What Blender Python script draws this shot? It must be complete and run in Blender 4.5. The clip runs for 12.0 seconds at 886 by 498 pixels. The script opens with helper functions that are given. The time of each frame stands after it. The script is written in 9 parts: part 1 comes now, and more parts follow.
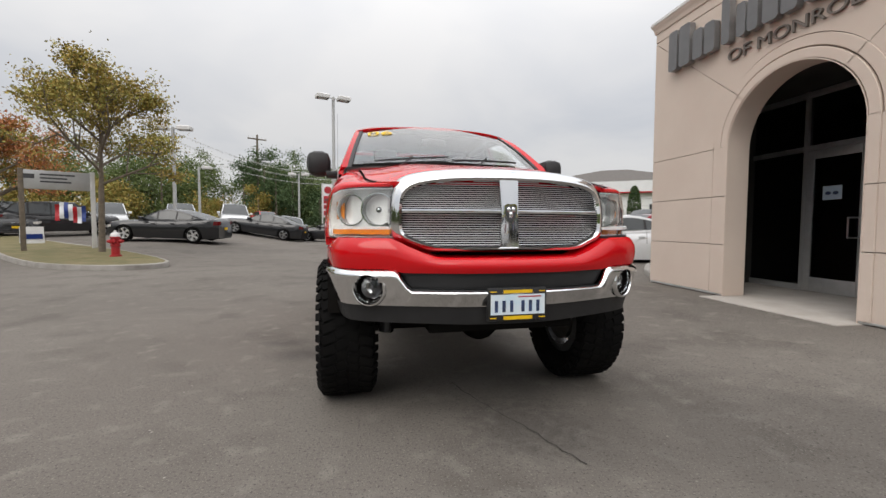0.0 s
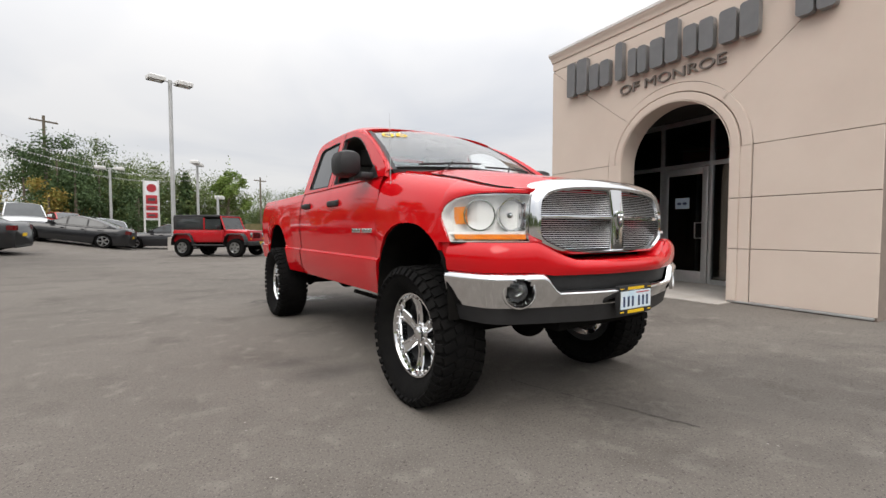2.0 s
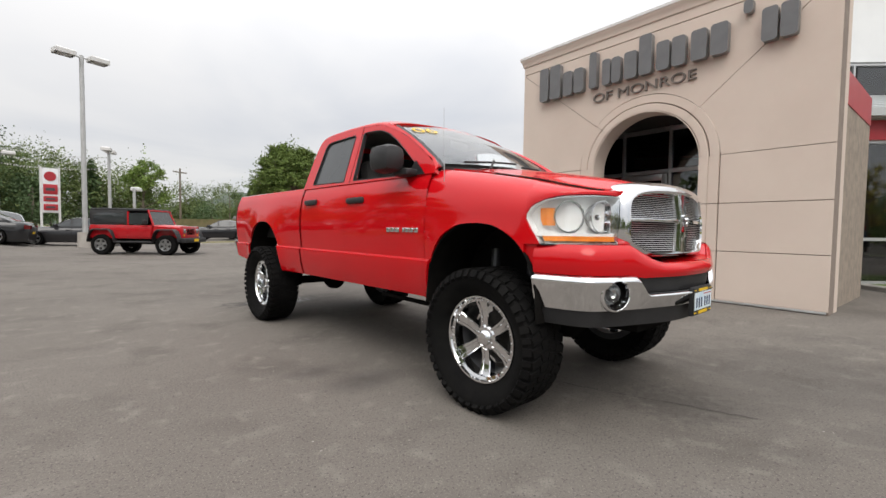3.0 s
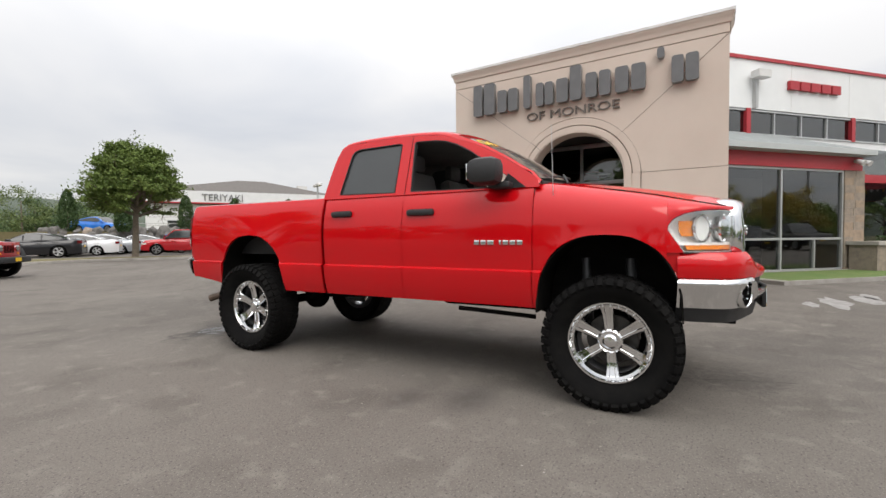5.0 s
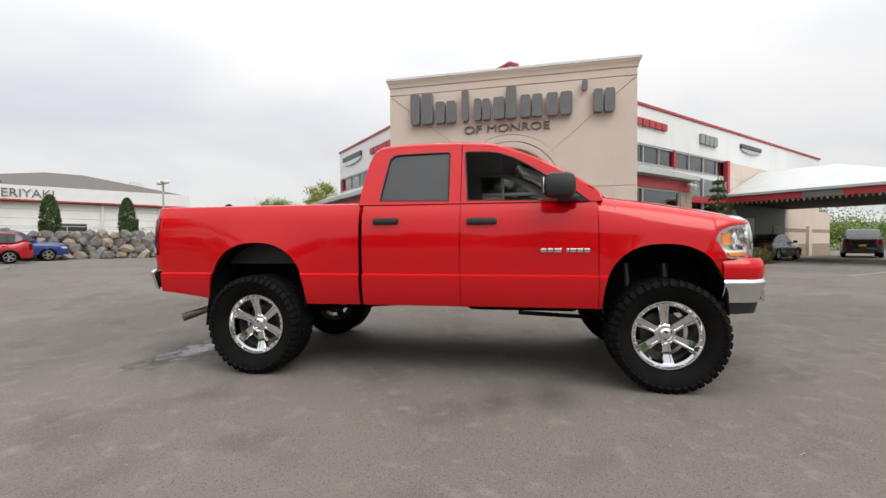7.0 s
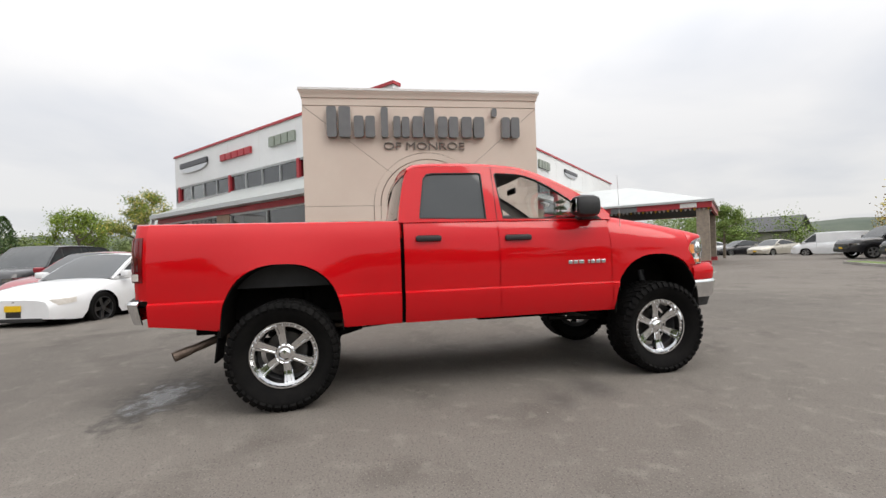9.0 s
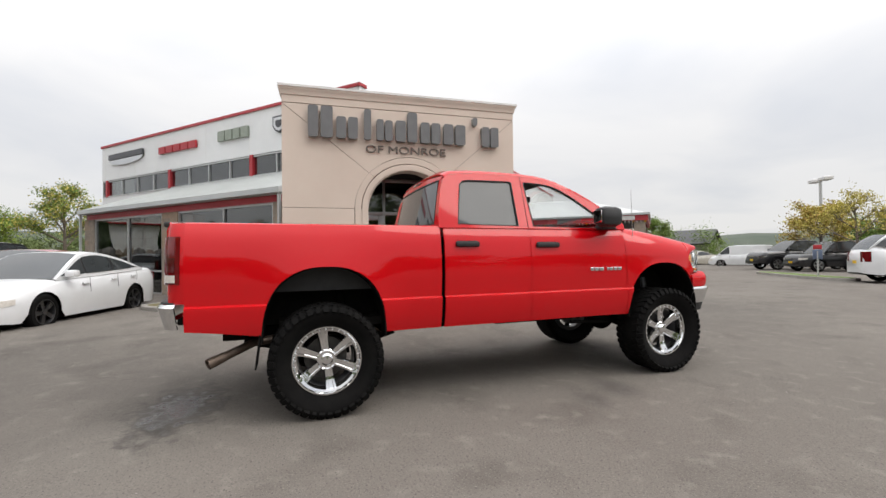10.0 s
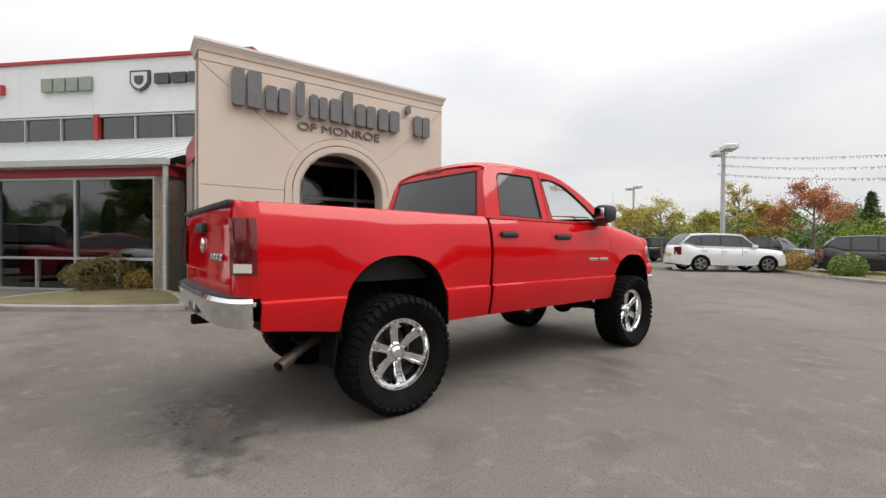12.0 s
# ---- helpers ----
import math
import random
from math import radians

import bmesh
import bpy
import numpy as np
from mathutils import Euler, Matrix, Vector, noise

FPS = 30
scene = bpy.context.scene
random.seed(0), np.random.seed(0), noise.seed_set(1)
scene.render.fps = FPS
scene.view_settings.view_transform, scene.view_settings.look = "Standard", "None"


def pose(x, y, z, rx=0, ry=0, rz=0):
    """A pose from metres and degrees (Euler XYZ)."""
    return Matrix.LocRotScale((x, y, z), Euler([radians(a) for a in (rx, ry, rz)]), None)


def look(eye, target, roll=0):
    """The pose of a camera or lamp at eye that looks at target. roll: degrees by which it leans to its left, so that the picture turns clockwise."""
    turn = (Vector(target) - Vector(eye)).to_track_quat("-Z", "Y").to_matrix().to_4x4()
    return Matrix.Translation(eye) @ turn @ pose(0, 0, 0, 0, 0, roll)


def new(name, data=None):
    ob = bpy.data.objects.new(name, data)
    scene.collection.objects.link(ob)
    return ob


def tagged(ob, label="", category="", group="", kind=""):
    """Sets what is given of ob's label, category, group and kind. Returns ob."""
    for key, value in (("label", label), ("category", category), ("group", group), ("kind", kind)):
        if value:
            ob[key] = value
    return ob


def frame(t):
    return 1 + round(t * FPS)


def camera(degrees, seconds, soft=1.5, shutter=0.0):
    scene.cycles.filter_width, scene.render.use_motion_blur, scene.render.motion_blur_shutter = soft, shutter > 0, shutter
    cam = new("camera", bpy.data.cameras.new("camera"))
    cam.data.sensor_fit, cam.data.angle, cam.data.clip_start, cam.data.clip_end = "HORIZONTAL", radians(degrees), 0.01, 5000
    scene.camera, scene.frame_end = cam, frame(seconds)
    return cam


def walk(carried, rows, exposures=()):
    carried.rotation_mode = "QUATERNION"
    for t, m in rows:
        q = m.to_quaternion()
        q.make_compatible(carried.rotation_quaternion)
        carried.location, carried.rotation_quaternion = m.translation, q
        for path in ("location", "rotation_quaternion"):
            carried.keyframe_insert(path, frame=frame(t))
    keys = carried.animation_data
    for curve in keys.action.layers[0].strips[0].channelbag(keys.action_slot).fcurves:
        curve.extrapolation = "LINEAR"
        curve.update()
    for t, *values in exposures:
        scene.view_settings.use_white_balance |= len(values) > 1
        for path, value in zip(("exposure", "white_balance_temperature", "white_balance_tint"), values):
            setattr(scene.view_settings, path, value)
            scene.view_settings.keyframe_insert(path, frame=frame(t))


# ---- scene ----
cam = camera(91.3, 12.0)
PATH = [
    (0, (0.647, 0.599, 1.126), (0.966, 2.571, 1.021), 0.2),
    (0.5, (0.283, 0.626, 1.12), (0.819, 2.551, 1.031), -1.5),
    (1, (-0.094, 0.751, 1.109), (0.608, 2.621, 1.013), -1.5),
    (1.5, (-0.461, 0.921, 1.117), (0.362, 2.742, 1.041), -0.1),
    (2, (-0.851, 1.08, 1.131), (0.144, 2.812, 1.044), -0.0),
    (2.5, (-1.182, 1.378, 1.128), (-0.059, 3.03, 1.02), 0.4),
    (3, (-1.503, 1.654, 1.135), (-0.248, 3.209, 1.045), 0.8),
    (3.2, (-1.612, 1.772, 1.148), (-0.293, 3.274, 1.082), 0.2),
    (4.8, (-2.552, 2.87, 1.159), (-0.879, 3.966, 1.121), -0.7),
    (5, (-2.676, 3.006, 1.169), (-0.983, 4.069, 1.115), -0.4),
    (5.5, (-2.881, 3.394, 1.194), (-1.119, 4.336, 1.126), -0.3),
    (6, (-3.13, 3.748, 1.22), (-1.282, 4.511, 1.178), -2.9),
    (6.5, (-3.278, 4.113, 1.186), (-1.372, 4.718, 1.158), -1.2),
    (7, (-3.379, 4.53, 1.201), (-1.436, 5.0, 1.169), -0.3),
    (7.2, (-3.421, 4.718, 1.197), (-1.459, 5.108, 1.173), -0.1),
    (9, (-3.63, 6.325, 1.261), (-1.649, 6.052, 1.275), -1.8),
    (9.5, (-3.551, 6.781, 1.272), (-1.593, 6.374, 1.275), -1.3),
    (10, (-3.51, 7.224, 1.279), (-1.588, 6.673, 1.311), -0.7),
    (10.5, (-3.428, 7.637, 1.285), (-1.555, 6.935, 1.319), -1.1),
    (11, (-3.216, 8.046, 1.297), (-1.407, 7.194, 1.329), 0.2),
    (11.5, (-3.019, 8.45, 1.299), (-1.291, 7.444, 1.299), 0.3),
    (12, (-2.77, 8.816, 1.292), (-1.14, 7.658, 1.269), 0.4),
]
walk(cam, [(t, look(eye, target, roll)) for t, eye, target, roll in PATH],
     exposures=((0.0, -0.18, 6600, 10), (1.0, 0.0, 6600, 10), (2.5, 0.03, 6600, 10), (5.5, 0.06, 6600, 10), (9.5, 0.08, 6600, 10), (12.0, 0.08, 6650, 10)))


# ---- world and light: bright overcast ----
world = bpy.data.worlds.new("overcast_sky")
scene.world = world
world.use_nodes = True
wn, wl = world.node_tree.nodes, world.node_tree.links


def wnode(kind, **props):
    n = wn.new(kind)
    for k, v in props.items():
        if k == "operation":
            n.operation = v
        elif k == "blend_type":
            n.blend_type = v
    return n


sky = wn.new("ShaderNodeTexSky")
sky.sky_type, sky.sun_disc = "NISHITA", False
sky.sun_elevation, sky.sun_rotation = radians(48), radians(215)
coord = wn.new("ShaderNodeTexCoord")
split = wn.new("ShaderNodeSeparateXYZ")
wl.new(coord.outputs["Generated"], split.inputs[0])
up = wnode("ShaderNodeMath", operation="MAXIMUM")
up.inputs[1].default_value = 0.0
wl.new(split.outputs[2], up.inputs[0])
lift = wnode("ShaderNodeMath", operation="ADD")
lift.inputs[1].default_value = 0.16
wl.new(up.outputs[0], lift.inputs[0])
px = wnode("ShaderNodeMath", operation="DIVIDE")
py = wnode("ShaderNodeMath", operation="DIVIDE")
wl.new(split.outputs[0], px.inputs[0]), wl.new(lift.outputs[0], px.inputs[1])
wl.new(split.outputs[1], py.inputs[0]), wl.new(lift.outputs[0], py.inputs[1])
plane = wn.new("ShaderNodeCombineXYZ")
wl.new(px.outputs[0], plane.inputs[0]), wl.new(py.outputs[0], plane.inputs[1])
clouds = wn.new("ShaderNodeTexNoise")
clouds.inputs["Scale"].default_value, clouds.inputs["Detail"].default_value = 0.75, 5.0
clouds.inputs["Roughness"].default_value, clouds.inputs["Distortion"].default_value = 0.48, 0.4
wl.new(plane.outputs[0], clouds.inputs["Vector"])
ramp = wn.new("ShaderNodeValToRGB")
ramp.color_ramp.elements[0].position, ramp.color_ramp.elements[0].color = 0.29, (0.74, 0.77, 0.83, 1)
ramp.color_ramp.elements[1].position, ramp.color_ramp.elements[1].color = 0.56, (0.95, 0.95, 0.96, 1)
wl.new(clouds.outputs["Fac"], ramp.inputs[0])
# overcast skies grow brighter towards the zenith
sq = wnode("ShaderNodeMath", operation="POWER")
sq.inputs[1].default_value = 2.2
wl.new(up.outputs[0], sq.inputs[0])
gain = wnode("ShaderNodeMath", operation="MULTIPLY_ADD")
gain.inputs[1].default_value, gain.inputs[2].default_value = 2.6, 0.84
wl.new(sq.outputs[0], gain.inputs[0])
deck = wn.new("ShaderNodeVectorMath")
deck.operation = "SCALE"
wl.new(ramp.outputs[0], deck.inputs[0]), wl.new(gain.outputs[0], deck.inputs["Scale"])
blue = wn.new("ShaderNodeVectorMath")
blue.operation = "SCALE"
blue.inputs["Scale"].default_value = 0.08
wl.new(sky.outputs[0], blue.inputs[0])
both = wn.new("ShaderNodeMix")
both.data_type = "RGBA"
both.inputs["Factor"].default_value = 0.9
wl.new(blue.outputs[0], both.inputs["A"]), wl.new(deck.outputs[0], both.inputs["B"])
wl.new(both.outputs["Result"], wn["Background"].inputs[0])
wn["Background"].inputs[1].default_value = 1.0

sun = new("sun", bpy.data.lights.new("sun", "SUN"))
sun.data.energy, sun.data.angle, sun.data.color = 1.4, radians(40), (1.0, 0.96, 0.91)
sun.matrix_world = look((-7, -9, 13), (0, 0, 0))
scene.view_settings.exposure = 0.0

# ---- materials ----
def mat(name, col, rough=0.5, metal=0.0, col2=None, scale=3.0, bump=0.0, bscale=60.0, coat=0.0, trans=0.0, ior=1.45,
        detail=5.0, rvar=0.0, emit=0.0, island=0.0, spec=0.5, stretch=None, mid=0.5, coat_ior=1.5):
    """A surface whose colour wanders between col and col2 at one scale, with fine relief at another."""
    m = bpy.data.materials.new(name)
    m.use_nodes = True
    n, l = m.node_tree.nodes, m.node_tree.links
    b = n["Principled BSDF"]
    b.inputs["Base Color"].default_value = (*col, 1)
    b.inputs["Roughness"].default_value, b.inputs["Metallic"].default_value = rough, metal
    b.inputs["Coat Weight"].default_value, b.inputs["Coat Roughness"].default_value = coat, 0.04
    b.inputs["Coat IOR"].default_value = coat_ior
    b.inputs["Transmission Weight"].default_value, b.inputs["IOR"].default_value = trans, ior
    b.inputs["Specular IOR Level"].default_value = spec
    if emit:
        b.inputs["Emission Color"].default_value = (*col, 1)
        b.inputs["Emission Strength"].default_value = emit
    tc = n.new("ShaderNodeTexCoord")
    vec = tc.outputs["Object"]
    if stretch:
        mp = n.new("ShaderNodeMapping")
        mp.inputs["Scale"].default_value = stretch
        l.new(vec, mp.inputs["Vector"])
        vec = mp.outputs["Vector"]
    if col2 or rvar:
        t = n.new("ShaderNodeTexNoise")
        t.inputs["Scale"].default_value, t.inputs["Detail"].default_value = scale, detail
        t.inputs["Roughness"].default_value = 0.62
        l.new(vec, t.inputs["Vector"])
        rp = n.new("ShaderNodeMapRange")
        rp.inputs["From Min"].default_value, rp.inputs["From Max"].default_value = mid - 0.2, mid + 0.2
        l.new(t.outputs["Fac"], rp.inputs["Value"])
        fac = rp.outputs["Result"]
        if island:
            g = n.new("ShaderNodeNewGeometry")
            ad = n.new("ShaderNodeMath")
            ad.operation = "MULTIPLY_ADD"
            ad.inputs[1].default_value, ad.use_clamp = island, True
            l.new(g.outputs["Random Per Island"], ad.inputs[0])
            sc = n.new("ShaderNodeMath")
            sc.operation = "MULTIPLY"
            sc.inputs[1].default_value = 1 - island
            l.new(fac, sc.inputs[0]), l.new(sc.outputs[0], ad.inputs[2])
            fac = ad.outputs[0]
        if col2:
            mx = n.new("ShaderNodeMix")
            mx.data_type = "RGBA"
            mx.inputs["A"].default_value, mx.inputs["B"].default_value = (*col, 1), (*col2, 1)
            l.new(fac, mx.inputs["Factor"]), l.new(mx.outputs["Result"], b.inputs["Base Color"])
        if rvar:
            rr = n.new("ShaderNodeMapRange")
            rr.inputs["To Min"].default_value, rr.inputs["To Max"].default_value = rough - rvar, rough + rvar
            l.new(t.outputs["Fac"], rr.inputs["Value"]), l.new(rr.outputs["Result"], b.inputs["Roughness"])
    if bump:
        t2 = n.new("ShaderNodeTexNoise")
        t2.inputs["Scale"].default_value, t2.inputs["Detail"].default_value = bscale, 4.0
        l.new(vec, t2.inputs["Vector"])
        bp = n.new("ShaderNodeBump")
        bp.inputs["Strength"].default_value, bp.inputs["Distance"].default_value = bump, 0.01
        l.new(t2.outputs["Fac"], bp.inputs["Height"]), l.new(bp.outputs["Normal"], b.inputs["Normal"])
    return m


def asphalt_material():
    """Worn parking-lot asphalt: broad patches, aggregate speckle, pale chips and fine relief."""
    m = mat("worn_asphalt", (0.1, 0.09, 0.083), 0.88, spec=0.3)
    n, l = m.node_tree.nodes, m.node_tree.links
    b = n["Principled BSDF"]
    tc = n.new("ShaderNodeTexCoord")

    def noise_at(scale, detail, lo, hi):
        t = n.new("ShaderNodeTexNoise")
        t.inputs["Scale"].default_value, t.inputs["Detail"].default_value = scale, detail
        l.new(tc.outputs["Object"], t.inputs["Vector"])
        r = n.new("ShaderNodeMapRange")
        r.inputs["From Min"].default_value, r.inputs["From Max"].default_value = lo, hi
        l.new(t.outputs["Fac"], r.inputs["Value"])
        return r.outputs["Result"]

    def mix(a, bcol, fac, blend="MIX"):
        x = n.new("ShaderNodeMix")
        x.data_type, x.blend_type = "RGBA", blend
        for sock, v in (("A", a), ("B", bcol), ("Factor", fac)):
            if isinstance(v, (tuple, float)):
                x.inputs[sock].default_value = v if isinstance(v, float) else (*v, 1)
            else:
                l.new(v, x.inputs[sock])
        return x.outputs["Result"]

    broad = mix((0.121, 0.107, 0.094), (0.159, 0.143, 0.126), noise_at(0.22, 4, 0.35, 0.65))
    mid = mix(broad, (0.082, 0.072, 0.062), noise_at(1.3, 7, 0.52, 0.80))
    mid = mix(mid, (0.195, 0.177, 0.157), noise_at(5.5, 6, 0.56, 0.80))
    grain = mix(mid, (0.216, 0.198, 0.173), noise_at(95, 2, 0.58, 0.74))
    grain2 = mix(grain, (0.048, 0.043, 0.04), noise_at(70, 3, 0.57, 0.74))
    vor = n.new("ShaderNodeTexVoronoi")
    vor.inputs["Scale"].default_value = 13.0
    l.new(tc.outputs["Object"], vor.inputs["Vector"])
    chip = n.new("ShaderNodeMapRange")
    chip.inputs["From Min"].default_value, chip.inputs["From Max"].default_value = 0.11, 0.05
    l.new(vor.outputs["Distance"], chip.inputs["Value"])
    rare = n.new("ShaderNodeMath")
    rare.operation = "MULTIPLY"
    l.new(chip.outputs["Result"], rare.inputs[0]), l.new(noise_at(2.6, 2, 0.6, 0.68), rare.inputs[1])
    chips = mix(grain2, (0.33, 0.31, 0.285), rare.outputs[0])
    speck = mix(chips, (0.066, 0.059, 0.052), noise_at(44, 4, 0.60, 0.76))
    speck = mix(speck, (0.20, 0.185, 0.17), noise_at(52, 4, 0.64, 0.80))
    out, wet = speck, None
    # oil and damp stains, and from the fifth on darker areas: centre, half-axes, strength
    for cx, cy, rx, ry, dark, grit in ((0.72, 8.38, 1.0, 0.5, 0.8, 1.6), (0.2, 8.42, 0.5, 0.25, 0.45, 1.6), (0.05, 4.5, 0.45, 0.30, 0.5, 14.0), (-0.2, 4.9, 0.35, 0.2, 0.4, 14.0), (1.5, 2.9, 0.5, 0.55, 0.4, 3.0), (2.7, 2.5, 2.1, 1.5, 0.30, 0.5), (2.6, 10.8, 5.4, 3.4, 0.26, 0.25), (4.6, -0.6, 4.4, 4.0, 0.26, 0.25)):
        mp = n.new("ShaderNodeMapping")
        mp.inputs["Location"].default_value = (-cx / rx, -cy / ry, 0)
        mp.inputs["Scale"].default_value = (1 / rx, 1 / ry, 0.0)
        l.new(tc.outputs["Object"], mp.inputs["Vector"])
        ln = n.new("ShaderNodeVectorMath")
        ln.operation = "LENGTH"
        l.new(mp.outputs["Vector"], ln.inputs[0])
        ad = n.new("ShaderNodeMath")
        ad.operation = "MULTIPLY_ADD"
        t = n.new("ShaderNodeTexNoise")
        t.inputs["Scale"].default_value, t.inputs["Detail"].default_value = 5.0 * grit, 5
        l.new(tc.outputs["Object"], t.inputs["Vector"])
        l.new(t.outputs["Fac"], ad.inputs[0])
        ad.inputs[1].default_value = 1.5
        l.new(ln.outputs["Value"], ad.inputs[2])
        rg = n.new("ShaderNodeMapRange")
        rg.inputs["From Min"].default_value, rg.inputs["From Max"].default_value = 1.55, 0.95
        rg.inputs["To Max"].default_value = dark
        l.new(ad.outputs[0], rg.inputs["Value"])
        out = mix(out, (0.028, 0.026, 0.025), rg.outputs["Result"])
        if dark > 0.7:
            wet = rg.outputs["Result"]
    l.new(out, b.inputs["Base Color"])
    t = n.new("ShaderNodeTexNoise")
    t.inputs["Scale"].default_value, t.inputs["Detail"].default_value = 110, 5
    l.new(tc.outputs["Object"], t.inputs["Vector"])
    bp = n.new("ShaderNodeBump")
    bp.inputs["Strength"].default_value, bp.inputs["Distance"].default_value = 0.55, 0.008
    l.new(t.outputs["Fac"], bp.inputs["Height"]), l.new(bp.outputs["Normal"], b.inputs["Normal"])
    # the damp stain by the rear wheel shines
    for sock, lo, hi in ((b.inputs["Roughness"], 0.92, 0.20), (bp.inputs["Strength"], 0.55, 0.10), (b.inputs["Specular IOR Level"], 0.3, 0.6)):
        rg = n.new("ShaderNodeMapRange")
        rg.inputs["From Min"].default_value, rg.inputs["From Max"].default_value = 0.35, 0.8
        rg.inputs["To Min"].default_value, rg.inputs["To Max"].default_value = lo, hi
        l.new(wet, rg.inputs["Value"]), l.new(rg.outputs["Result"], sock)
    return m


ASPHALT = asphalt_material()
STUCCO = mat("beige_stucco", (0.64, 0.545, 0.47), 0.9, col2=(0.59, 0.495, 0.425), scale=0.9, bump=0.35, bscale=140, spec=0.25)
STUCCO_DK = mat("shadow_joint", (0.2, 0.16, 0.135), 0.95, col2=(0.26, 0.21, 0.175), scale=6)
CAPMETAL = mat("white_cap_flashing", (0.72, 0.71, 0.69), 0.45, col2=(0.6, 0.59, 0.57), scale=4)
WHITEWALL = mat("white_metal_panel", (0.76, 0.77, 0.765), 0.5, col2=(0.69, 0.70, 0.70), scale=0.7, bump=0.05, bscale=20)
WHITEROOF = mat("white_standing_seam", (0.47, 0.49, 0.485), 0.42, col2=(0.41, 0.43, 0.425), scale=1.2)
REDTRIM = mat("red_trim_paint", (0.43, 0.035, 0.045), 0.42, col2=(0.36, 0.028, 0.036), scale=1.6)
ALU = mat("anodised_aluminium", (0.56, 0.57, 0.57), 0.38, 0.55, col2=(0.49, 0.5, 0.5), scale=8)
STONE = mat("split_face_block", (0.34, 0.28, 0.22), 0.95, col2=(0.22, 0.185, 0.155), scale=7, bump=0.9, bscale=35)
STONE2 = mat("split_face_block_warm", (0.38, 0.29, 0.21), 0.95, col2=(0.26, 0.2, 0.15), scale=7, bump=0.9, bscale=35)
CONC = mat("concrete", (0.42, 0.39, 0.355), 0.9, col2=(0.33, 0.305, 0.275), scale=2.5, bump=0.35, bscale=70)
KERB = mat("kerb_concrete", (0.33, 0.31, 0.285), 0.92, col2=(0.22, 0.205, 0.185), scale=3, bump=0.4, bscale=60)
SIGNGREY = mat("sign_letter_grey", (0.15, 0.152, 0.155), 0.5, col2=(0.125, 0.127, 0.13), scale=5)
SIGNSIDE = mat("sign_letter_return", (0.26, 0.26, 0.26), 0.4, 0.3, col2=(0.2, 0.2, 0.2), scale=5)
BROWNGREY = mat("sign_letter_brown", (0.17, 0.145, 0.125), 0.55, col2=(0.14, 0.12, 0.105), scale=5)
# near-black for every inside surface: the rooms' lack of light put into colour
DARKIN = mat("unlit_interior_dark", (0.045, 0.042, 0.04), 0.8, col2=(0.03, 0.028, 0.027), scale=2)
GLASS = mat("store_glass", (0.30, 0.33, 0.33), 0.0, trans=1.0, ior=1.85)
CLEAR = mat("clear_glass", (0.93, 0.95, 0.95), 0.0, trans=1.0, ior=1.45)
TINT = mat("privacy_glass", (0.040, 0.044, 0.046), 0.03, spec=0.6, col2=(0.050, 0.054, 0.056), scale=1.5)
CARGLASS = mat("parked_car_glass", (0.028, 0.032, 0.034), 0.04, spec=0.8, col2=(0.045, 0.05, 0.052), scale=1.5)
PAINT = mat("red_truck_paint", (0.53, 0.004, 0.008), 0.5, coat=0.9, coat_ior=1.5, col2=(0.51, 0.0038, 0.0076), scale=2.0, spec=0.0, bump=0.10, bscale=2.2)
CHROME = mat("chrome", (0.78, 0.79, 0.80), 0.06, 1.0, rvar=0.02, scale=4)
BRIGHT = mat("polished_aluminium", (0.60, 0.605, 0.61), 0.30, 1.0, rvar=0.06, scale=12)
BLACKPL = mat("black_textured_plastic", (0.016, 0.016, 0.017), 0.55, col2=(0.024, 0.024, 0.025), scale=9, bump=0.25, bscale=220)
UNDER = mat("underbody_black", (0.007, 0.007, 0.007), 0.85, col2=(0.013, 0.012, 0.011), scale=6, spec=0.0)
RUBBER = mat("tyre_rubber", (0.005, 0.005, 0.0052), 0.8, col2=(0.010, 0.0095, 0.009), scale=9, bump=0.3, bscale=120, spec=0.08)
AMBER = mat("amber_lens", (0.85, 0.27, 0.02), 0.15, coat=0.6, col2=(0.75, 0.2, 0.015), scale=30)
REDLENS = mat("red_lens", (0.16, 0.003, 0.005), 0.08, coat=0.6, col2=(0.10, 0.002, 0.003), scale=12)
CLEARLENS = mat("clear_lens_white", (0.75, 0.72, 0.68), 0.12, coat=1.0, col2=(0.6, 0.56, 0.5), scale=20)
HOUSING = mat("headlight_housing", (0.90, 0.90, 0.89), 0.22, 0.12, col2=(0.86, 0.86, 0.85), scale=20)
GUNMETAL = mat("bulb_shield_metal", (0.22, 0.22, 0.23), 0.25, 0.9, scale=20)
REFLECT = mat("lamp_reflector", (0.45, 0.45, 0.455), 0.05, 1.0, rvar=0.03, scale=25, bump=0.4, bscale=26)
SEATGREY = mat("grey_seat_cloth", (0.062, 0.06, 0.058), 0.9, col2=(0.045, 0.043, 0.042), scale=8, bump=0.3, bscale=250)
DASH = mat("dash_plastic", (0.075, 0.072, 0.07), 0.7, col2=(0.06, 0.058, 0.056), scale=8)
LINER = mat("headliner", (0.15, 0.142, 0.132), 0.95, col2=(0.12, 0.114, 0.106), scale=6)
YELLOW = mat("yellow_paint", (0.78, 0.50, 0.01), 0.5, col2=(0.7, 0.43, 0.008), scale=20)
PLATEBLUE = mat("pale_blue_plate", (0.52, 0.68, 0.78), 0.4, col2=(0.76, 0.78, 0.79), scale=9)
NAVY = mat("dark_blue_print", (0.02, 0.03, 0.06), 0.5, col2=(0.04, 0.07, 0.18), scale=20)
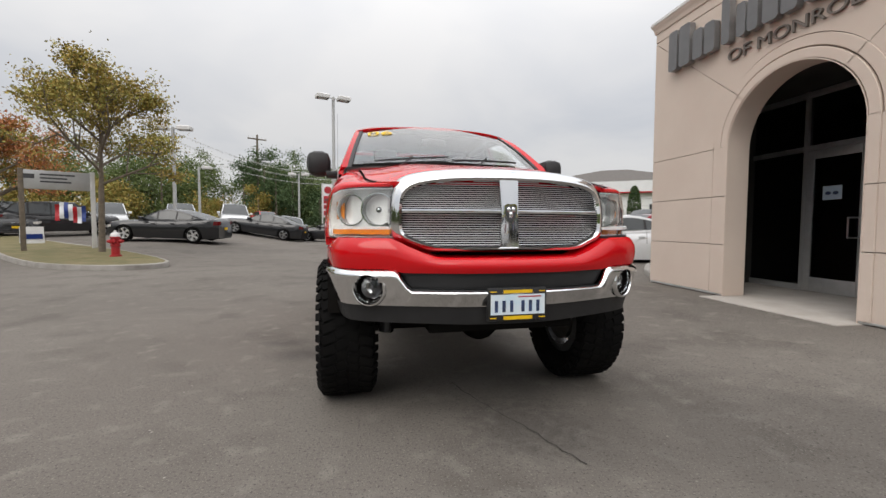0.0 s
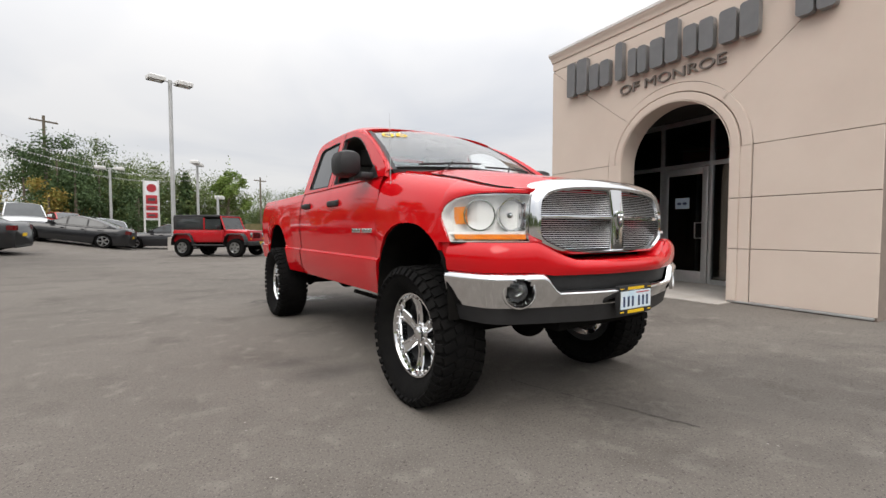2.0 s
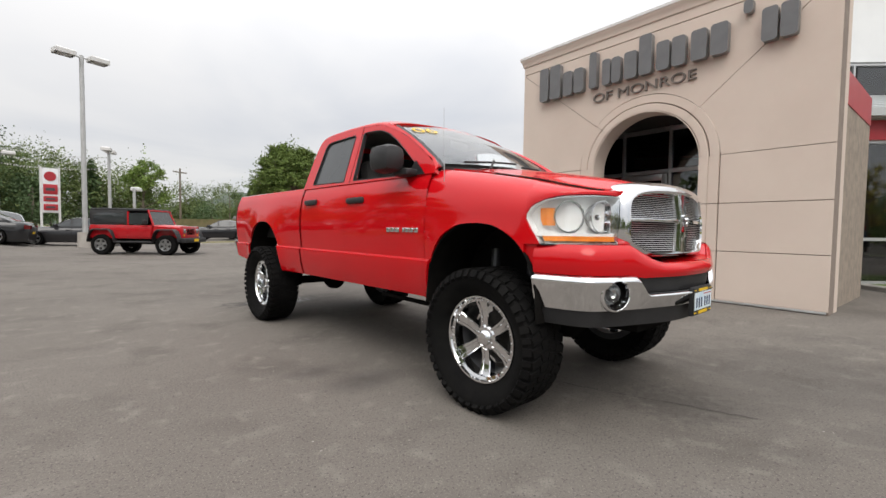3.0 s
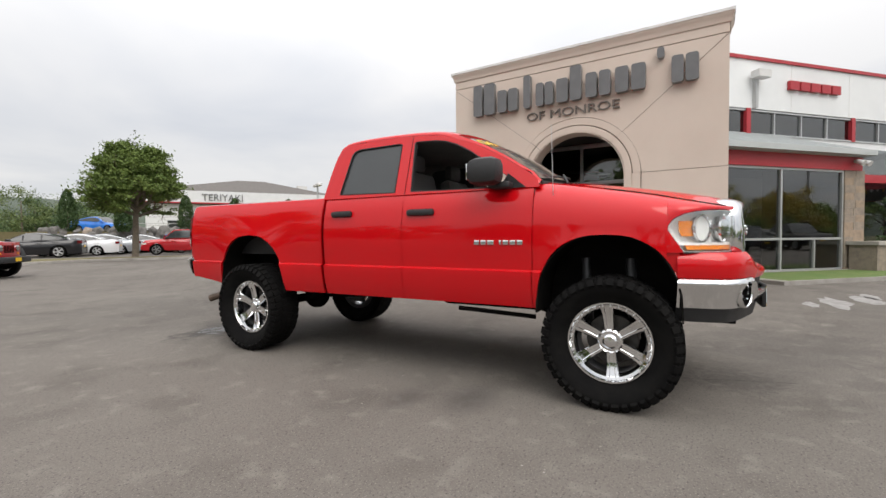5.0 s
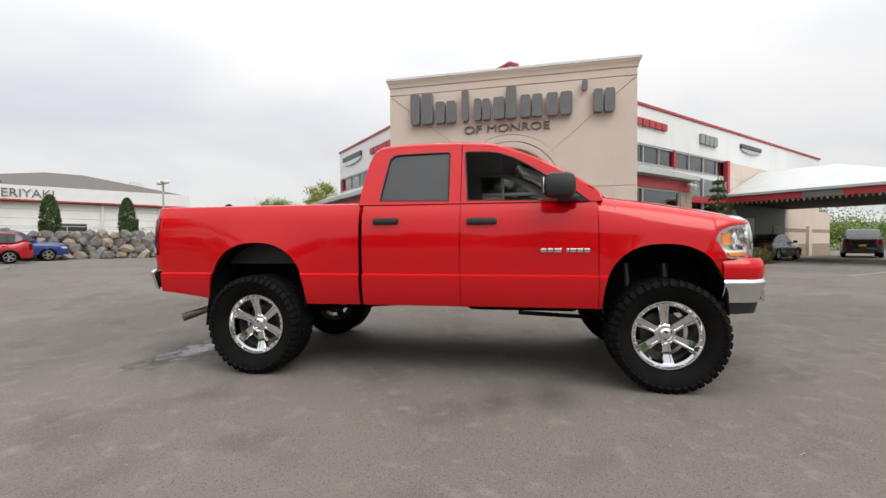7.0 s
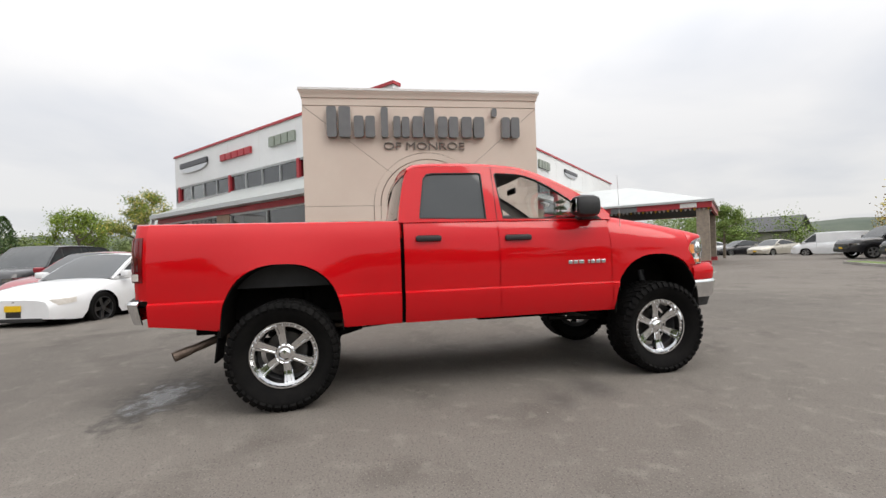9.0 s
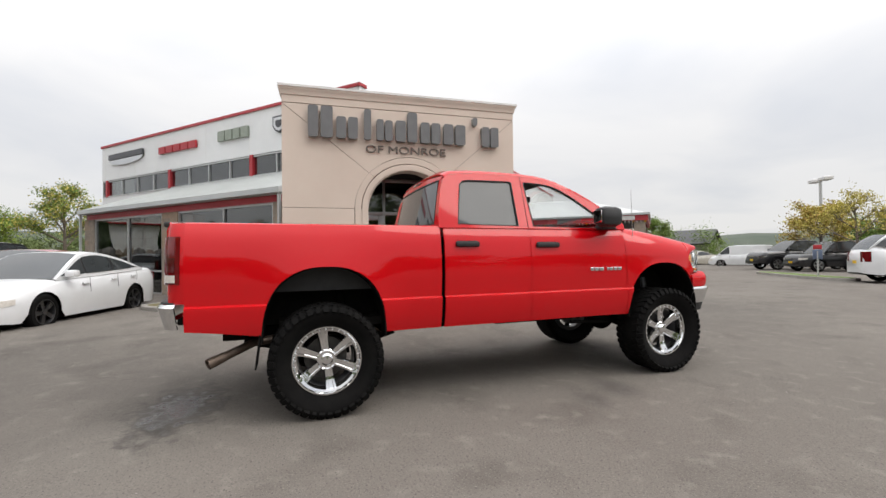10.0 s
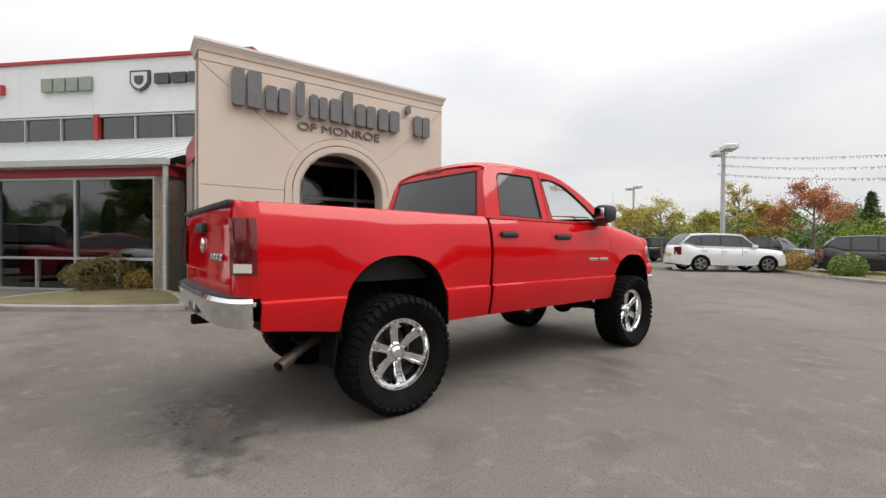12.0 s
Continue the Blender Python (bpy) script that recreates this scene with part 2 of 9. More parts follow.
RUST = mat("rusty_exhaust_steel", (0.17, 0.13, 0.105), 0.5, 0.6, col2=(0.09, 0.065, 0.05), scale=14, bump=0.3, bscale=50)
BARK = mat("bark", (0.20, 0.165, 0.125), 0.95, col2=(0.12, 0.10, 0.078), scale=9, bump=0.8, bscale=30)
GALV = mat("galvanised_pole", (0.50, 0.505, 0.50), 0.45, 0.4, col2=(0.42, 0.42, 0.415), scale=3)
LAMPWHITE = mat("white_lamp_head", (0.66, 0.655, 0.64), 0.5, col2=(0.57, 0.56, 0.545), scale=4)
HYDRANTRED = mat("hydrant_red", (0.40, 0.02, 0.025), 0.45, col2=(0.3, 0.015, 0.018), scale=8, bump=0.2)
GRASS = mat("dry_grass", (0.095, 0.092, 0.035), 0.95, col2=(0.18, 0.145, 0.075), scale=1.8, bump=0.9, bscale=60)
LAWN = mat("green_lawn", (0.075, 0.14, 0.03), 0.95, col2=(0.13, 0.16, 0.05), scale=3, bump=0.9, bscale=60)
FIELD = mat("distant_grass", (0.10, 0.115, 0.04), 0.95, col2=(0.15, 0.13, 0.07), scale=0.08, bump=0.4, bscale=3)
ROCK = mat("boulder_grey", (0.20, 0.19, 0.175), 0.95, col2=(0.085, 0.08, 0.075), scale=2.2, bump=0.8, bscale=12)


def leafmat(name, a, b):
    return mat(name, a, 0.7, col2=b, scale=1.2, island=0.55, spec=0.3)


LEAF_GREEN = leafmat("leaf_green", (0.086, 0.163, 0.035), (0.240, 0.307, 0.077))
LEAF_WOOD = leafmat("leaf_wood", (0.068, 0.110, 0.034), (0.185, 0.220, 0.078))
LEAF_TURN = leafmat("leaf_turn", (0.228, 0.203, 0.053), (0.500, 0.263, 0.078))
LEAF_TURN2 = leafmat("leaf_rust", (0.20, 0.25, 0.065), (0.46, 0.30, 0.08))
LEAF_STREET = leafmat("leaf_street", (0.15, 0.20, 0.045), (0.44, 0.27, 0.075))
LEAF_ROUND = leafmat("leaf_round_crown", (0.055, 0.100, 0.022), (0.165, 0.215, 0.050))
LEAF_ORANGE = leafmat("leaf_orange", (0.390, 0.122, 0.048), (0.500, 0.227, 0.098))
LEAF_YELLOW = leafmat("leaf_yellow", (0.33, 0.30, 0.055), (0.56, 0.47, 0.12))
LEAF_DARK = leafmat("leaf_dark", (0.037, 0.070, 0.029), (0.102, 0.154, 0.058))
LEAF_OLIVE = leafmat("leaf_olive", (0.075, 0.075, 0.022), (0.20, 0.15, 0.055))
LEAF_CYPRESS = leafmat("leaf_cypress", (0.029, 0.065, 0.021), (0.072, 0.111, 0.034))
LEAF_LIME = leafmat("leaf_lime", (0.154, 0.220, 0.022), (0.242, 0.308, 0.044))


# ---- building helpers ----
def smooth(me, angle=40):
    me.polygons.foreach_set("use_smooth", [True] * len(me.polygons))
    me.set_sharp_from_angle(angle=radians(angle))


def link(name, bm, material, parent=None, label="", sm=40, normals=True):
    if normals:
        bmesh.ops.recalc_face_normals(bm, faces=bm.faces)
    me = bpy.data.meshes.new(name)
    bm.to_mesh(me)
    bm.free()
    for m in (material if isinstance(material, (list, tuple)) else [material]):
        me.materials.append(m)
    if sm:
        smooth(me, sm)
    ob = new(name, me)
    if parent:
        ob.parent = parent
    if label:
        ob["label"] = label
    return ob


def part(name, bm, material, parent, label="", sm=40, normals=True):
    return link(name, bm, material, parent, label, sm, normals)


def thing(name, m=None, label="", category="", group="", kind=""):
    ob = new(name)
    ob.empty_display_size = 0.2
    if m is not None:
        ob.matrix_world = m
    return tagged(ob, label, category, group, kind)


def BM():
    return bmesh.new()


def add_box(bm, x0, x1, y0, y1, z0, z1, bevel=0.0, m=None):
    mm = Matrix.Translation(((x0 + x1) / 2, (y0 + y1) / 2, (z0 + z1) / 2)) @ Matrix.Diagonal((abs(x1 - x0), abs(y1 - y0), abs(z1 - z0), 1))
    r = bmesh.ops.create_cube(bm, size=1, matrix=(m @ mm) if m is not None else mm)
    if bevel:
        es = list({e for v in r["verts"] for e in v.link_edges})
        bmesh.ops.bevel(bm, geom=es, offset=bevel, segments=2, affect="EDGES", profile=0.5)
    return bm


def boxm(x0, x1, y0, y1, z0, z1, bevel=0.0, m=None):
    return add_box(BM(), x0, x1, y0, y1, z0, z1, bevel, m)


def add_cyl(bm, a, b, r1, r2=None, seg=16, caps=True):
    a, b = Vector(a), Vector(b)
    d = b - a
    m = Matrix.Translation((a + b) / 2) @ d.to_track_quat("Z", "Y").to_matrix().to_4x4()
    bmesh.ops.create_cone(bm, segments=seg, radius1=r1, radius2=r1 if r2 is None else r2, depth=d.length, cap_ends=caps, matrix=m)
    return bm


def add_grid(bm, rows, closed=False):
    """Faces between rows of points of equal count."""
    vs = [[bm.verts.new(p) for p in row] for row in rows]
    for i in range(len(vs) - 1):
        n = len(vs[i])
        for j in range(n if closed else n - 1):
            k = (j + 1) % n
            try:
                bm.faces.new((vs[i][j], vs[i][k], vs[i + 1][k], vs[i + 1][j]))
            except ValueError:
                pass
    return vs


def gridm(rows, closed=False, thick=0.0):
    bm = BM()
    add_grid(bm, rows, closed)
    bmesh.ops.remove_doubles(bm, verts=bm.verts, dist=0.0004)
    bmesh.ops.recalc_face_normals(bm, faces=bm.faces)
    if thick:
        bmesh.ops.solidify(bm, geom=list(bm.faces), thickness=thick)
    return bm


def add_lathe(bm, profile, seg=32, m=None):
    """Profile of (radius, along) turned round the local x axis."""
    m = m or Matrix()
    rows = [[m @ Vector((x, r * math.cos(2 * math.pi * k / seg), r * math.sin(2 * math.pi * k / seg))) for k in range(seg)] for r, x in profile]
    add_grid(bm, rows, True)
    return bm


def prism(pts, h0, h1, axis="x", bevel=0.0):
    """A polygon pushed along an axis: pts are (y, z) for x, (x, z) for y, (x, y) for z."""
    bm = BM()
    place = {"x": lambda a, b, h: (h, a, b), "y": lambda a, b, h: (a, h, b), "z": lambda a, b, h: (a, b, h)}[axis]
    vs = [bm.verts.new(place(a, b, h0)) for a, b in pts]
    f = bm.faces.new(vs)
    r = bmesh.ops.extrude_face_region(bm, geom=[f])
    top = [v for v in r["geom"] if isinstance(v, bmesh.types.BMVert)]
    d = Vector(place(0, 0, h1)) - Vector(place(0, 0, h0))
    bmesh.ops.translate(bm, verts=top, vec=d)
    if bevel:
        bmesh.ops.bevel(bm, geom=list(bm.edges), offset=bevel, segments=1, affect="EDGES")
    if len(pts) > 4:
        bmesh.ops.triangulate(bm, faces=[f for f in bm.faces if len(f.verts) > 4])
    return bm


def lerp(table, x):
    """Linear reading of a table of (x, y)."""
    if x <= table[0][0]:
        return table[0][1]
    for (a, b), (c, d) in zip(table, table[1:]):
        if x <= c:
            return b + (d - b) * (x - a) / (c - a)
    return table[-1][1]


def spline(table, x):
    """Smooth reading of a table of (x, y)."""
    n = len(table)
    if x <= table[0][0]:
        return table[0][1]
    if x >= table[-1][0]:
        return table[-1][1]
    i = next(k for k in range(n - 1) if x <= table[k + 1][0])
    (x0, y0), (x1, y1) = table[i], table[i + 1]
    s = lambda k: (table[k + 1][1] - table[k][1]) / (table[k + 1][0] - table[k][0])
    m0 = s(i) if i == 0 else (s(i - 1) + s(i)) / 2
    m1 = s(i) if i == n - 2 else (s(i) + s(i + 1)) / 2
    h = x1 - x0
    t = (x - x0) / h
    return (2 * t**3 - 3 * t**2 + 1) * y0 + (t**3 - 2 * t**2 + t) * h * m0 + (-2 * t**3 + 3 * t**2) * y1 + (t**3 - t**2) * h * m1


def span(a, b, n):
    return [a + (b - a) * i / (n - 1) for i in range(n)]


def ground_z(x, y):
    """The lot rises a little towards the building, and to the north-west."""
    ease = lambda t: t * t * (3 - 2 * t)
    t = ease(min(1.0, max(0.0, (x - 2.4) / 3.2)))
    w = ease(min(1.0, max(0.0, (-x - 2.5) / 7.0)))
    return 0.1 * t + 0.045 * w * min(22.0, max(0.0, y - 14.0))


# ---- ground: one sheet out to the horizon ----
def build_ground():
    xs = [-900, -350, -140, -70, -40, -20, -14, -10, -9.2, -8.5, -7.8, -7, -6.2, -5.5, -4.8, -4, -3.2, -2.5, -1, 0, 2.4] + [2.4 + 0.4 * i for i in range(1, 9)] + [8, 14, 22, 40, 70, 140, 350, 900]
    ys = [-900, -350, -140, -70, -40, -24, -12, -4, 0, 4, 8, 12, 14, 17, 20, 26, 32, 36, 50, 75, 140, 350, 900]
    bm = BM()
    vs = add_grid(bm, [[(x, y, ground_z(x, y)) for x in xs] for y in ys])
    bm.faces.ensure_lookup_table()
    for f in bm.faces:
        c = f.calc_center_median()
        if abs(c.x) > 75 or c.y > 78 or c.y < -72:
            f.material_index = 1
    ob = link("ground", bm, [ASPHALT, FIELD], sm=60)
    return tagged(ob, "worn grey asphalt parking lot with cracks and stains", "ground", kind="structure")


build_ground()


def text_mesh(name, words, wide, high, m, depth, material, parent=None, label=""):
    """Words in the built-in font, fitted to a width and height; m carries text x, y and the facing side z."""
    cu = bpy.data.curves.new(name, "FONT")
    cu.body, cu.extrude, cu.align_x, cu.align_y = words, 0.5, "LEFT", "BOTTOM_BASELINE"
    tmp = bpy.data.objects.new(name, cu)
    scene.collection.objects.link(tmp)
    bpy.context.view_layer.update()
    me = bpy.data.meshes.new_from_object(tmp.evaluated_get(bpy.context.evaluated_depsgraph_get()))
    bpy.data.objects.remove(tmp)
    co = np.zeros(len(me.vertices) * 3)
    me.vertices.foreach_get("co", co)
    co = co.reshape(-1, 3)
    lo, hi = co.min(0), co.max(0)
    co = (co - lo) / (hi - lo) * np.array((wide, high, depth))
    me.vertices.foreach_set("co", co.ravel())
    me.materials.clear()
    me.materials.append(material)
    me.transform(m)
    ob = new(name, me)
    ob.parent = parent
    if label:
        ob["label"] = label
    return ob


def face_m(origin, right, normal):
    """Columns: text direction, up, outward normal."""
    r, n = Vector(right).normalized(), Vector(normal).normalized()
    u = n.cross(r)
    return Matrix(((r.x, u.x, n.x, origin[0]), (r.y, u.y, n.y, origin[1]), (r.z, u.z, n.z, origin[2]), (0, 0, 0, 1)))


# ---- entrance tower with its arch ----
TX, TY0, TY1, AC, AR, AS, TB = 5.75, 2.83, 7.93, 5.31, 0.91, 2.25, 0.1


def arch_points(r, n=25, a0=0.0, a1=math.pi):
    return [(AC + r * math.cos(a), AS + r * math.sin(a)) for a in span(a0, a1, n)]


def build_tower():
    t = thing("wall_tower", None, "beige stucco entrance tower with an arched doorway", "building", kind="structure")
    ring = arch_points(AR)
    outline = [(TY0, TB)] + [(AC - AR, TB)] + ring[::-1] + [(AC + AR, TB), (TY1, TB), (TY1, 4.62), (TY0, 4.62)]
    # core in a darker stucco, so shadow in the open joints is partly painted
    part("core_wall", prism(outline, TX + 0.025, TX + 0.33), STUCCO_DK, t)
    reveal = [[(x, y, z) for x in (TX - 0.02, TX + 0.34)] for y, z in [(AC - AR, TB)] + ring[::-1] + [(AC + AR, TB)]]
    part("arch_reveal", gridm(reveal, thick=0.012), STUCCO, t, "plain stucco arch reveal")
    for y0, y1 in ((TY0, TY0 + 0.3), (TY1 - 0.3, TY1)):
        part("side_wall", boxm(TX + 0.33, TX + 0.55, y0, y1, TB, 4.62), STUCCO, t)
    part("side_stone", boxm(TX + 0.55, 8.6, TY0 + 0.06, TY0 + 0.3, TB, 2.95), STONE, t, "stone return wall behind the stucco slab")
    part("side_stone", boxm(7.45, 8.6, TY1 - 0.3, TY1 - 0.06, TB, 2.95), STONE, t, "stone return wall behind the stucco slab")
    part("side_pane", boxm(TX + 0.57, 7.43, TY1 - 0.16, TY1 - 0.152, TB + 0.1, 2.9), GLASS, t, "glass side light behind the stucco slab")
    for x in (TX + 0.55, 7.4):
        part("side_mullion", boxm(x, x + 0.05, TY1 - 0.2, TY1 - 0.1, TB, 2.95), ALU, t)
    for y0, y1 in ((TY0 + 0.05, TY0 + 0.3), (TY1 - 0.3, TY1 - 0.05)):
        part("side_red_band", boxm(TX + 0.55, 8.6, y0, y1, 2.95, 3.4), REDTRIM, t, "red band over the return wall")
    part("slab_back", boxm(TX + 0.33, TX + 0.54, TY0 + 0.3, TY1 - 0.3, 3.4, 4.6), STUCCO, t)
    g = 0.005
    bo = AR + 0.265                                       # outer edge of the arch bands
    for y0, y1 in ((TY0, AC - bo - 0.014), (AC + bo + 0.014, TY1)):
        for z0, z1 in ((TB + 0.04, 0.87), (0.87, 1.58), (1.58, 2.30)):
            part("stucco_panel", boxm(y0=y0, y1=y1, x0=TX, x1=TX + 0.03, z0=z0 + g, z1=z1 - g, bevel=0.004), STUCCO, t, sm=0)
    a = radians(43)
    zt = 4.43
    outer = bo + 0.016
    lo, hi = math.asin((2.30 + g - AS) / outer), a
    # panels above the springing, split along the two slanting joints
    left = [(AC + outer * math.cos(k), AS + outer * math.sin(k)) for k in span(lo, hi - 0.003, 9)]
    left_panel = left + [(TY1, zt - 0.008), (TY1, 2.30 + g)]
    part("stucco_panel", prism(left_panel, TX, TX + 0.03), STUCCO, t)
    part("stucco_panel", prism([(2 * AC - y, z) if y < TY1 - 0.01 else (TY0, z) for y, z in left_panel], TX, TX + 0.03), STUCCO, t)
    top = [(AC + outer * math.cos(k), AS + outer * math.sin(k)) for k in span(hi + 0.003, math.pi - hi - 0.003, 17)]
    part("stucco_panel", prism([(TY1 - 0.008, zt)] + top + [(TY0 + 0.008, zt)], TX, TX + 0.03), STUCCO, t)
    part("frieze_panel", boxm(TX - 0.005, TX + 0.03, TY0, TY1, zt + 0.012, 4.60, bevel=0.004), STUCCO, t, sm=0)
    # two raised bands round the arch
    for r0, r1, x in ((AR, AR + 0.116, TX - 0.024), (AR + 0.134, bo, TX - 0.012)):
        sect = ((r0, TX + 0.02), (r0, x + 0.006), (r0 + 0.006, x), (r1 - 0.006, x), (r1, x + 0.006), (r1, TX + 0.02))
        flat = [(AR, TX + 0.02), (AR, TX - 0.018), (AR + 0.006, TX - 0.024), (AR + 0.118, TX - 0.024), (AR + 0.122, TX + 0.02)] if r0 == AR else [(AR + 0.1235, TX + 0.02), (AR + 0.1235, TX - 0.010), (bo - 0.004, TX - 0.010), (bo, TX + 0.02)]
        for k0, k1 in ((0.0, a - 0.005), (a + 0.005, math.pi - a - 0.005), (math.pi - a + 0.005, math.pi)):
            rows = [[(xx, AC - r * math.cos(k), AS + 0.05 + r * math.sin(k) * (1 - 0.05 / r)) for r, xx in sect] for k in span(k0, k1, 19)]
            part("arch_band", gridm(rows, closed=True), STUCCO, t, "raised stucco band following the arch")
        for side in (-1, 1):
            for z0, z1 in ((TB + 0.04, 0.865), (0.875, 1.575), (1.585, AS + 0.045)):
                part("jamb_band", gridm([[(xx, AC + side * r, z) for r, xx in flat] for z in (z0, z1)], closed=True), STUCCO, t)
    # cornice, flaring outwards to a white cap
    prof = [(0.0, 4.60), (0.014, 4.61), (0.020, 4.65), (0.036, 4.70), (0.056, 4.735), (0.058, 4.765)]
    ends = [(TX + 0.55, TY1, 0, 1), (TX, TY1, -1, 1), (TX, TY0, -1, -1), (TX + 0.55, TY0, 0, -1)]
    part("cornice", gridm([[(ex + sx * o, ey + sy * o, z) for o, z in prof] + [(ex - sx * 0.05, ey - sy * 0.05, 4.765)] for ex, ey, sx, sy in ends], thick=-0.01), STUCCO, t)
    o = 0.075
    part("cap_flashing", gridm([[(ex + sx * k, ey + sy * k, z) for k, z in ((0.052, 4.765), (o, 4.75), (o, 4.797), (-0.2, 4.802), (-0.2, 4.6))] for ex, ey, sx, sy in ends]), CAPMETAL, t, "pale metal cap flashing")
    # thin dark base flashing, and a black strip as painted shadow under the wall
    for y0, y1 in ((TY0 + 0.02, AC - AR), (AC + AR, TY1 - 0.02)):
        part("base_flashing", boxm(TX - 0.012, TX + 0.3, y0, y1, TB + 0.012, TB + 0.04, bevel=0.004), ALU, t)
        part("base_shadow_strip", boxm(TX + 0.03, TX + 0.3, y0, y1, 0.0, TB + 0.02), UNDER, t)
    return t


build_tower()


def build_vestibule():
    slab = link("floor_entrance", boxm(TX - 0.35, 8.4, AC - AR - 0.05, AC + AR + 0.05, 0.0, TB + 0.012, bevel=0.006), CONC)
    tagged(slab, "pale concrete entrance slab under the arch", "floor", kind="structure")
    fl = link("floor_vestibule", boxm(TX + 0.35, 12.0, TY0 + 0.3, TY1 - 0.3, 0.0, TB + 0.006), CONC)
    tagged(fl, "pale concrete vestibule floor", "floor", kind="structure")
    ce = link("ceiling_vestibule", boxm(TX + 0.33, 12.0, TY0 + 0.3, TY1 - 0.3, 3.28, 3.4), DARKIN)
    tagged(ce, "vestibule ceiling with shade put into its near-black colour", "ceiling", kind="structure")
    w = thing("window_entrance", None, "aluminium framed glass entrance screen", "window", kind="structure")
    X = 7.5
    for y in (2.95, 4.25, 5.62, 6.60, 7.62):
        part("mullion", boxm(X, X + 0.1, y - 0.03, y + 0.03, TB, 3.3, bevel=0.004), ALU, w)
    part("transom", boxm(X + 0.004, X + 0.096, 2.98, 7.6, 2.34, 2.42, bevel=0.004), ALU, w)
    part("head", boxm(X + 0.004, X + 0.096, 2.98, 7.6, 3.18, 3.27, bevel=0.004), ALU, w)
    for y0, y1 in ((2.98, 4.22), (4.28, 5.59), (6.63, 7.59)):
        part("pane", boxm(X + 0.045, X + 0.055, y0, y1, TB + 0.1, 2.34), GLASS, w)
        part("bottom_rail", boxm(X + 0.01, X + 0.09, y0, y1, TB + 0.01, TB + 0.1, bevel=0.003), ALU, w)
    for y0, y1 in ((2.98, 4.22), (4.28, 5.59), (5.65, 6.57), (6.63, 7.59)):
        part("fanlight", boxm(X + 0.045, X + 0.055, y0, y1, 2.42, 3.18), GLASS, w)
    d = thing("door_entrance", None, "glazed aluminium entrance door with a pull handle", "door", kind="structure")
    y0, y1, z0, z1 = 5.66, 6.56, TB + 0.02, 2.33
    part("stile", boxm(X - 0.01, X + 0.04, y0, y0 + 0.11, z0, z1, bevel=0.004), ALU, d)
    part("stile", boxm(X - 0.01, X + 0.04, y1 - 0.11, y1, z0, z1, bevel=0.004), ALU, d)
    part("top_rail", boxm(X - 0.008, X + 0.038, y0 + 0.11, y1 - 0.11, z1 - 0.13, z1, bevel=0.004), ALU, d)
    part("bottom_rail", boxm(X - 0.008, X + 0.038, y0 + 0.11, y1 - 0.11, z0, z0 + 0.22, bevel=0.004), ALU, d)
    part("door_pane", boxm(X + 0.01, X + 0.018, y0 + 0.1, y1 - 0.1, z0 + 0.2, z1 - 0.12), GLASS, d)
    bm = BM()
    for z in (0.98, 1.27):
        add_cyl(bm, (X - 0.01, y0 + 0.06, z), (X - 0.07, y0 + 0.06, z), 0.011)
        add_cyl(bm, (X - 0.07, y0 + 0.055, z), (X - 0.07, y0 + 0.2, z), 0.011)
    add_cyl(bm, (X - 0.07, y0 + 0.2, 0.97), (X - 0.07, y0 + 0.2, 1.28), 0.012)
    part("pull_handle", bm, BRIGHT, d, "bent metal pull handle")
    n = thing("door_notice", None, "pale blue paper notice taped to the glass door", "notice")
    part("sheet", boxm(X + 0.003, X + 0.008, 6.02, 6.30, 1.55, 1.76), mat("pale_blue_paper", (0.42, 0.55, 0.66), 0.7, col2=(0.5, 0.6, 0.68), scale=9), n)
    for k in (6.07, 6.18):
        bm = BM()
        bmesh.ops.create_uvsphere(bm, u_segments=10, v_segments=6, radius=1, matrix=Matrix.Translation((X + 0.003, k + 0.04, 1.65)) @ Matrix.Diagonal((0.002, 0.045, 0.028, 1)))
        part("printed_mark", bm, NAVY, n, "dark printed shape")
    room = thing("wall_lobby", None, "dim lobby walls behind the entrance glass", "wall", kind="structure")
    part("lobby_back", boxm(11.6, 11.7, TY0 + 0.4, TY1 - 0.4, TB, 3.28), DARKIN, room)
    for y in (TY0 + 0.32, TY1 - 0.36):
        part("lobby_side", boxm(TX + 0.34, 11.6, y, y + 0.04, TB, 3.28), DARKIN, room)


build_vestibule()


def rounded(w, h, r, n=6):
    pts = []
    for cx, cy, a in ((w - r, h - r, 0), (r, h - r, 90), (r, r, 180), (w - r, r, 270)):
        pts += [(cx + r * math.cos(radians(a + 90 * k / n)), cy + r * math.sin(radians(a + 90 * k / n))) for k in range(n + 1)]
    return pts


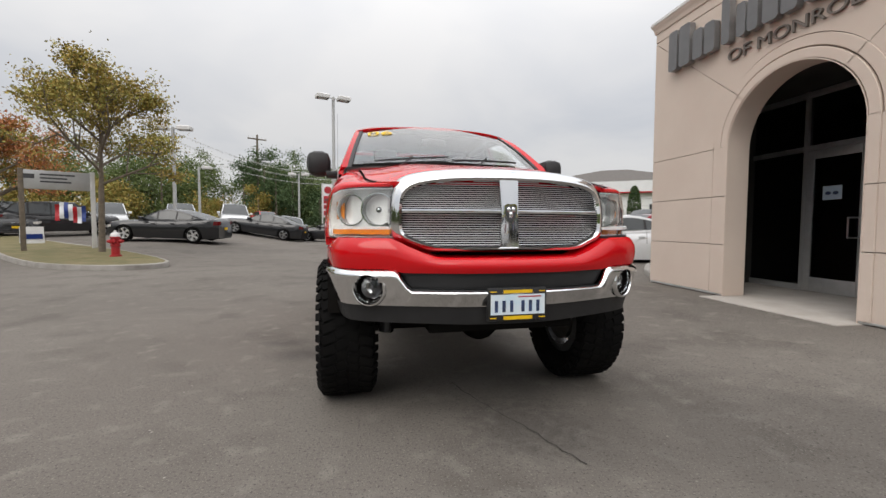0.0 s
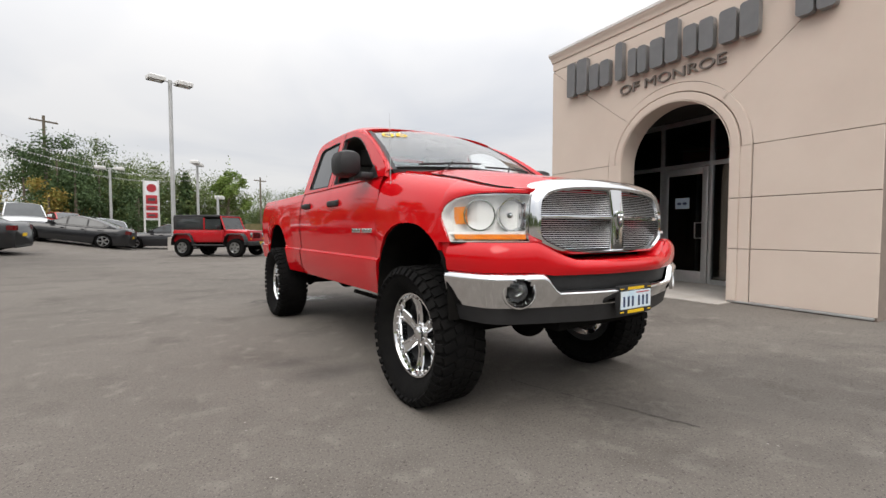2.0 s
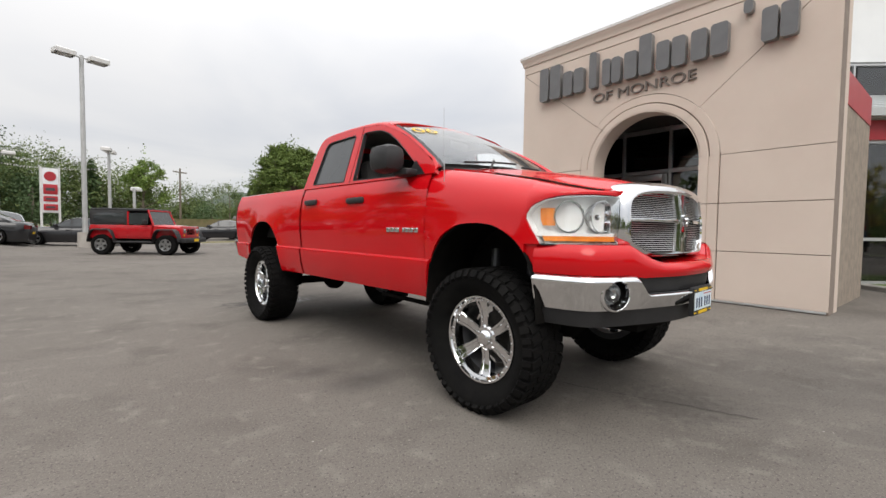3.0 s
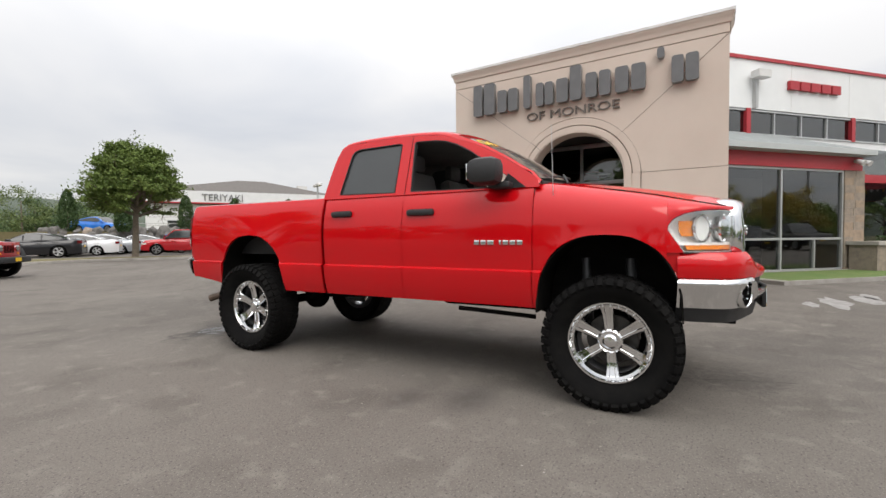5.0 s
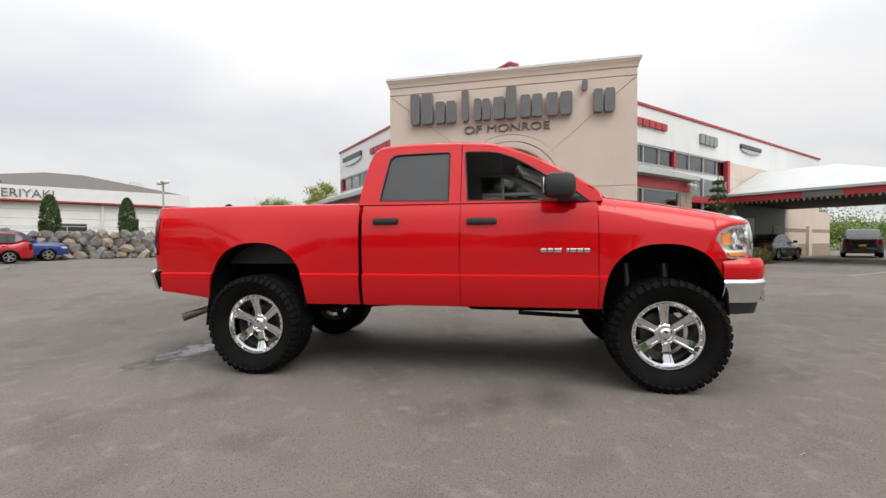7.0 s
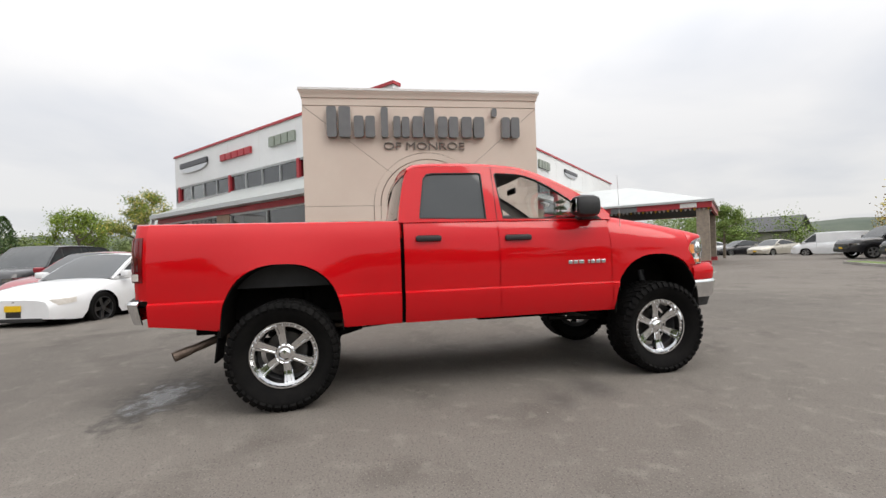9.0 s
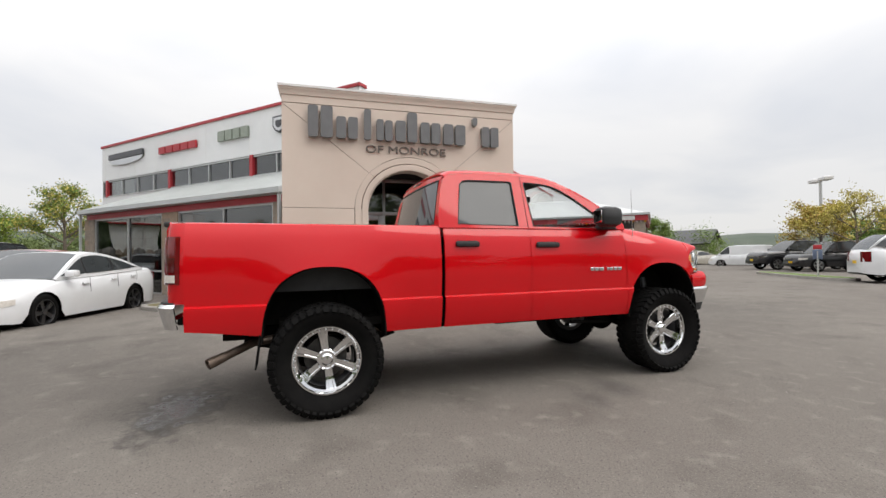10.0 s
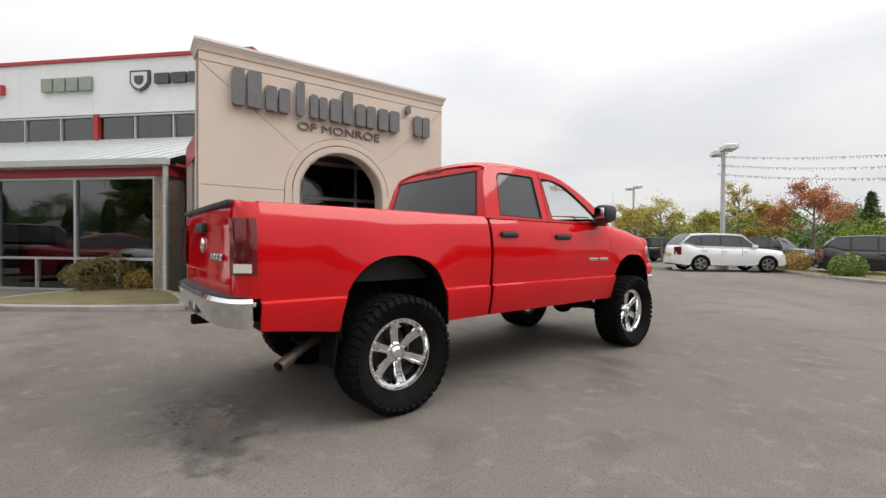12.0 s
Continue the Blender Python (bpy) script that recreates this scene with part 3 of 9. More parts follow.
def build_tower_sign():
    s = thing("wall_sign", None, "raised dark grey sign shapes on the stucco tower", "sign")
    tall, low = 0.645, 0.45
    # plain upright bars: left edge in y, width, height, base
    marks = [(7.42, 0.20, tall, 0), (7.17, 0.24, tall, 0), (6.86, 0.20, low, 0), (6.62, 0.20, low, 0), (6.29, 0.145, tall, 0), (6.03, 0.15, low, 0), (5.85, 0.16, low * 0.97, 0), (5.62, 0.22, low, 0), (5.36, 0.21, tall, 0),
             (5.07, 0.20, low, 0), (4.83, 0.20, low, 0), (4.55, 0.22, low, 0), (4.28, 0.23, low, 0), (3.87, 0.11, 0.19, 0.455), (3.65, 0.18, low, 0), (3.44, 0.19, low, 0)]
    for y, w, h, b in marks:
        bm = prism(rounded(w, h, 0.045, 4), 0, 0.1, "z")
        bm.transform(face_m((TX - 0.025, y, 3.745 + b), (0, -1, 0), (-1, 0, 0)))
        ob = part("sign_bar", bm, [SIGNGREY, SIGNSIDE], s)
        for p in ob.data.polygons:
            if abs(p.normal.x) < 0.5:
                p.material_index = 1
    for k in range(6):
        part("standoff", add_cyl(BM(), (TX - 0.03, 7.25 - k * 0.75, 3.9), (TX + 0.01, 7.25 - k * 0.75, 3.9), 0.012, seg=8), ALU, s)
    sub = thing("place_sign", None, "brown raised capital letters reading of monroe", "sign")
    whole = text_mesh("lettering", "OF MONROE", 1.76, 0.155, face_m((TX - 0.002, 6.25, 3.50), (0, -1, 0), (-1, 0, 0)), 0.035, BROWNGREY, sub)
    bm = BM()
    bm.from_mesh(whole.data)
    bpy.data.objects.remove(whole)
    bmesh.ops.remove_doubles(bm, verts=bm.verts, dist=0.0002)
    left = set(bm.verts)
    while left:                                          # one object for each letter
        todo, seen = [left.pop()], set()
        while todo:
            v = todo.pop()
            seen.add(v)
            for e in v.link_edges:
                w = e.other_vert(v)
                if w in left:
                    left.discard(w)
                    todo.append(w)
        lt = BM()
        at = {v: lt.verts.new(v.co) for v in seen}
        for f in bm.faces:
            if f.verts[0] in seen:
                lt.faces.new([at[v] for v in f.verts])
        part("letter", lt, BROWNGREY, sub, sm=30)
    bm.free()


build_tower_sign()


# ---- showroom wings, at an angle behind the tower ----
def wing_mapper(origin, yaw, side):
    m = pose(origin[0], origin[1], 0, rz=yaw)

    def W(s, out, z):
        return m @ Vector((s, side * out, z))
    return W


def wbox(W, s0, s1, o0, o1, z0, z1, bm=None):
    bm = bm or BM()
    vs = [bm.verts.new(W(s, o, z)) for z in (z0, z1) for s, o in ((s0, o0), (s1, o0), (s1, o1), (s0, o1))]
    for f in ((0, 1, 2, 3), (4, 5, 6, 7), (0, 1, 5, 4), (1, 2, 6, 5), (2, 3, 7, 6), (3, 0, 4, 7)):
        bm.faces.new([vs[i] for i in f])
    return bm


def stone_pier(name, W, s0, s1, o0, o1, z0, z1, label):
    """A pier of split-face blocks, course by course."""
    p = thing(name, None, label, "pier", "stone piers", kind="structure")
    n = 14
    h = (z1 - z0) / n
    for i in range(n):
        j = (i % 2) * 0.5
        cuts = [s0, s0 + (s1 - s0) * (0.55 if j else 0.45), s1]
        for a, b in zip(cuts, cuts[1:]):
            e = random.uniform(-0.006, 0.006)
            part("block", wbox(W, a + 0.003, b - 0.003, o0, o1 + e, z0 + i * h + 0.004, z0 + (i + 1) * h - 0.002), random.choice((STONE, STONE, STONE2)), p, sm=0)
    part("mortar", wbox(W, s0 + 0.004, s1 - 0.004, o0, o1 - 0.012, z0, z1), KERB, p, sm=0)
    return p


WL = wing_mapper((9.878, 8.837), 46.0, 1)
WR = wing_mapper((14.1, -0.44), -42.0, -1)


def build_wing(W, name, s_start, s_end, up_out, eave_s0, eave_s1, posts, zwin, zb, zt, ze, zf, label):
    t = thing(name, None, label, "building", kind="structure")
    part("upper_wall", wbox(W, s_start, s_end, up_out - 0.3, up_out, zb, zt - 0.11), WHITEWALL, t, "white metal upper wall", sm=0)
    k = s_start
    while k < s_end - 1.5:
        part("panel_seam", wbox(W, k + 2.9, k + 2.915, up_out, up_out + 0.004, zb + 0.01, zt - 0.12), CAPMETAL, t, sm=0)
        k += 2.9
    part("red_coping", wbox(W, s_start - 0.05, s_end + 0.05, up_out - 0.36, up_out + 0.06, zt - 0.11, zt), REDTRIM, t, "red coping along the roof edge", sm=0)
    part("end_wall", wbox(W, s_end - 0.3, s_end, up_out - 9, up_out - 0.3, 0.05, zt - 0.11), WHITEWALL, t, sm=0)
    part("sill_wall", wbox(W, s_start, s_end, up_out - 0.25, up_out - 0.02, ze, zwin[0]), WHITEWALL, t, sm=0)
    part("clerestory_back", wbox(W, s_start, s_end - 0.3, up_out - 1.6, up_out - 1.5, 3.4, zt - 0.2), DARKIN, t, sm=0)
    for a in posts:
        part("red_post", wbox(W, a - 0.09, a + 0.09, up_out - 0.2, up_out + 0.03, zwin[0], zb), REDTRIM, t, sm=0)
    edges = [s_start] + list(posts) + [s_end]
    for a, b in zip(edges, edges[1:]):
        n = max(1, round((b - a) / 1.42))
        for i in range(n):
            s0, s1 = a + (b - a) * i / n, a + (b - a) * (i + 1) / n
            w = part("clerestory_window", wbox(W, s0 + 0.1, s1 - 0.06, up_out - 0.1, up_out - 0.09, zwin[0] + 0.05, zwin[1] - 0.05), GLASS, t, sm=0)
            part("window_frame", wbox(W, s1 - 0.06, s1 - 0.01, up_out - 0.14, up_out - 0.02, zwin[0], zwin[1]), ALU, w, sm=0)
        part("window_head", wbox(W, a + 0.09, b - 0.09, up_out - 0.14, up_out - 0.015, zwin[1] - 0.05, zwin[1]), ALU, t, sm=0)
        part("window_sill", wbox(W, a + 0.09, b - 0.09, up_out - 0.14, up_out + 0.01, zwin[0], zwin[0] + 0.05), ALU, t, sm=0)
    # low white roof over the shop front, red fascia below it
    bm = BM()
    ns = max(2, int((eave_s1 - eave_s0) / 0.45))
    rows = [[W(s, o, z) for s in (eave_s0 - 0.12, eave_s1 + 0.12)] for o, z in ((up_out + 0.005, zwin[0] + 0.01), (0.22, ze), (0.22, ze - 0.12), (up_out, ze - 0.10))]
    add_grid(bm, rows)
    part("low_roof", bm, WHITEROOF, t, "white standing-seam metal roof", sm=0)
    bm = BM()
    for i in range(ns + 1):
        s = eave_s0 + (eave_s1 - eave_s0) * i / ns
        a, b = W(s, up_out + 0.02, zwin[0] + 0.02), W(s, 0.2, ze + 0.01)
        v = [bm.verts.new(p) for p in (W(s - 0.012, up_out + 0.02, zwin[0]), W(s + 0.012, up_out + 0.02, zwin[0]), W(s + 0.012, 0.2, ze + 0.01), W(s - 0.012, 0.2, ze + 0.01),
                                       W(s - 0.008, up_out + 0.02, zwin[0] + 0.04), W(s + 0.008, up_out + 0.02, zwin[0] + 0.04), W(s + 0.008, 0.2, ze + 0.05), W(s - 0.008, 0.2, ze + 0.05))]
        for f in ((4, 5, 6, 7), (0, 4, 7, 3), (1, 5, 6, 2), (3, 2, 6, 7)):
            bm.faces.new([v[q] for q in f])
    tagged(part("roof_seams", bm, WHITEROOF, t, sm=0), kind="stuff")
    part("gutter", wbox(W, eave_s0 - 0.14, eave_s1 + 0.14, 0.2, 0.33, ze - 0.14, ze + 0.01), WHITEROOF, t, "white box gutter", sm=0)
    part("red_fascia", wbox(W, eave_s0, eave_s1, -0.2, 0.06, zf, ze - 0.12), REDTRIM, t, "red fascia above the shop windows", sm=0)
    part("soffit", wbox(W, eave_s0, eave_s1, 0.06, 0.2, ze - 0.16, ze - 0.12), WHITEROOF, t, sm=0)
    return t


def shop_window(W, s0, s1, mulls, lows, name, label, z0=0.14, zt=0.88, z1=2.85):
    w = thing(name, None, label, "window", kind="structure")
    for a, b in ((z0 - 0.05, z0), (zt - 0.03, zt + 0.03), (z1 - 0.06, z1)):
        part("rail", wbox(W, s0, s1, -0.1, 0.005, a, b), ALU, w, sm=0)
    for s in [s0 + 0.03] + mulls + [s1 - 0.03]:
        part("mullion", wbox(W, s - 0.03, s + 0.03, -0.1, 0.012, z0, z1 - 0.06), ALU, w, sm=0)
    for s in lows:
        part("low_mullion", wbox(W, s - 0.025, s + 0.025, -0.1, 0.01, z0, zt - 0.03), ALU, w, sm=0)
    for zz in ((z0, zt - 0.03), (zt + 0.03, z1 - 0.06)):
        es = [s0] + mulls + [s1]
        for a, b in zip(es, es[1:]):
            part("pane", wbox(W, a + 0.03, b - 0.03, -0.05, -0.042, *zz), GLASS, w, sm=0)
    return w


def downspout(W, s, o, z0, z1):
    d = thing("downspout", None, "white rectangular rainwater downspout at the corner", "downspout", kind="structure")
    part("pipe", wbox(W, s - 0.04, s + 0.04, o - 0.07, o, z0, z1), WHITEROOF, d, sm=0)
    for z in (z0 + 0.6, z0 + 2.0):
        part("strap", wbox(W, s - 0.05, s + 0.05, o - 0.075, o + 0.004, z, z + 0.04), ALU, d, sm=0)


def build_left_wing():
    build_wing(WL, "wall_wing_left", -0.75, 17.0, -3.6, -0.98, 9.9, (4.94, 10.73, 16.5), (4.66, 5.53), 5.56, 7.46, 3.20, 2.85, "white two-storey showroom wing with red trim")
    stone_pier("pier_corner", WL, -0.88, -0.57, -0.5, 0.04, 0.05, 2.85, "brown split-face stone pier at the showroom corner")
    stone_pier("pier_middle", WL, 3.93, 4.83, -0.5, 0.04, 0.05, 2.85, "brown split-face stone pier between shop windows")
    stone_pier("pier_far", WL, 9.38, 10.1, -0.5, 0.04, 0.05, 2.85, "brown split-face stone pier at the wing's end")
    shop_window(WL, -0.57, 3.93, [1.63], [0.46, 2.75], "window_shop_near", "large aluminium shop window with low panes")
    shop_window(WL, 4.83, 9.38, [7.0], [5.95, 8.2], "window_shop_far", "large aluminium shop window with low panes")
    downspout(WL, -1.04, 0.27, 0.1, 3.06)
    downspout(WL, 9.96, 0.27, 0.1, 3.06)
    # return wall from the corner back to the tower
    r = thing("wall_return_left", None, "stone and glass return wall beside the tower", "wall", kind="structure")
    part("red_band", wbox(WL, -0.94, -0.80, -3.0, -0.2, 2.85, 3.18), REDTRIM, r, sm=0)
    part("pane", wbox(WL, -0.84, -0.83, -1.2, -0.52, 0.2, 2.8), GLASS, r, sm=0)
    for o in (-0.54, -1.22):
        part("mullion", wbox(WL, -0.88, -0.80, o - 0.03, o + 0.03, 0.1, 2.85), ALU, r, sm=0)
    part("stone_face", wbox(WL, -0.88, -0.70, -3.0, -1.25, 0.05, 2.85), STONE, r, sm=0)
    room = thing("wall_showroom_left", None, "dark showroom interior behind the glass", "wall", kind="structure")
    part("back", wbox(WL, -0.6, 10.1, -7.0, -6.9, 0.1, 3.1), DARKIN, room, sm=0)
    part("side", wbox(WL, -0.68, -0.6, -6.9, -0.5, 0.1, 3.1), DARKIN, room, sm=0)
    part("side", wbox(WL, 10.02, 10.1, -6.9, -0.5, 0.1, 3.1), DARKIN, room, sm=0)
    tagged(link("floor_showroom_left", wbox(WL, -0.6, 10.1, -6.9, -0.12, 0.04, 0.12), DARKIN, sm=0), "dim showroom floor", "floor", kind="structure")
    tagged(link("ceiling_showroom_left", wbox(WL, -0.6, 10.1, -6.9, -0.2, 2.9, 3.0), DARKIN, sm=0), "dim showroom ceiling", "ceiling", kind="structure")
    # things seen dimly inside: desks and wall boards
    for s, w in ((0.4, 1.3), (2.4, 1.4), (6.4, 1.4)):
        d = thing("desk", None, "dim office desk inside the showroom", "desk", "showroom desks")
        part("desktop", wbox(WL, s, s + w, -4.2, -3.5, 0.84, 0.88), SEATGREY, d, sm=0)
        part("side_panel", wbox(WL, s + 0.02, s + 0.06, -4.15, -3.55, 0.12, 0.84), DASH, d, sm=0)
        part("side_panel", wbox(WL, s + w - 0.06, s + w - 0.02, -4.15, -3.55, 0.12, 0.84), DASH, d, sm=0)
    for s, w in ((3.1, 0.6), (6.2, 0.5)):
        p = thing("wall_board", None, "pale board on the showroom wall", "board")
        part("panel", wbox(WL, s, s + w, -6.88, -6.84, 2.1, 2.4), LINER, p, sm=0)


build_left_wing()


def build_right_wing():
    build_wing(WR, "wall_wing_right", -4.5, 25.0, -2.8, -5.6, 0.06, (-0.66, 4.43), (4.62, 5.47), 5.5, 7.25, 3.50, 2.97, "white two-storey showroom wing with red trim")
    stone_pier("pier_right", WR, -0.60, 0.2, -0.5, 0.04, 0.05, 2.97, "brown split-face stone pier at the showroom corner")
    shop_window(WR, -5.5, -0.60, [-2.93], [-1.69, -4.2], "window_shop_right", "large aluminium shop window with low panes", 0.24, 1.06, 2.97)
    r = thing("wall_return_right", None, "showroom front set back beside the pier", "wall", kind="structure")
    part("return_wall", wbox(WR, 0.0, 0.2, -2.8, -0.5, 0.05, 3.4), STONE, r, sm=0)
    part("red_band", wbox(WR, 0.2, 9.6, -2.83, -2.63, 3.1, 3.4), REDTRIM, r, sm=0)
    for a, b in ((0.3, 2.4), (2.5, 4.4), (4.55, 6.95), (7.05, 9.5)):
        part("tall_pane", wbox(WR, a, b, -2.75, -2.74, 0.25, 3.1), GLASS, r, sm=0)
        part("upper_pane", wbox(WR, a, b, -2.75, -2.74, 3.4, 4.36), GLASS, r, sm=0)
        part("mullion", wbox(WR, b, b + 0.08, -2.79, -2.67, 0.1, 4.36), ALU, r, sm=0)
    part("sill", wbox(WR, 0.2, 9.6, -2.83, -2.65, 0.05, 0.25), CONC, r, sm=0)
    part("corner_post", wbox(WR, 9.56, 9.84, -2.83, -2.61, 0.05, 5.5), REDTRIM, r, "red corner post", sm=0)
    part("beige_wall", wbox(WR, 9.84, 25, -3.08, -2.80, 3.3, 5.5), STUCCO, r, "beige wall above the canopy", sm=0)
    # dark only along the canopy's length: its shade is put into the wall colour
    part("service_front", wbox(WR, 9.84, 18.3, -3.08, -2.80, 0.05, 3.3), SIGNGREY, r, "service front under the canopy, shade put into its dark grey", sm=0)
    # opaque white panel: daylight seen through a window, put into its colour
    part("service_pane_daylight", wbox(WR, 12.2, 13.5, -2.80, -2.785, 1.4, 2.5), CAPMETAL, r, sm=0)
    part("service_board", wbox(WR, 16.3, 17.6, -2.80, -2.77, 1.35, 2.15), CONC, r, sm=0)
    part("lower_wall", wbox(WR, 18.3, 27.5, -3.08, -2.80, 0.05, 3.3), STUCCO, r, "beige wall with brown bands", sm=0)
    for z0, z1 in ((0.06, 0.95), (1.75, 2.0)):
        part("brown_band", wbox(WR, 18.3, 27.5, -2.80, -2.79, z0, z1), STONE2, r, sm=0)
    part("pilaster", wbox(WR, 22.3, 22.9, -2.79, -2.62, 0.05, 2.2), STUCCO, r, sm=0)
    room = thing("wall_showroom_right", None, "dark showroom interior behind the glass", "wall", kind="structure")
    part("back", wbox(WR, -5.5, 9.6, -7.0, -6.9, 0.1, 5.4), DARKIN, room, sm=0)
    part("end", wbox(WR, 9.5, 9.6, -6.9, -2.9, 0.1, 5.4), DARKIN, room, sm=0)
    tagged(link("floor_showroom_right", wbox(WR, -5.5, 9.5, -6.9, -0.12, 0.04, 0.1), DARKIN, sm=0), "dim showroom floor", "floor", kind="structure")
    # stone planter wall at the pier
    p = thing("planter_wall", None, "low stone planter wall with a concrete cap", "planter", kind="structure")
    part("stone_body", wbox(WR, -0.5, 1.0, 0.1, 0.75, 0.05, 0.88), STONE, p, sm=0)
    part("concrete_cap", wbox(WR, -0.56, 1.06, 0.05, 0.81, 0.88, 0.98), CONC, p, sm=0)
    lamp = thing("wall_floodlight", None, "small twin floodlight on the red fascia", "floodlight")
    bm = BM()
    for s in (-0.35, -0.1):
        add_cyl(bm, WR(s, 0.16, 3.22), WR(s, 0.34, 3.12), 0.05, 0.08)
    part("lamp_head", bm, LAMPWHITE, lamp)
    part("bracket", wbox(WR, -0.3, -0.15, 0.05, 0.16, 3.18, 3.26), GALV, lamp, sm=0)
    cam_box = thing("wall_mast", None, "grey camera box on a bracket high on the wall", "camera")
    part("housing", wbox(WR, -0.68, -0.14, -2.7, -2.4, 6.46, 6.70), LAMPWHITE, cam_box, sm=0)
    part("bracket", wbox(WR, -0.48, -0.38, -2.8, -2.66, 5.5, 6.5), GALV, cam_box, sm=0)


build_right_wing()


def brand_sign(W, s0, s1, out, z0, z1, n, material, name, label, outline=False, gap=0.16):
    """A row of plain raised blocks in the sign's colour, one for each mark."""
    t = thing(name, None, label, "sign", "maker signs")
    step = (s1 - s0) / n
    for i in range(n):
        a, b = s0 + i * step, s0 + (i + 1 - gap) * step
        part("sign_shape", wbox(W, a, b, out + 0.01, out + 0.12, z0, z1), material, t, sm=0)
    part("rail", wbox(W, s0, s1 - gap * step, out, out + 0.01, (z0 + z1) / 2 - 0.03, (z0 + z1) / 2 + 0.03), ALU, t, sm=0)
    return t


SIGNRED = mat("sign_red", (0.42, 0.03, 0.04), 0.4, col2=(0.36, 0.025, 0.033), scale=6)
SIGNOLIVE = mat("sign_olive_grey", (0.30, 0.33, 0.28), 0.4, 0.2, col2=(0.24, 0.27, 0.22), scale=6)
SIGNDARK = mat("sign_dark", (0.06, 0.062, 0.066), 0.35, 0.3, col2=(0.09, 0.09, 0.095), scale=6)


def winged_sign(W, s0, s1, out, z0, z1):
    t = thing("winged_sign", None, "dark bar over a silver crescent on the white wall", "sign", "maker signs")
    part("bar", wbox(W, s0, s1, out + 0.01, out + 0.12, z0 + (z1 - z0) * 0.55, z1), SIGNDARK, t, sm=0)
    c, w, h = (s0 + s1) / 2, (s1 - s0) / 2, (z1 - z0)
    rows = []
    for k in span(-1, 1, 17):
        d = h * 0.5 * math.sqrt(max(0.02, 1 - k * k))
        s = c + w * k
        zt = z0 + h * 0.5
        rows.append([W(s, out + 0.01, zt), W(s, out + 0.09, zt), W(s, out + 0.09, zt - d), W(s, out + 0.01, zt - d)])
    part("crescent", gridm(rows, True), BRIGHT, t, "silver crescent")


def shield_sign(W, s0, s1, out, z0, z1):
    t = thing("shield_sign", None, "silver and black shield emblem on the white wall", "sign", "maker signs")
    for k, material, o in ((1.0, SIGNDARK, 0.08), (0.8, BRIGHT, 0.10), (0.45, SIGNDARK, 0.115)):
        c, zc, w, h = (s0 + s1) / 2, (z0 + z1) / 2, (s1 - s0) / 2 * k, (z1 - z0) / 2 * k
        pts = [(-w, h), (w, h), (w, -h * 0.2), (w * 0.55, -h * 0.75), (0, -h), (-w * 0.55, -h * 0.75), (-w, -h * 0.2)]
        bm = BM()
        f = bm.faces.new([bm.verts.new(W(c + a, out + o, zc + b)) for a, b in pts])
        r = bmesh.ops.extrude_face_region(bm, geom=[f])
        bmesh.ops.translate(bm, verts=[v for v in r["geom"] if isinstance(v, bmesh.types.BMVert)], vec=W(0, out, 0) - W(0, out + o, 0))
        part("shield_layer", bm, material, t, sm=0)


def build_brand_signs():
    u = -3.6
    winged_sign(WL, 12.9, 16.1, u, 6.24, 6.86)
    brand_sign(WL, 8.55, 11.55, u, 6.36, 6.68, 5, SIGNRED, "red_wall_sign", "row of raised red blocks on the white wall")
    brand_sign(WL, 5.04, 7.05, u, 6.36, 6.80, 4, SIGNOLIVE, "olive_wall_sign", "row of raised olive-grey blocks on the white wall")
    shield_sign(WL, 2.85, 3.58, u, 6.24, 6.92)
    brand_sign(WL, 0.9, 2.74, u, 6.46, 6.78, 3, SIGNDARK, "dark_wall_sign", "row of raised black blocks on the white wall")
    u = -2.8
    brand_sign(WR, 1.1, 3.67, u, 6.26, 6.56, 5, SIGNRED, "red_wall_sign", "row of raised red blocks on the white wall")
    brand_sign(WR, 6.8, 8.64, u, 6.12, 6.6, 4, SIGNOLIVE, "olive_wall_sign", "row of raised olive-grey blocks on the white wall")
    winged_sign(WR, 11.5, 14.2, u, 6.2, 6.66)

build_brand_signs()


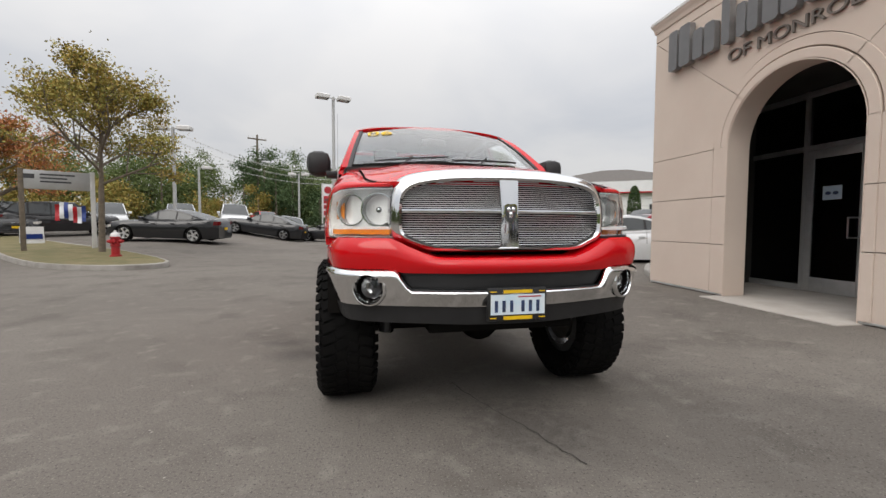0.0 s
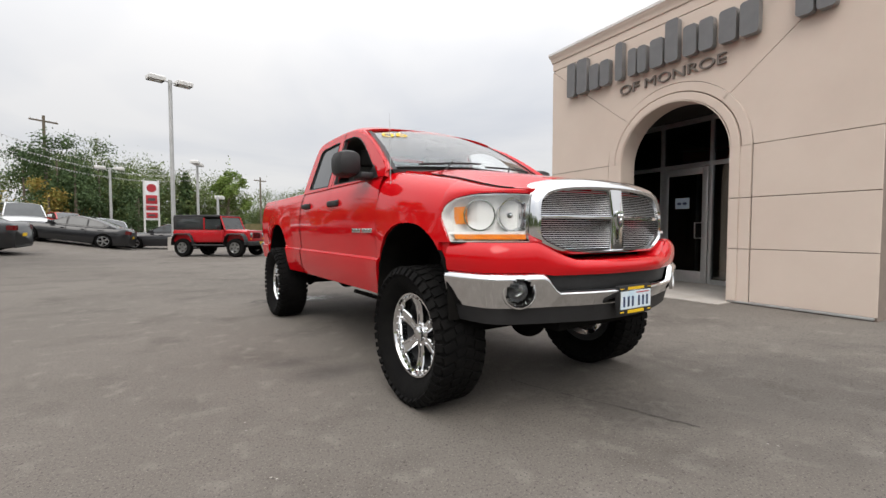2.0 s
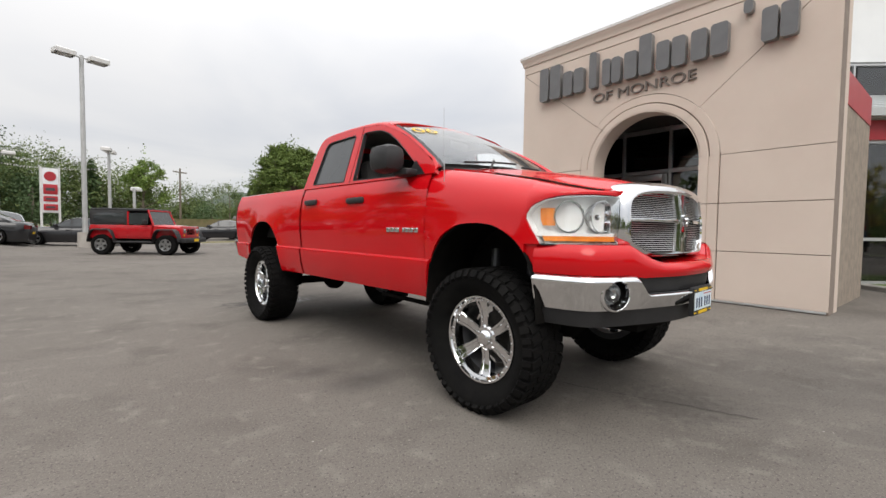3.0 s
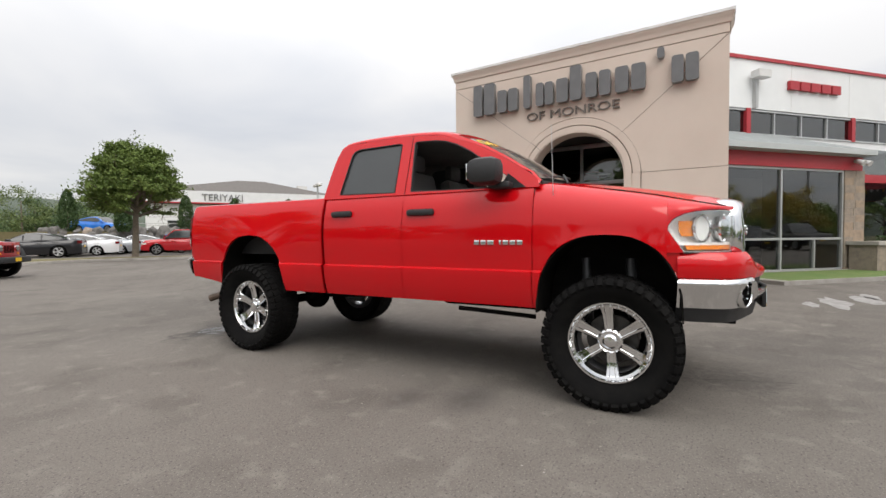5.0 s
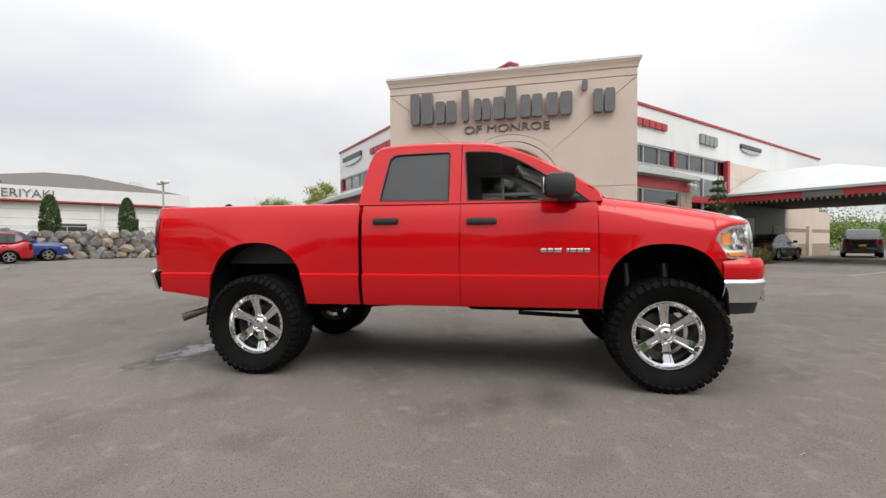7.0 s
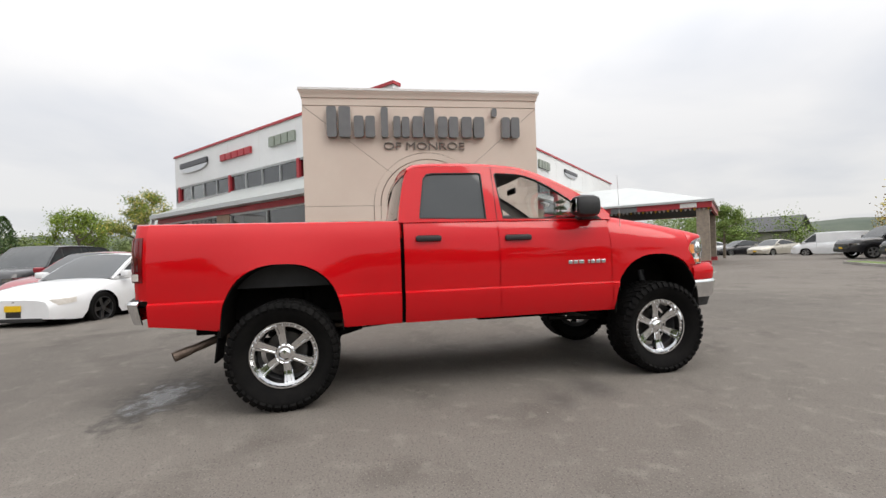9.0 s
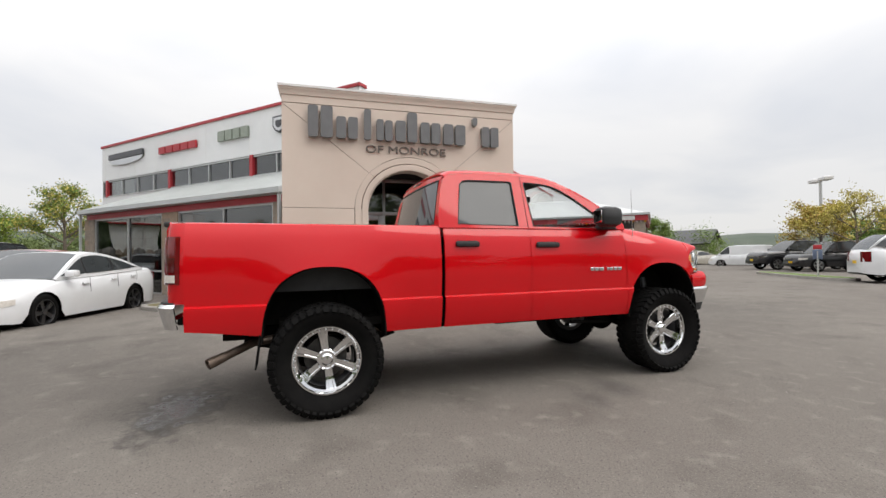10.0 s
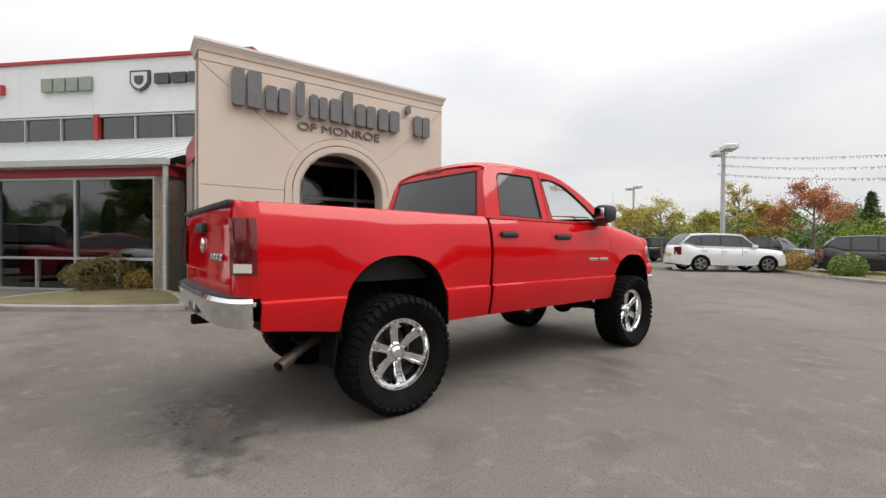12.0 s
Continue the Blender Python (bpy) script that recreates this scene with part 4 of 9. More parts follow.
def build_canopy():
    """Service-drive canopy that stands out from the right wing."""
    t = thing("roof_canopy", None, "white-roofed service canopy with a red fascia", "canopy", kind="structure")
    s0, s1, o0, o1, ze = 9.7, 18.4, -2.75, 5.55, 3.64
    sm_, zr = (s0 + s1) / 2, 5.26
    bm = BM()
    add_grid(bm, [[WR(s0 - 0.3, o, ze) for o in (o0, o1 + 0.3)], [WR(sm_, o, zr) for o in (o0, o1 - 4.7)], [WR(s1 + 0.3, o, ze) for o in (o0, o1 + 0.3)]])
    v = [bm.verts.new(WR(*p)) for p in ((s0 - 0.3, o1 + 0.3, ze), (sm_, o1 - 4.7, zr), (s1 + 0.3, o1 + 0.3, ze))]
    bm.faces.new(v)
    part("roof_slopes", bm, WHITEROOF, t, "white metal hip roof", sm=0)
    for a, b, c, d in ((s0 - 0.25, s0 - 0.1, o0, o1 + 0.25), (s1 + 0.1, s1 + 0.25, o0, o1 + 0.25), (s0 - 0.1, s1 + 0.1, o1 + 0.1, o1 + 0.25)):
        part("red_fascia", wbox(WR, a, b, c, d, ze - 0.42, ze - 0.06), REDTRIM, t, sm=0)
    part("gutter", wbox(WR, s0 - 0.34, s1 + 0.34, o1 + 0.25, o1 + 0.36, ze - 0.1, ze + 0.02), WHITEROOF, t, sm=0)
    part("gutter", wbox(WR, s0 - 0.36, s0 - 0.25, o0, o1 + 0.25, ze - 0.1, ze + 0.02), WHITEROOF, t, sm=0)
    part("fascia_panel", wbox(WR, s0 - 0.285, s0 - 0.25, 0.65, 2.1, ze - 0.43, ze - 0.12), SIGNGREY, t, "dark grey panel on the fascia", sm=0)
    part("fascia_panel", wbox(WR, s0 - 0.275, s0 - 0.25, 4.3, 5.1, ze - 0.38, ze - 0.14), CAPMETAL, t, "white panel on the fascia", sm=0)
    # near-black soffit colour carries the shade under the roof
    part("soffit", wbox(WR, s0, s1, o0, o1, ze - 0.4, ze - 0.34), DARKIN, t, sm=0)
    for s, o in ((s0 + 0.2, o1 - 0.2), (s1 - 0.2, o1 - 0.2)):
        part("stone_column", wbox(WR, s - 0.3, s + 0.3, o - 0.3, o + 0.3, 0.05, ze - 0.4), STONE, t, sm=0)
        part("red_base", wbox(WR, s - 0.34, s + 0.34, o - 0.34, o + 0.34, 0.05, 0.35), REDTRIM, t, sm=0)
    b = thing("bunting", None, "string of small pale pennants under the canopy", "bunting")
    for a, c, n in (((s0 - 0.15, o0 + 0.3), (s0 - 0.15, o1 + 0.2), 38), ((s0, o1 + 0.3), (s1, o1 + 0.3), 34)):
        for i in range(n):
            f = (i + 0.5) / n
            s, o = a[0] + (c[0] - a[0]) * f, a[1] + (c[1] - a[1]) * f
            ds, do = (c[0] - a[0]) / n * 0.35, (c[1] - a[1]) / n * 0.35
            bm = BM()
            fc = bm.faces.new([bm.verts.new(WR(*p)) for p in ((s - ds, o - do, ze - 0.43), (s + ds, o + do, ze - 0.43), (s, o, ze - 0.57))])
            bmesh.ops.solidify(bm, geom=[fc], thickness=0.004)
            part("pennant", bm, (CAPMETAL, YELLOW, LAMPWHITE)[i % 3], b, sm=0)


build_canopy()


def build_red_peak():
    t = thing("roof_peak", None, "small red pyramid roof behind the tower", "roof", kind="structure")
    bm = BM()
    bmesh.ops.create_cone(bm, segments=4, radius1=1.2, radius2=0.02, depth=0.5, cap_ends=True, matrix=pose(13.5, 5.2, 6.60, rz=47))
    part("turret", boxm(12.9, 14.1, 4.6, 5.8, 3.0, 6.36), WHITEROOF, t, sm=0)
    part("red_slopes", bm, REDTRIM, t, sm=0)


build_red_peak()


def kerb_island(name, pts, h, label, top, z=0.0, width=0.16):
    """A raised bed: a concrete kerb round a planted top."""
    t = thing(name, None, label, "island", kind="structure")
    c = Vector((sum(p[0] for p in pts) / len(pts), sum(p[1] for p in pts) / len(pts)))
    n = len(pts)
    inner = []
    for p in pts:
        d = c - Vector(p)
        inner.append(Vector(p) + d.normalized() * width)
    G = ground_z
    rows = [[(x, y, G(x, y) - 0.08) for x, y in pts], [(x, y, G(x, y) + h - 0.02) for x, y in pts],
            [(p[0] + (q[0] - p[0]) * 0.15, p[1] + (q[1] - p[1]) * 0.15, G(*p) + h) for p, q in zip(pts, inner)],
            [(q[0], q[1], G(q[0], q[1]) + h) for q in inner], [(q[0], q[1], G(q[0], q[1]) - 0.08) for q in inner]]
    part("kerb", gridm(rows, closed=True), KERB, t, "weathered concrete kerb")
    bm = BM()
    f = bm.faces.new([bm.verts.new((q[0], q[1], G(q[0], q[1]) + h - 0.015)) for q in inner])
    r = bmesh.ops.extrude_face_region(bm, geom=[f])
    bmesh.ops.translate(bm, verts=[v for v in r["geom"] if isinstance(v, bmesh.types.BMVert)], vec=(0, 0, 0.01))
    bmesh.ops.triangulate(bm, faces=[f for f in bm.faces if len(f.verts) > 4])
    part("planted_top", bm, top, t, "patchy ground cover")
    return t


def smooth_loop(pts, n=6):
    """A rounded closed outline through corner points."""
    out = []
    k = len(pts)
    for i in range(k):
        p0, p1, p2, p3 = (Vector(pts[(i + j - 1) % k]) for j in range(4))
        for s in range(n):
            t = s / n
            out.append(tuple(0.5 * ((2 * p1) + (p2 - p0) * t + (2 * p0 - 5 * p1 + 4 * p2 - p3) * t * t + (3 * p1 - p0 - 3 * p2 + p3) * t**3)))
    return out

# ---- the lifted pickup truck ----
TRUCK = pose(1.1925, 5.447, 0.0, rz=-86.23)
truck = thing("pickup_truck", TRUCK, "glossy red lifted crew-cab pickup with chrome bumpers parked on asphalt", "pickup truck")

SIDE_Y = [(0.60, 0.895), (0.69, 0.922), (0.75, 0.938), (0.84, 0.952), (0.896, 0.958), (0.911, 0.957), (0.925, 0.935), (0.962, 0.939), (1.10, 0.952), (1.18, 0.953), (1.25, 0.951), (1.30, 0.947), (1.36, 0.939), (1.42, 0.928), (1.48, 0.911), (1.545, 0.882)]
SILL = [(-2.95, 0.755), (-2.65, 0.722), (-2.28, 0.675), (-1.2, 0.642), (1.24, 0.648), (2.3, 0.67)]
ARCH_R, ARCH_F = (-1.785, 0.490, 1.200), (1.755, 0.468, 1.176)


def arch_z(x, a):
    c, w, top = a
    u = abs((x - c) / w)
    if u >= 1:
        return 0.0
    n = 2.5
    return 0.60 + (top - 0.60) * (1 - u**n) ** (1 / n)


def low_edge(x):
    return max(lerp(SILL, x), arch_z(x, ARCH_R), arch_z(x, ARCH_F))


def flare(x, z):
    f = 0.0
    for c, w, top in (ARCH_R, ARCH_F):
        rho = (abs((x - c) / w) ** 2.4 + max(0.0, (z - 0.69) / (top - 0.69)) ** 2.4) ** (1 / 2.4)
        if rho < 1.6:
            k = 1 - max(0.0, rho - 1) / 0.6
            f = max(f, 0.026 * k * k)
    return f


def nose_in(x):
    """How far the front of the fender draws in."""
    return spline([(1.9, 0.0), (2.05, 0.002), (2.15, 0.008), (2.25, 0.029), (2.34, 0.077), (2.43, 0.167), (2.5, 0.30)], x)


def headlight_top(x):
    return spline([(2.12, 1.20), (2.15, 1.255), (2.20, 1.290), (2.30, 1.318), (2.42, 1.328), (2.58, 1.322)], x)


def side_columns(x0, x1, step=0.035):
    xs = set(span(x0, x1, max(2, int((x1 - x0) / step) + 1)))
    for c, w, _ in (ARCH_R, ARCH_F):
        for k in span(0, math.pi, 41):
            x = c + w * math.cos(k) * 0.99999
            if x0 < x < x1:
                xs.add(x)
    return sorted(xs)


ZS = [0.665, 0.69, 0.72, 0.76, 0.80, 0.84, 0.87, 0.896, 0.911, 0.925, 0.962, 1.0, 1.04, 1.08, 1.12, 1.16, 1.20, 1.25, 1.30, 1.33, 1.36, 1.39, 1.42, 1.45, 1.48, 1.505]


def levels(x, top):
    """Level rows up the side, gathered on the lower edge where that rises over them."""
    lo = low_edge(x)
    return [lo] + [max(lo + 0.0004 * i, z) for i, z in enumerate(ZS)] + [top]


def side_sheet(x0, x1, top, bulge=None):
    rows = []
    for x in side_columns(x0, x1):
        t = top(x)
        row = [(x, -(lerp(SIDE_Y, z) + flare(x, z) - nose_in(x)), z) for z in levels(x, t)]
        rows.append(row)
    return rows


def pair(name, rows, material, parent=truck, label="", thick=0.02, sm=35):
    """The same sheet on the right-hand and the left-hand side."""
    out = []
    for s in (1, -1):
        full = [list(r) + [(p[0], p[1] + thick, p[2]) for p in reversed(r)] for r in rows]
        bm = gridm([[(p[0], p[1] * s, p[2]) for p in r] for r in full], closed=True)
        bmesh.ops.dissolve_degenerate(bm, dist=0.0005, edges=bm.edges)
        bmesh.ops.recalc_face_normals(bm, faces=bm.faces)
        out.append(part(name, bm, material, parent, label, sm))
    return out


def mirrored(name, make, material, parent=truck, label="", sm=40):
    out = []
    for s in (1, -1):
        bm = make()
        if s < 0:
            bmesh.ops.scale(bm, vec=(1, -1, 1), verts=bm.verts)
        out.append(part(name, bm, material, parent, label, sm))
    return out


def build_truck_body():
    # bed sides with rolled top rail
    rows = side_sheet(-2.80, -0.792, lambda x: 1.545)
    for r in rows:
        x = r[0][0]
        r += [(x, -0.855, 1.556), (x, -0.80, 1.558), (x, -0.775, 1.545), (x, -0.77, 1.45)]
    pair("bed_side", rows, PAINT, label="glossy red bed side with a flared wheel arch")
    corner = []
    for k in span(0, 1, 9):
        x = spline([(0, -2.80), (0.35, -2.862), (0.7, -2.915), (1, -2.935)], k)
        pull = spline([(0, 0.0), (0.35, 0.018), (0.7, 0.07), (1, 0.155)], k)
        corner.append([(x, -(lerp(SIDE_Y, z) - pull), z) for z in [0.945, 0.955, 0.965, 0.985, 1.0, 1.02, 1.1, 1.25, 1.4, 1.5, 1.545]] + [(x, -(0.80 - 0.2 * max(0, k - 0.7)), 1.558)])
    pair("bed_corner", corner, PAINT)
    # doors
    for nm, x0, x1 in (("rear_door", -0.757, 0.1215), ("front_door", 0.1265, 1.257)):
        pair(nm, side_sheet(x0, x1, lambda x: 1.535), PAINT, label="red door panel with a crease low down")
    # front fender rolling over to the bonnet line
    zh = [(1.25, 1.580), (1.40, 1.558), (1.55, 1.534), (1.75, 1.500), (2.04, 1.446), (2.30, 1.386), (2.43, 1.360), (2.52, 1.350)]
    ye = [(1.25, 0.735), (2.04, 0.742), (2.35, 0.728), (2.44, 0.70), (2.52, 0.645), (2.56, 0.60)]
    rows = []
    for x in sorted(side_columns(1.263, 2.50, 0.03) + [2.128, 2.132]):
        h, y1 = spline(zh, x), spline(ye, x)
        lo = low_edge(x) if x < 2.13 else headlight_top(x) + 0.004
        base = max(1.2, lo + 0.012)
        h = max(h, base + 0.006)
        zs = [lo] + [max(lo + 0.0004 * i, z) for i, z in enumerate(ZS[:15])]
        row = [(x, -(lerp(SIDE_Y, z) + flare(x, z) - nose_in(x)), z) for z in zs]
        yb = lerp(SIDE_Y, base) + flare(x, base) - nose_in(x)
        y2 = min(y1, yb - 0.01)
        for a in span(0, 86, 12):
            row.append((x, -(y2 + (yb - y2) * math.cos(radians(a)) ** 0.75), base + (h - base) * math.sin(radians(a)) ** 1.05))
        rows.append(row)
    corner = []
    for z in span(1.062, 1.198, 7):
        corner.append([(x, -(lerp(SIDE_Y, z) + flare(x, z) - nose_in(x)), z) for x in span(2.126, 2.222 - 0.087 * (z - 1.062) / 0.136, 5)])
    pair("fender_corner", corner, PAINT)
    c, w, top = ARCH_F
    tip = []
    for z in span(0.915, 1.060, 7):
        ax = c + w * (1 - ((z - 0.60) / (top - 0.60)) ** 2.5) ** 0.4
        tip.append([(x, -(lerp(SIDE_Y, z) + 0.004 - nose_in(x)), z) for x in span(ax, 2.20, 5)])
    pair("fender_tip", tip, PAINT)
    pair("front_fender", rows, PAINT, label="red front fender rolling over to the bonnet")
    # bonnet with a raised centre
    zc = [(1.28, 1.602), (1.47, 1.600), (1.75, 1.566), (2.0, 1.526), (2.3, 1.472), (2.46, 1.436), (2.53, 1.405), (2.56, 1.36)]
    rows = []
    for x in span(1.30, 2.56, 26):
        h, y1 = spline(zh, x) + 0.010, spline(ye, x) - 0.004
        c = spline(zc, x)
        row = []
        for u in span(-1, 1, 31):
            k = min(1, max(0, (abs(u) - 0.48) / 0.52))
            f = 1 - k * k * (3 - 2 * k) * 0.86 - 0.14 * abs(u) ** 2
            bow = -0.02 * u * u * (x > 2.4)
            row.append((x + 0.0 - 0.05 * u * u * (x - 1.3) / 1.26, y1 * u, h + (c - h) * f))
        rows.append(row)
    bm = gridm(rows)
    bmesh.ops.solidify(bm, geom=list(bm.faces), thickness=0.02)
    part("bonnet", bm, PAINT, truck, "red bonnet with a raised centre")
    for s in (1, -1):
        rows = [[(x, s * (spline(ye, x) - 0.002), spline(zh, x) + 0.010), (x, s * (spline(ye, x) + 0.007), spline(zh, x) + 0.003)] for x in span(1.72, 2.46, 22)]
        part("bonnet_gap", gridm(rows, thick=0.003), UNDER, truck)
    # dark inner shell behind the shut lines, and the floor
    for s in (1, -1):
        for x0, x1 in ((-0.82, 1.2),):
            part("inner_sill", boxm(x0, x1, s * 0.80, s * 0.87, 0.64, 1.45), UNDER, truck)
    part("floor_pan", boxm(-2.15, 1.25, -0.80, 0.80, 0.69, 0.76), UNDER, truck)
    part("firewall", boxm(1.22, 1.30, -0.80, 0.80, 0.72, 1.50), UNDER, truck)
    part("engine_bay", boxm(1.30, 2.45, -0.50, 0.50, 0.66, 1.28), UNDER, truck)
    for s in (1, -1):
        for a in (ARCH_R, ARCH_F):
            c, w, top = a
            rows = []
            for k in span(0, math.pi, 17):
                x = c + (w + 0.004) * math.cos(k)
                z = 0.62 + (top - 0.605) * math.sin(k) ** 0.75
                rows.append([(x, s * 0.955, z), (x, s * 0.52, z)])
            part("wheel_well", gridm(rows, thick=0.012), UNDER, truck)
            part("wheel_well_wall", boxm(c - w - 0.02, c + w + 0.02, s * 0.50, s * 0.53, 0.70, top + 0.02), UNDER, truck)
    # load bed
    part("bed_floor", boxm(-2.90, -0.82, -0.77, 0.77, 1.00, 1.04), BLACKPL, truck, "black bed liner")
    part("bed_front_wall", boxm(-0.86, -0.80, -0.86, 0.86, 0.72, 1.545, bevel=0.008), PAINT, truck)
    for s in (1, -1):
        part("bed_inner_wall", boxm(-2.90, -0.86, s * 0.75, s * 0.775, 1.04, 1.50), BLACKPL, truck)


def build_tailgate():
    rows = []
    for y in span(-0.775, 0.775, 23):
        b = 0.012 * (1 - (y / 0.775) ** 2)
        rows.append([(-2.935 - b - d, y, z) for z, d in ((0.95, 0.0), (1.0, 0.006), (1.08, 0.004), (1.10, 0.0), (1.38, 0.0), (1.40, 0.006), (1.49, 0.008), (1.525, 0.0))])
    bm = gridm(rows)
    bmesh.ops.solidify(bm, geom=list(bm.faces), thickness=0.03)
    tg = part("tailgate", bm, PAINT, truck, "red tailgate with a black top cap")
    part("top_cap", boxm(-2.965, -2.86, -0.775, 0.775, 1.522, 1.565, bevel=0.012), BLACKPL, tg, "black plastic cap")
    part("handle", boxm(-2.985, -2.94, -0.13, 0.13, 1.36, 1.44, bevel=0.015), BLACKPL, tg, "black handle bezel")
    for y, w in ((-0.62, 0.07), (-0.53, 0.07), (-0.44, 0.07), (-0.35, 0.05)):
        part("badge_bar", boxm(-2.965, -2.945, y, y + w, 1.17, 1.215, bevel=0.006), CHROME, tg, "chrome badge shape")
    bm = BM()
    bmesh.ops.create_uvsphere(bm, u_segments=16, v_segments=8, radius=1, matrix=Matrix.Translation((-2.952, 0, 1.27)) @ Matrix.Diagonal((0.02, 0.045, 0.06, 1)))
    part("emblem", bm, CHROME, tg, "plain chrome emblem")

    def lens(z0, z1, out):
        rows = []
        for k in span(0, 1, 11):
            x = spline([(0, -2.828), (0.35, -2.876), (0.7, -2.924), (1, -2.942)], k)
            pull = spline([(0, 0.008), (0.35, 0.026), (0.7, 0.078), (1, 0.140)], k)
            nx = -out * k
            rows.append([(x + nx, -(lerp(SIDE_Y, z) - pull + out * (1 - k)), z) for z in span(z0, z1, 5)])
        return rows
    for s in (1, -1):
        L = lens(1.09, 1.445, 0.010)
        bm = gridm([[(p[0], p[1] * s, p[2]) for p in r] for r in L])
        bmesh.ops.solidify(bm, geom=list(bm.faces), thickness=0.012 * s)
        tl = part("tail_light", bm, REDLENS, truck, "red wrap-round tail light")
        for z0, z1, m_ in ((1.105, 1.160, CLEARLENS), (1.18, 1.29, mat("dark_red_lens", (0.10, 0.004, 0.006), 0.12, coat=1.0, col2=(0.06, 0.003, 0.004), scale=9)), (1.31, 1.425, REDLENS)):
            sub = [r for r in lens(z0, z1, 0.014)[2:9]]
            bm = gridm([[(p[0], p[1] * s, p[2]) for p in r] for r in sub])
            bmesh.ops.solidify(bm, geom=list(bm.faces), thickness=0.006 * s)
            part("lamp_section", bm, m_, tl)


def wrap_rows(path, z0, z1, n=5, off=lambda v: 0.0, ymin=0.0, ymax=9.0, count=45):
    """Rows across the front (or back) of the truck, from the right end to the left end of a plan curve (half-curve given)."""
    half = []
    for i in range(len(path) - 1):
        for k in range(8):
            t = k / 8
            p0, p1, p2, p3 = path[max(0, i - 1)] if i else (path[1][0], -path[1][1]), path[i], path[i + 1], path[min(len(path) - 1, i + 2)]
            half.append(tuple(0.5 * (2 * p1[j] + (p2[j] - p0[j]) * t + (2 * p0[j] - 5 * p1[j] + 4 * p2[j] - p3[j]) * t * t + (3 * p1[j] - p0[j] - 3 * p2[j] + p3[j]) * t**3) for j in (0, 1)))
    half.append(path[-1])
    full = [(x, -y) for x, y in half[:0:-1]] + half
    rows = []
    for i, (x, y) in enumerate(full):
        if not ymin <= abs(y) <= ymax:
            continue
        a, b = full[max(0, i - 1)], full[min(len(full) - 1, i + 1)]
        d = Vector((b[0] - a[0], b[1] - a[1])).normalized()
        nx, ny = d.y, -d.x
        sgn = 1 if path[0][0] > 0 else -1
        if nx * sgn < 0:
            nx, ny = -nx, -ny
        lo, hi = z0(abs(y), x), z1(abs(y), x)
        rows.append([(x + nx * off(v), y + ny * off(v), lo + (hi - lo) * v) for v in span(0, 1, n)])
    return rows


FRONT = [(2.735, 0.0), (2.72, 0.25), (2.65, 0.5), (2.592, 0.67), (2.54, 0.79), (2.475, 0.872), (2.37, 0.915), (2.185, 0.943)]


def shell(name, rows, material, parent, label="", thick=0.012, sm=40, outward=1):
    bm = gridm(rows)
    d = sum(f.normal.x * f.calc_area() for f in bm.faces)
    if d * outward < 0:
        bmesh.ops.reverse_faces(bm, faces=list(bm.faces))
    bmesh.ops.solidify(bm, geom=list(bm.faces), thickness=thick)
    return part(name, bm, material, parent, label, sm)


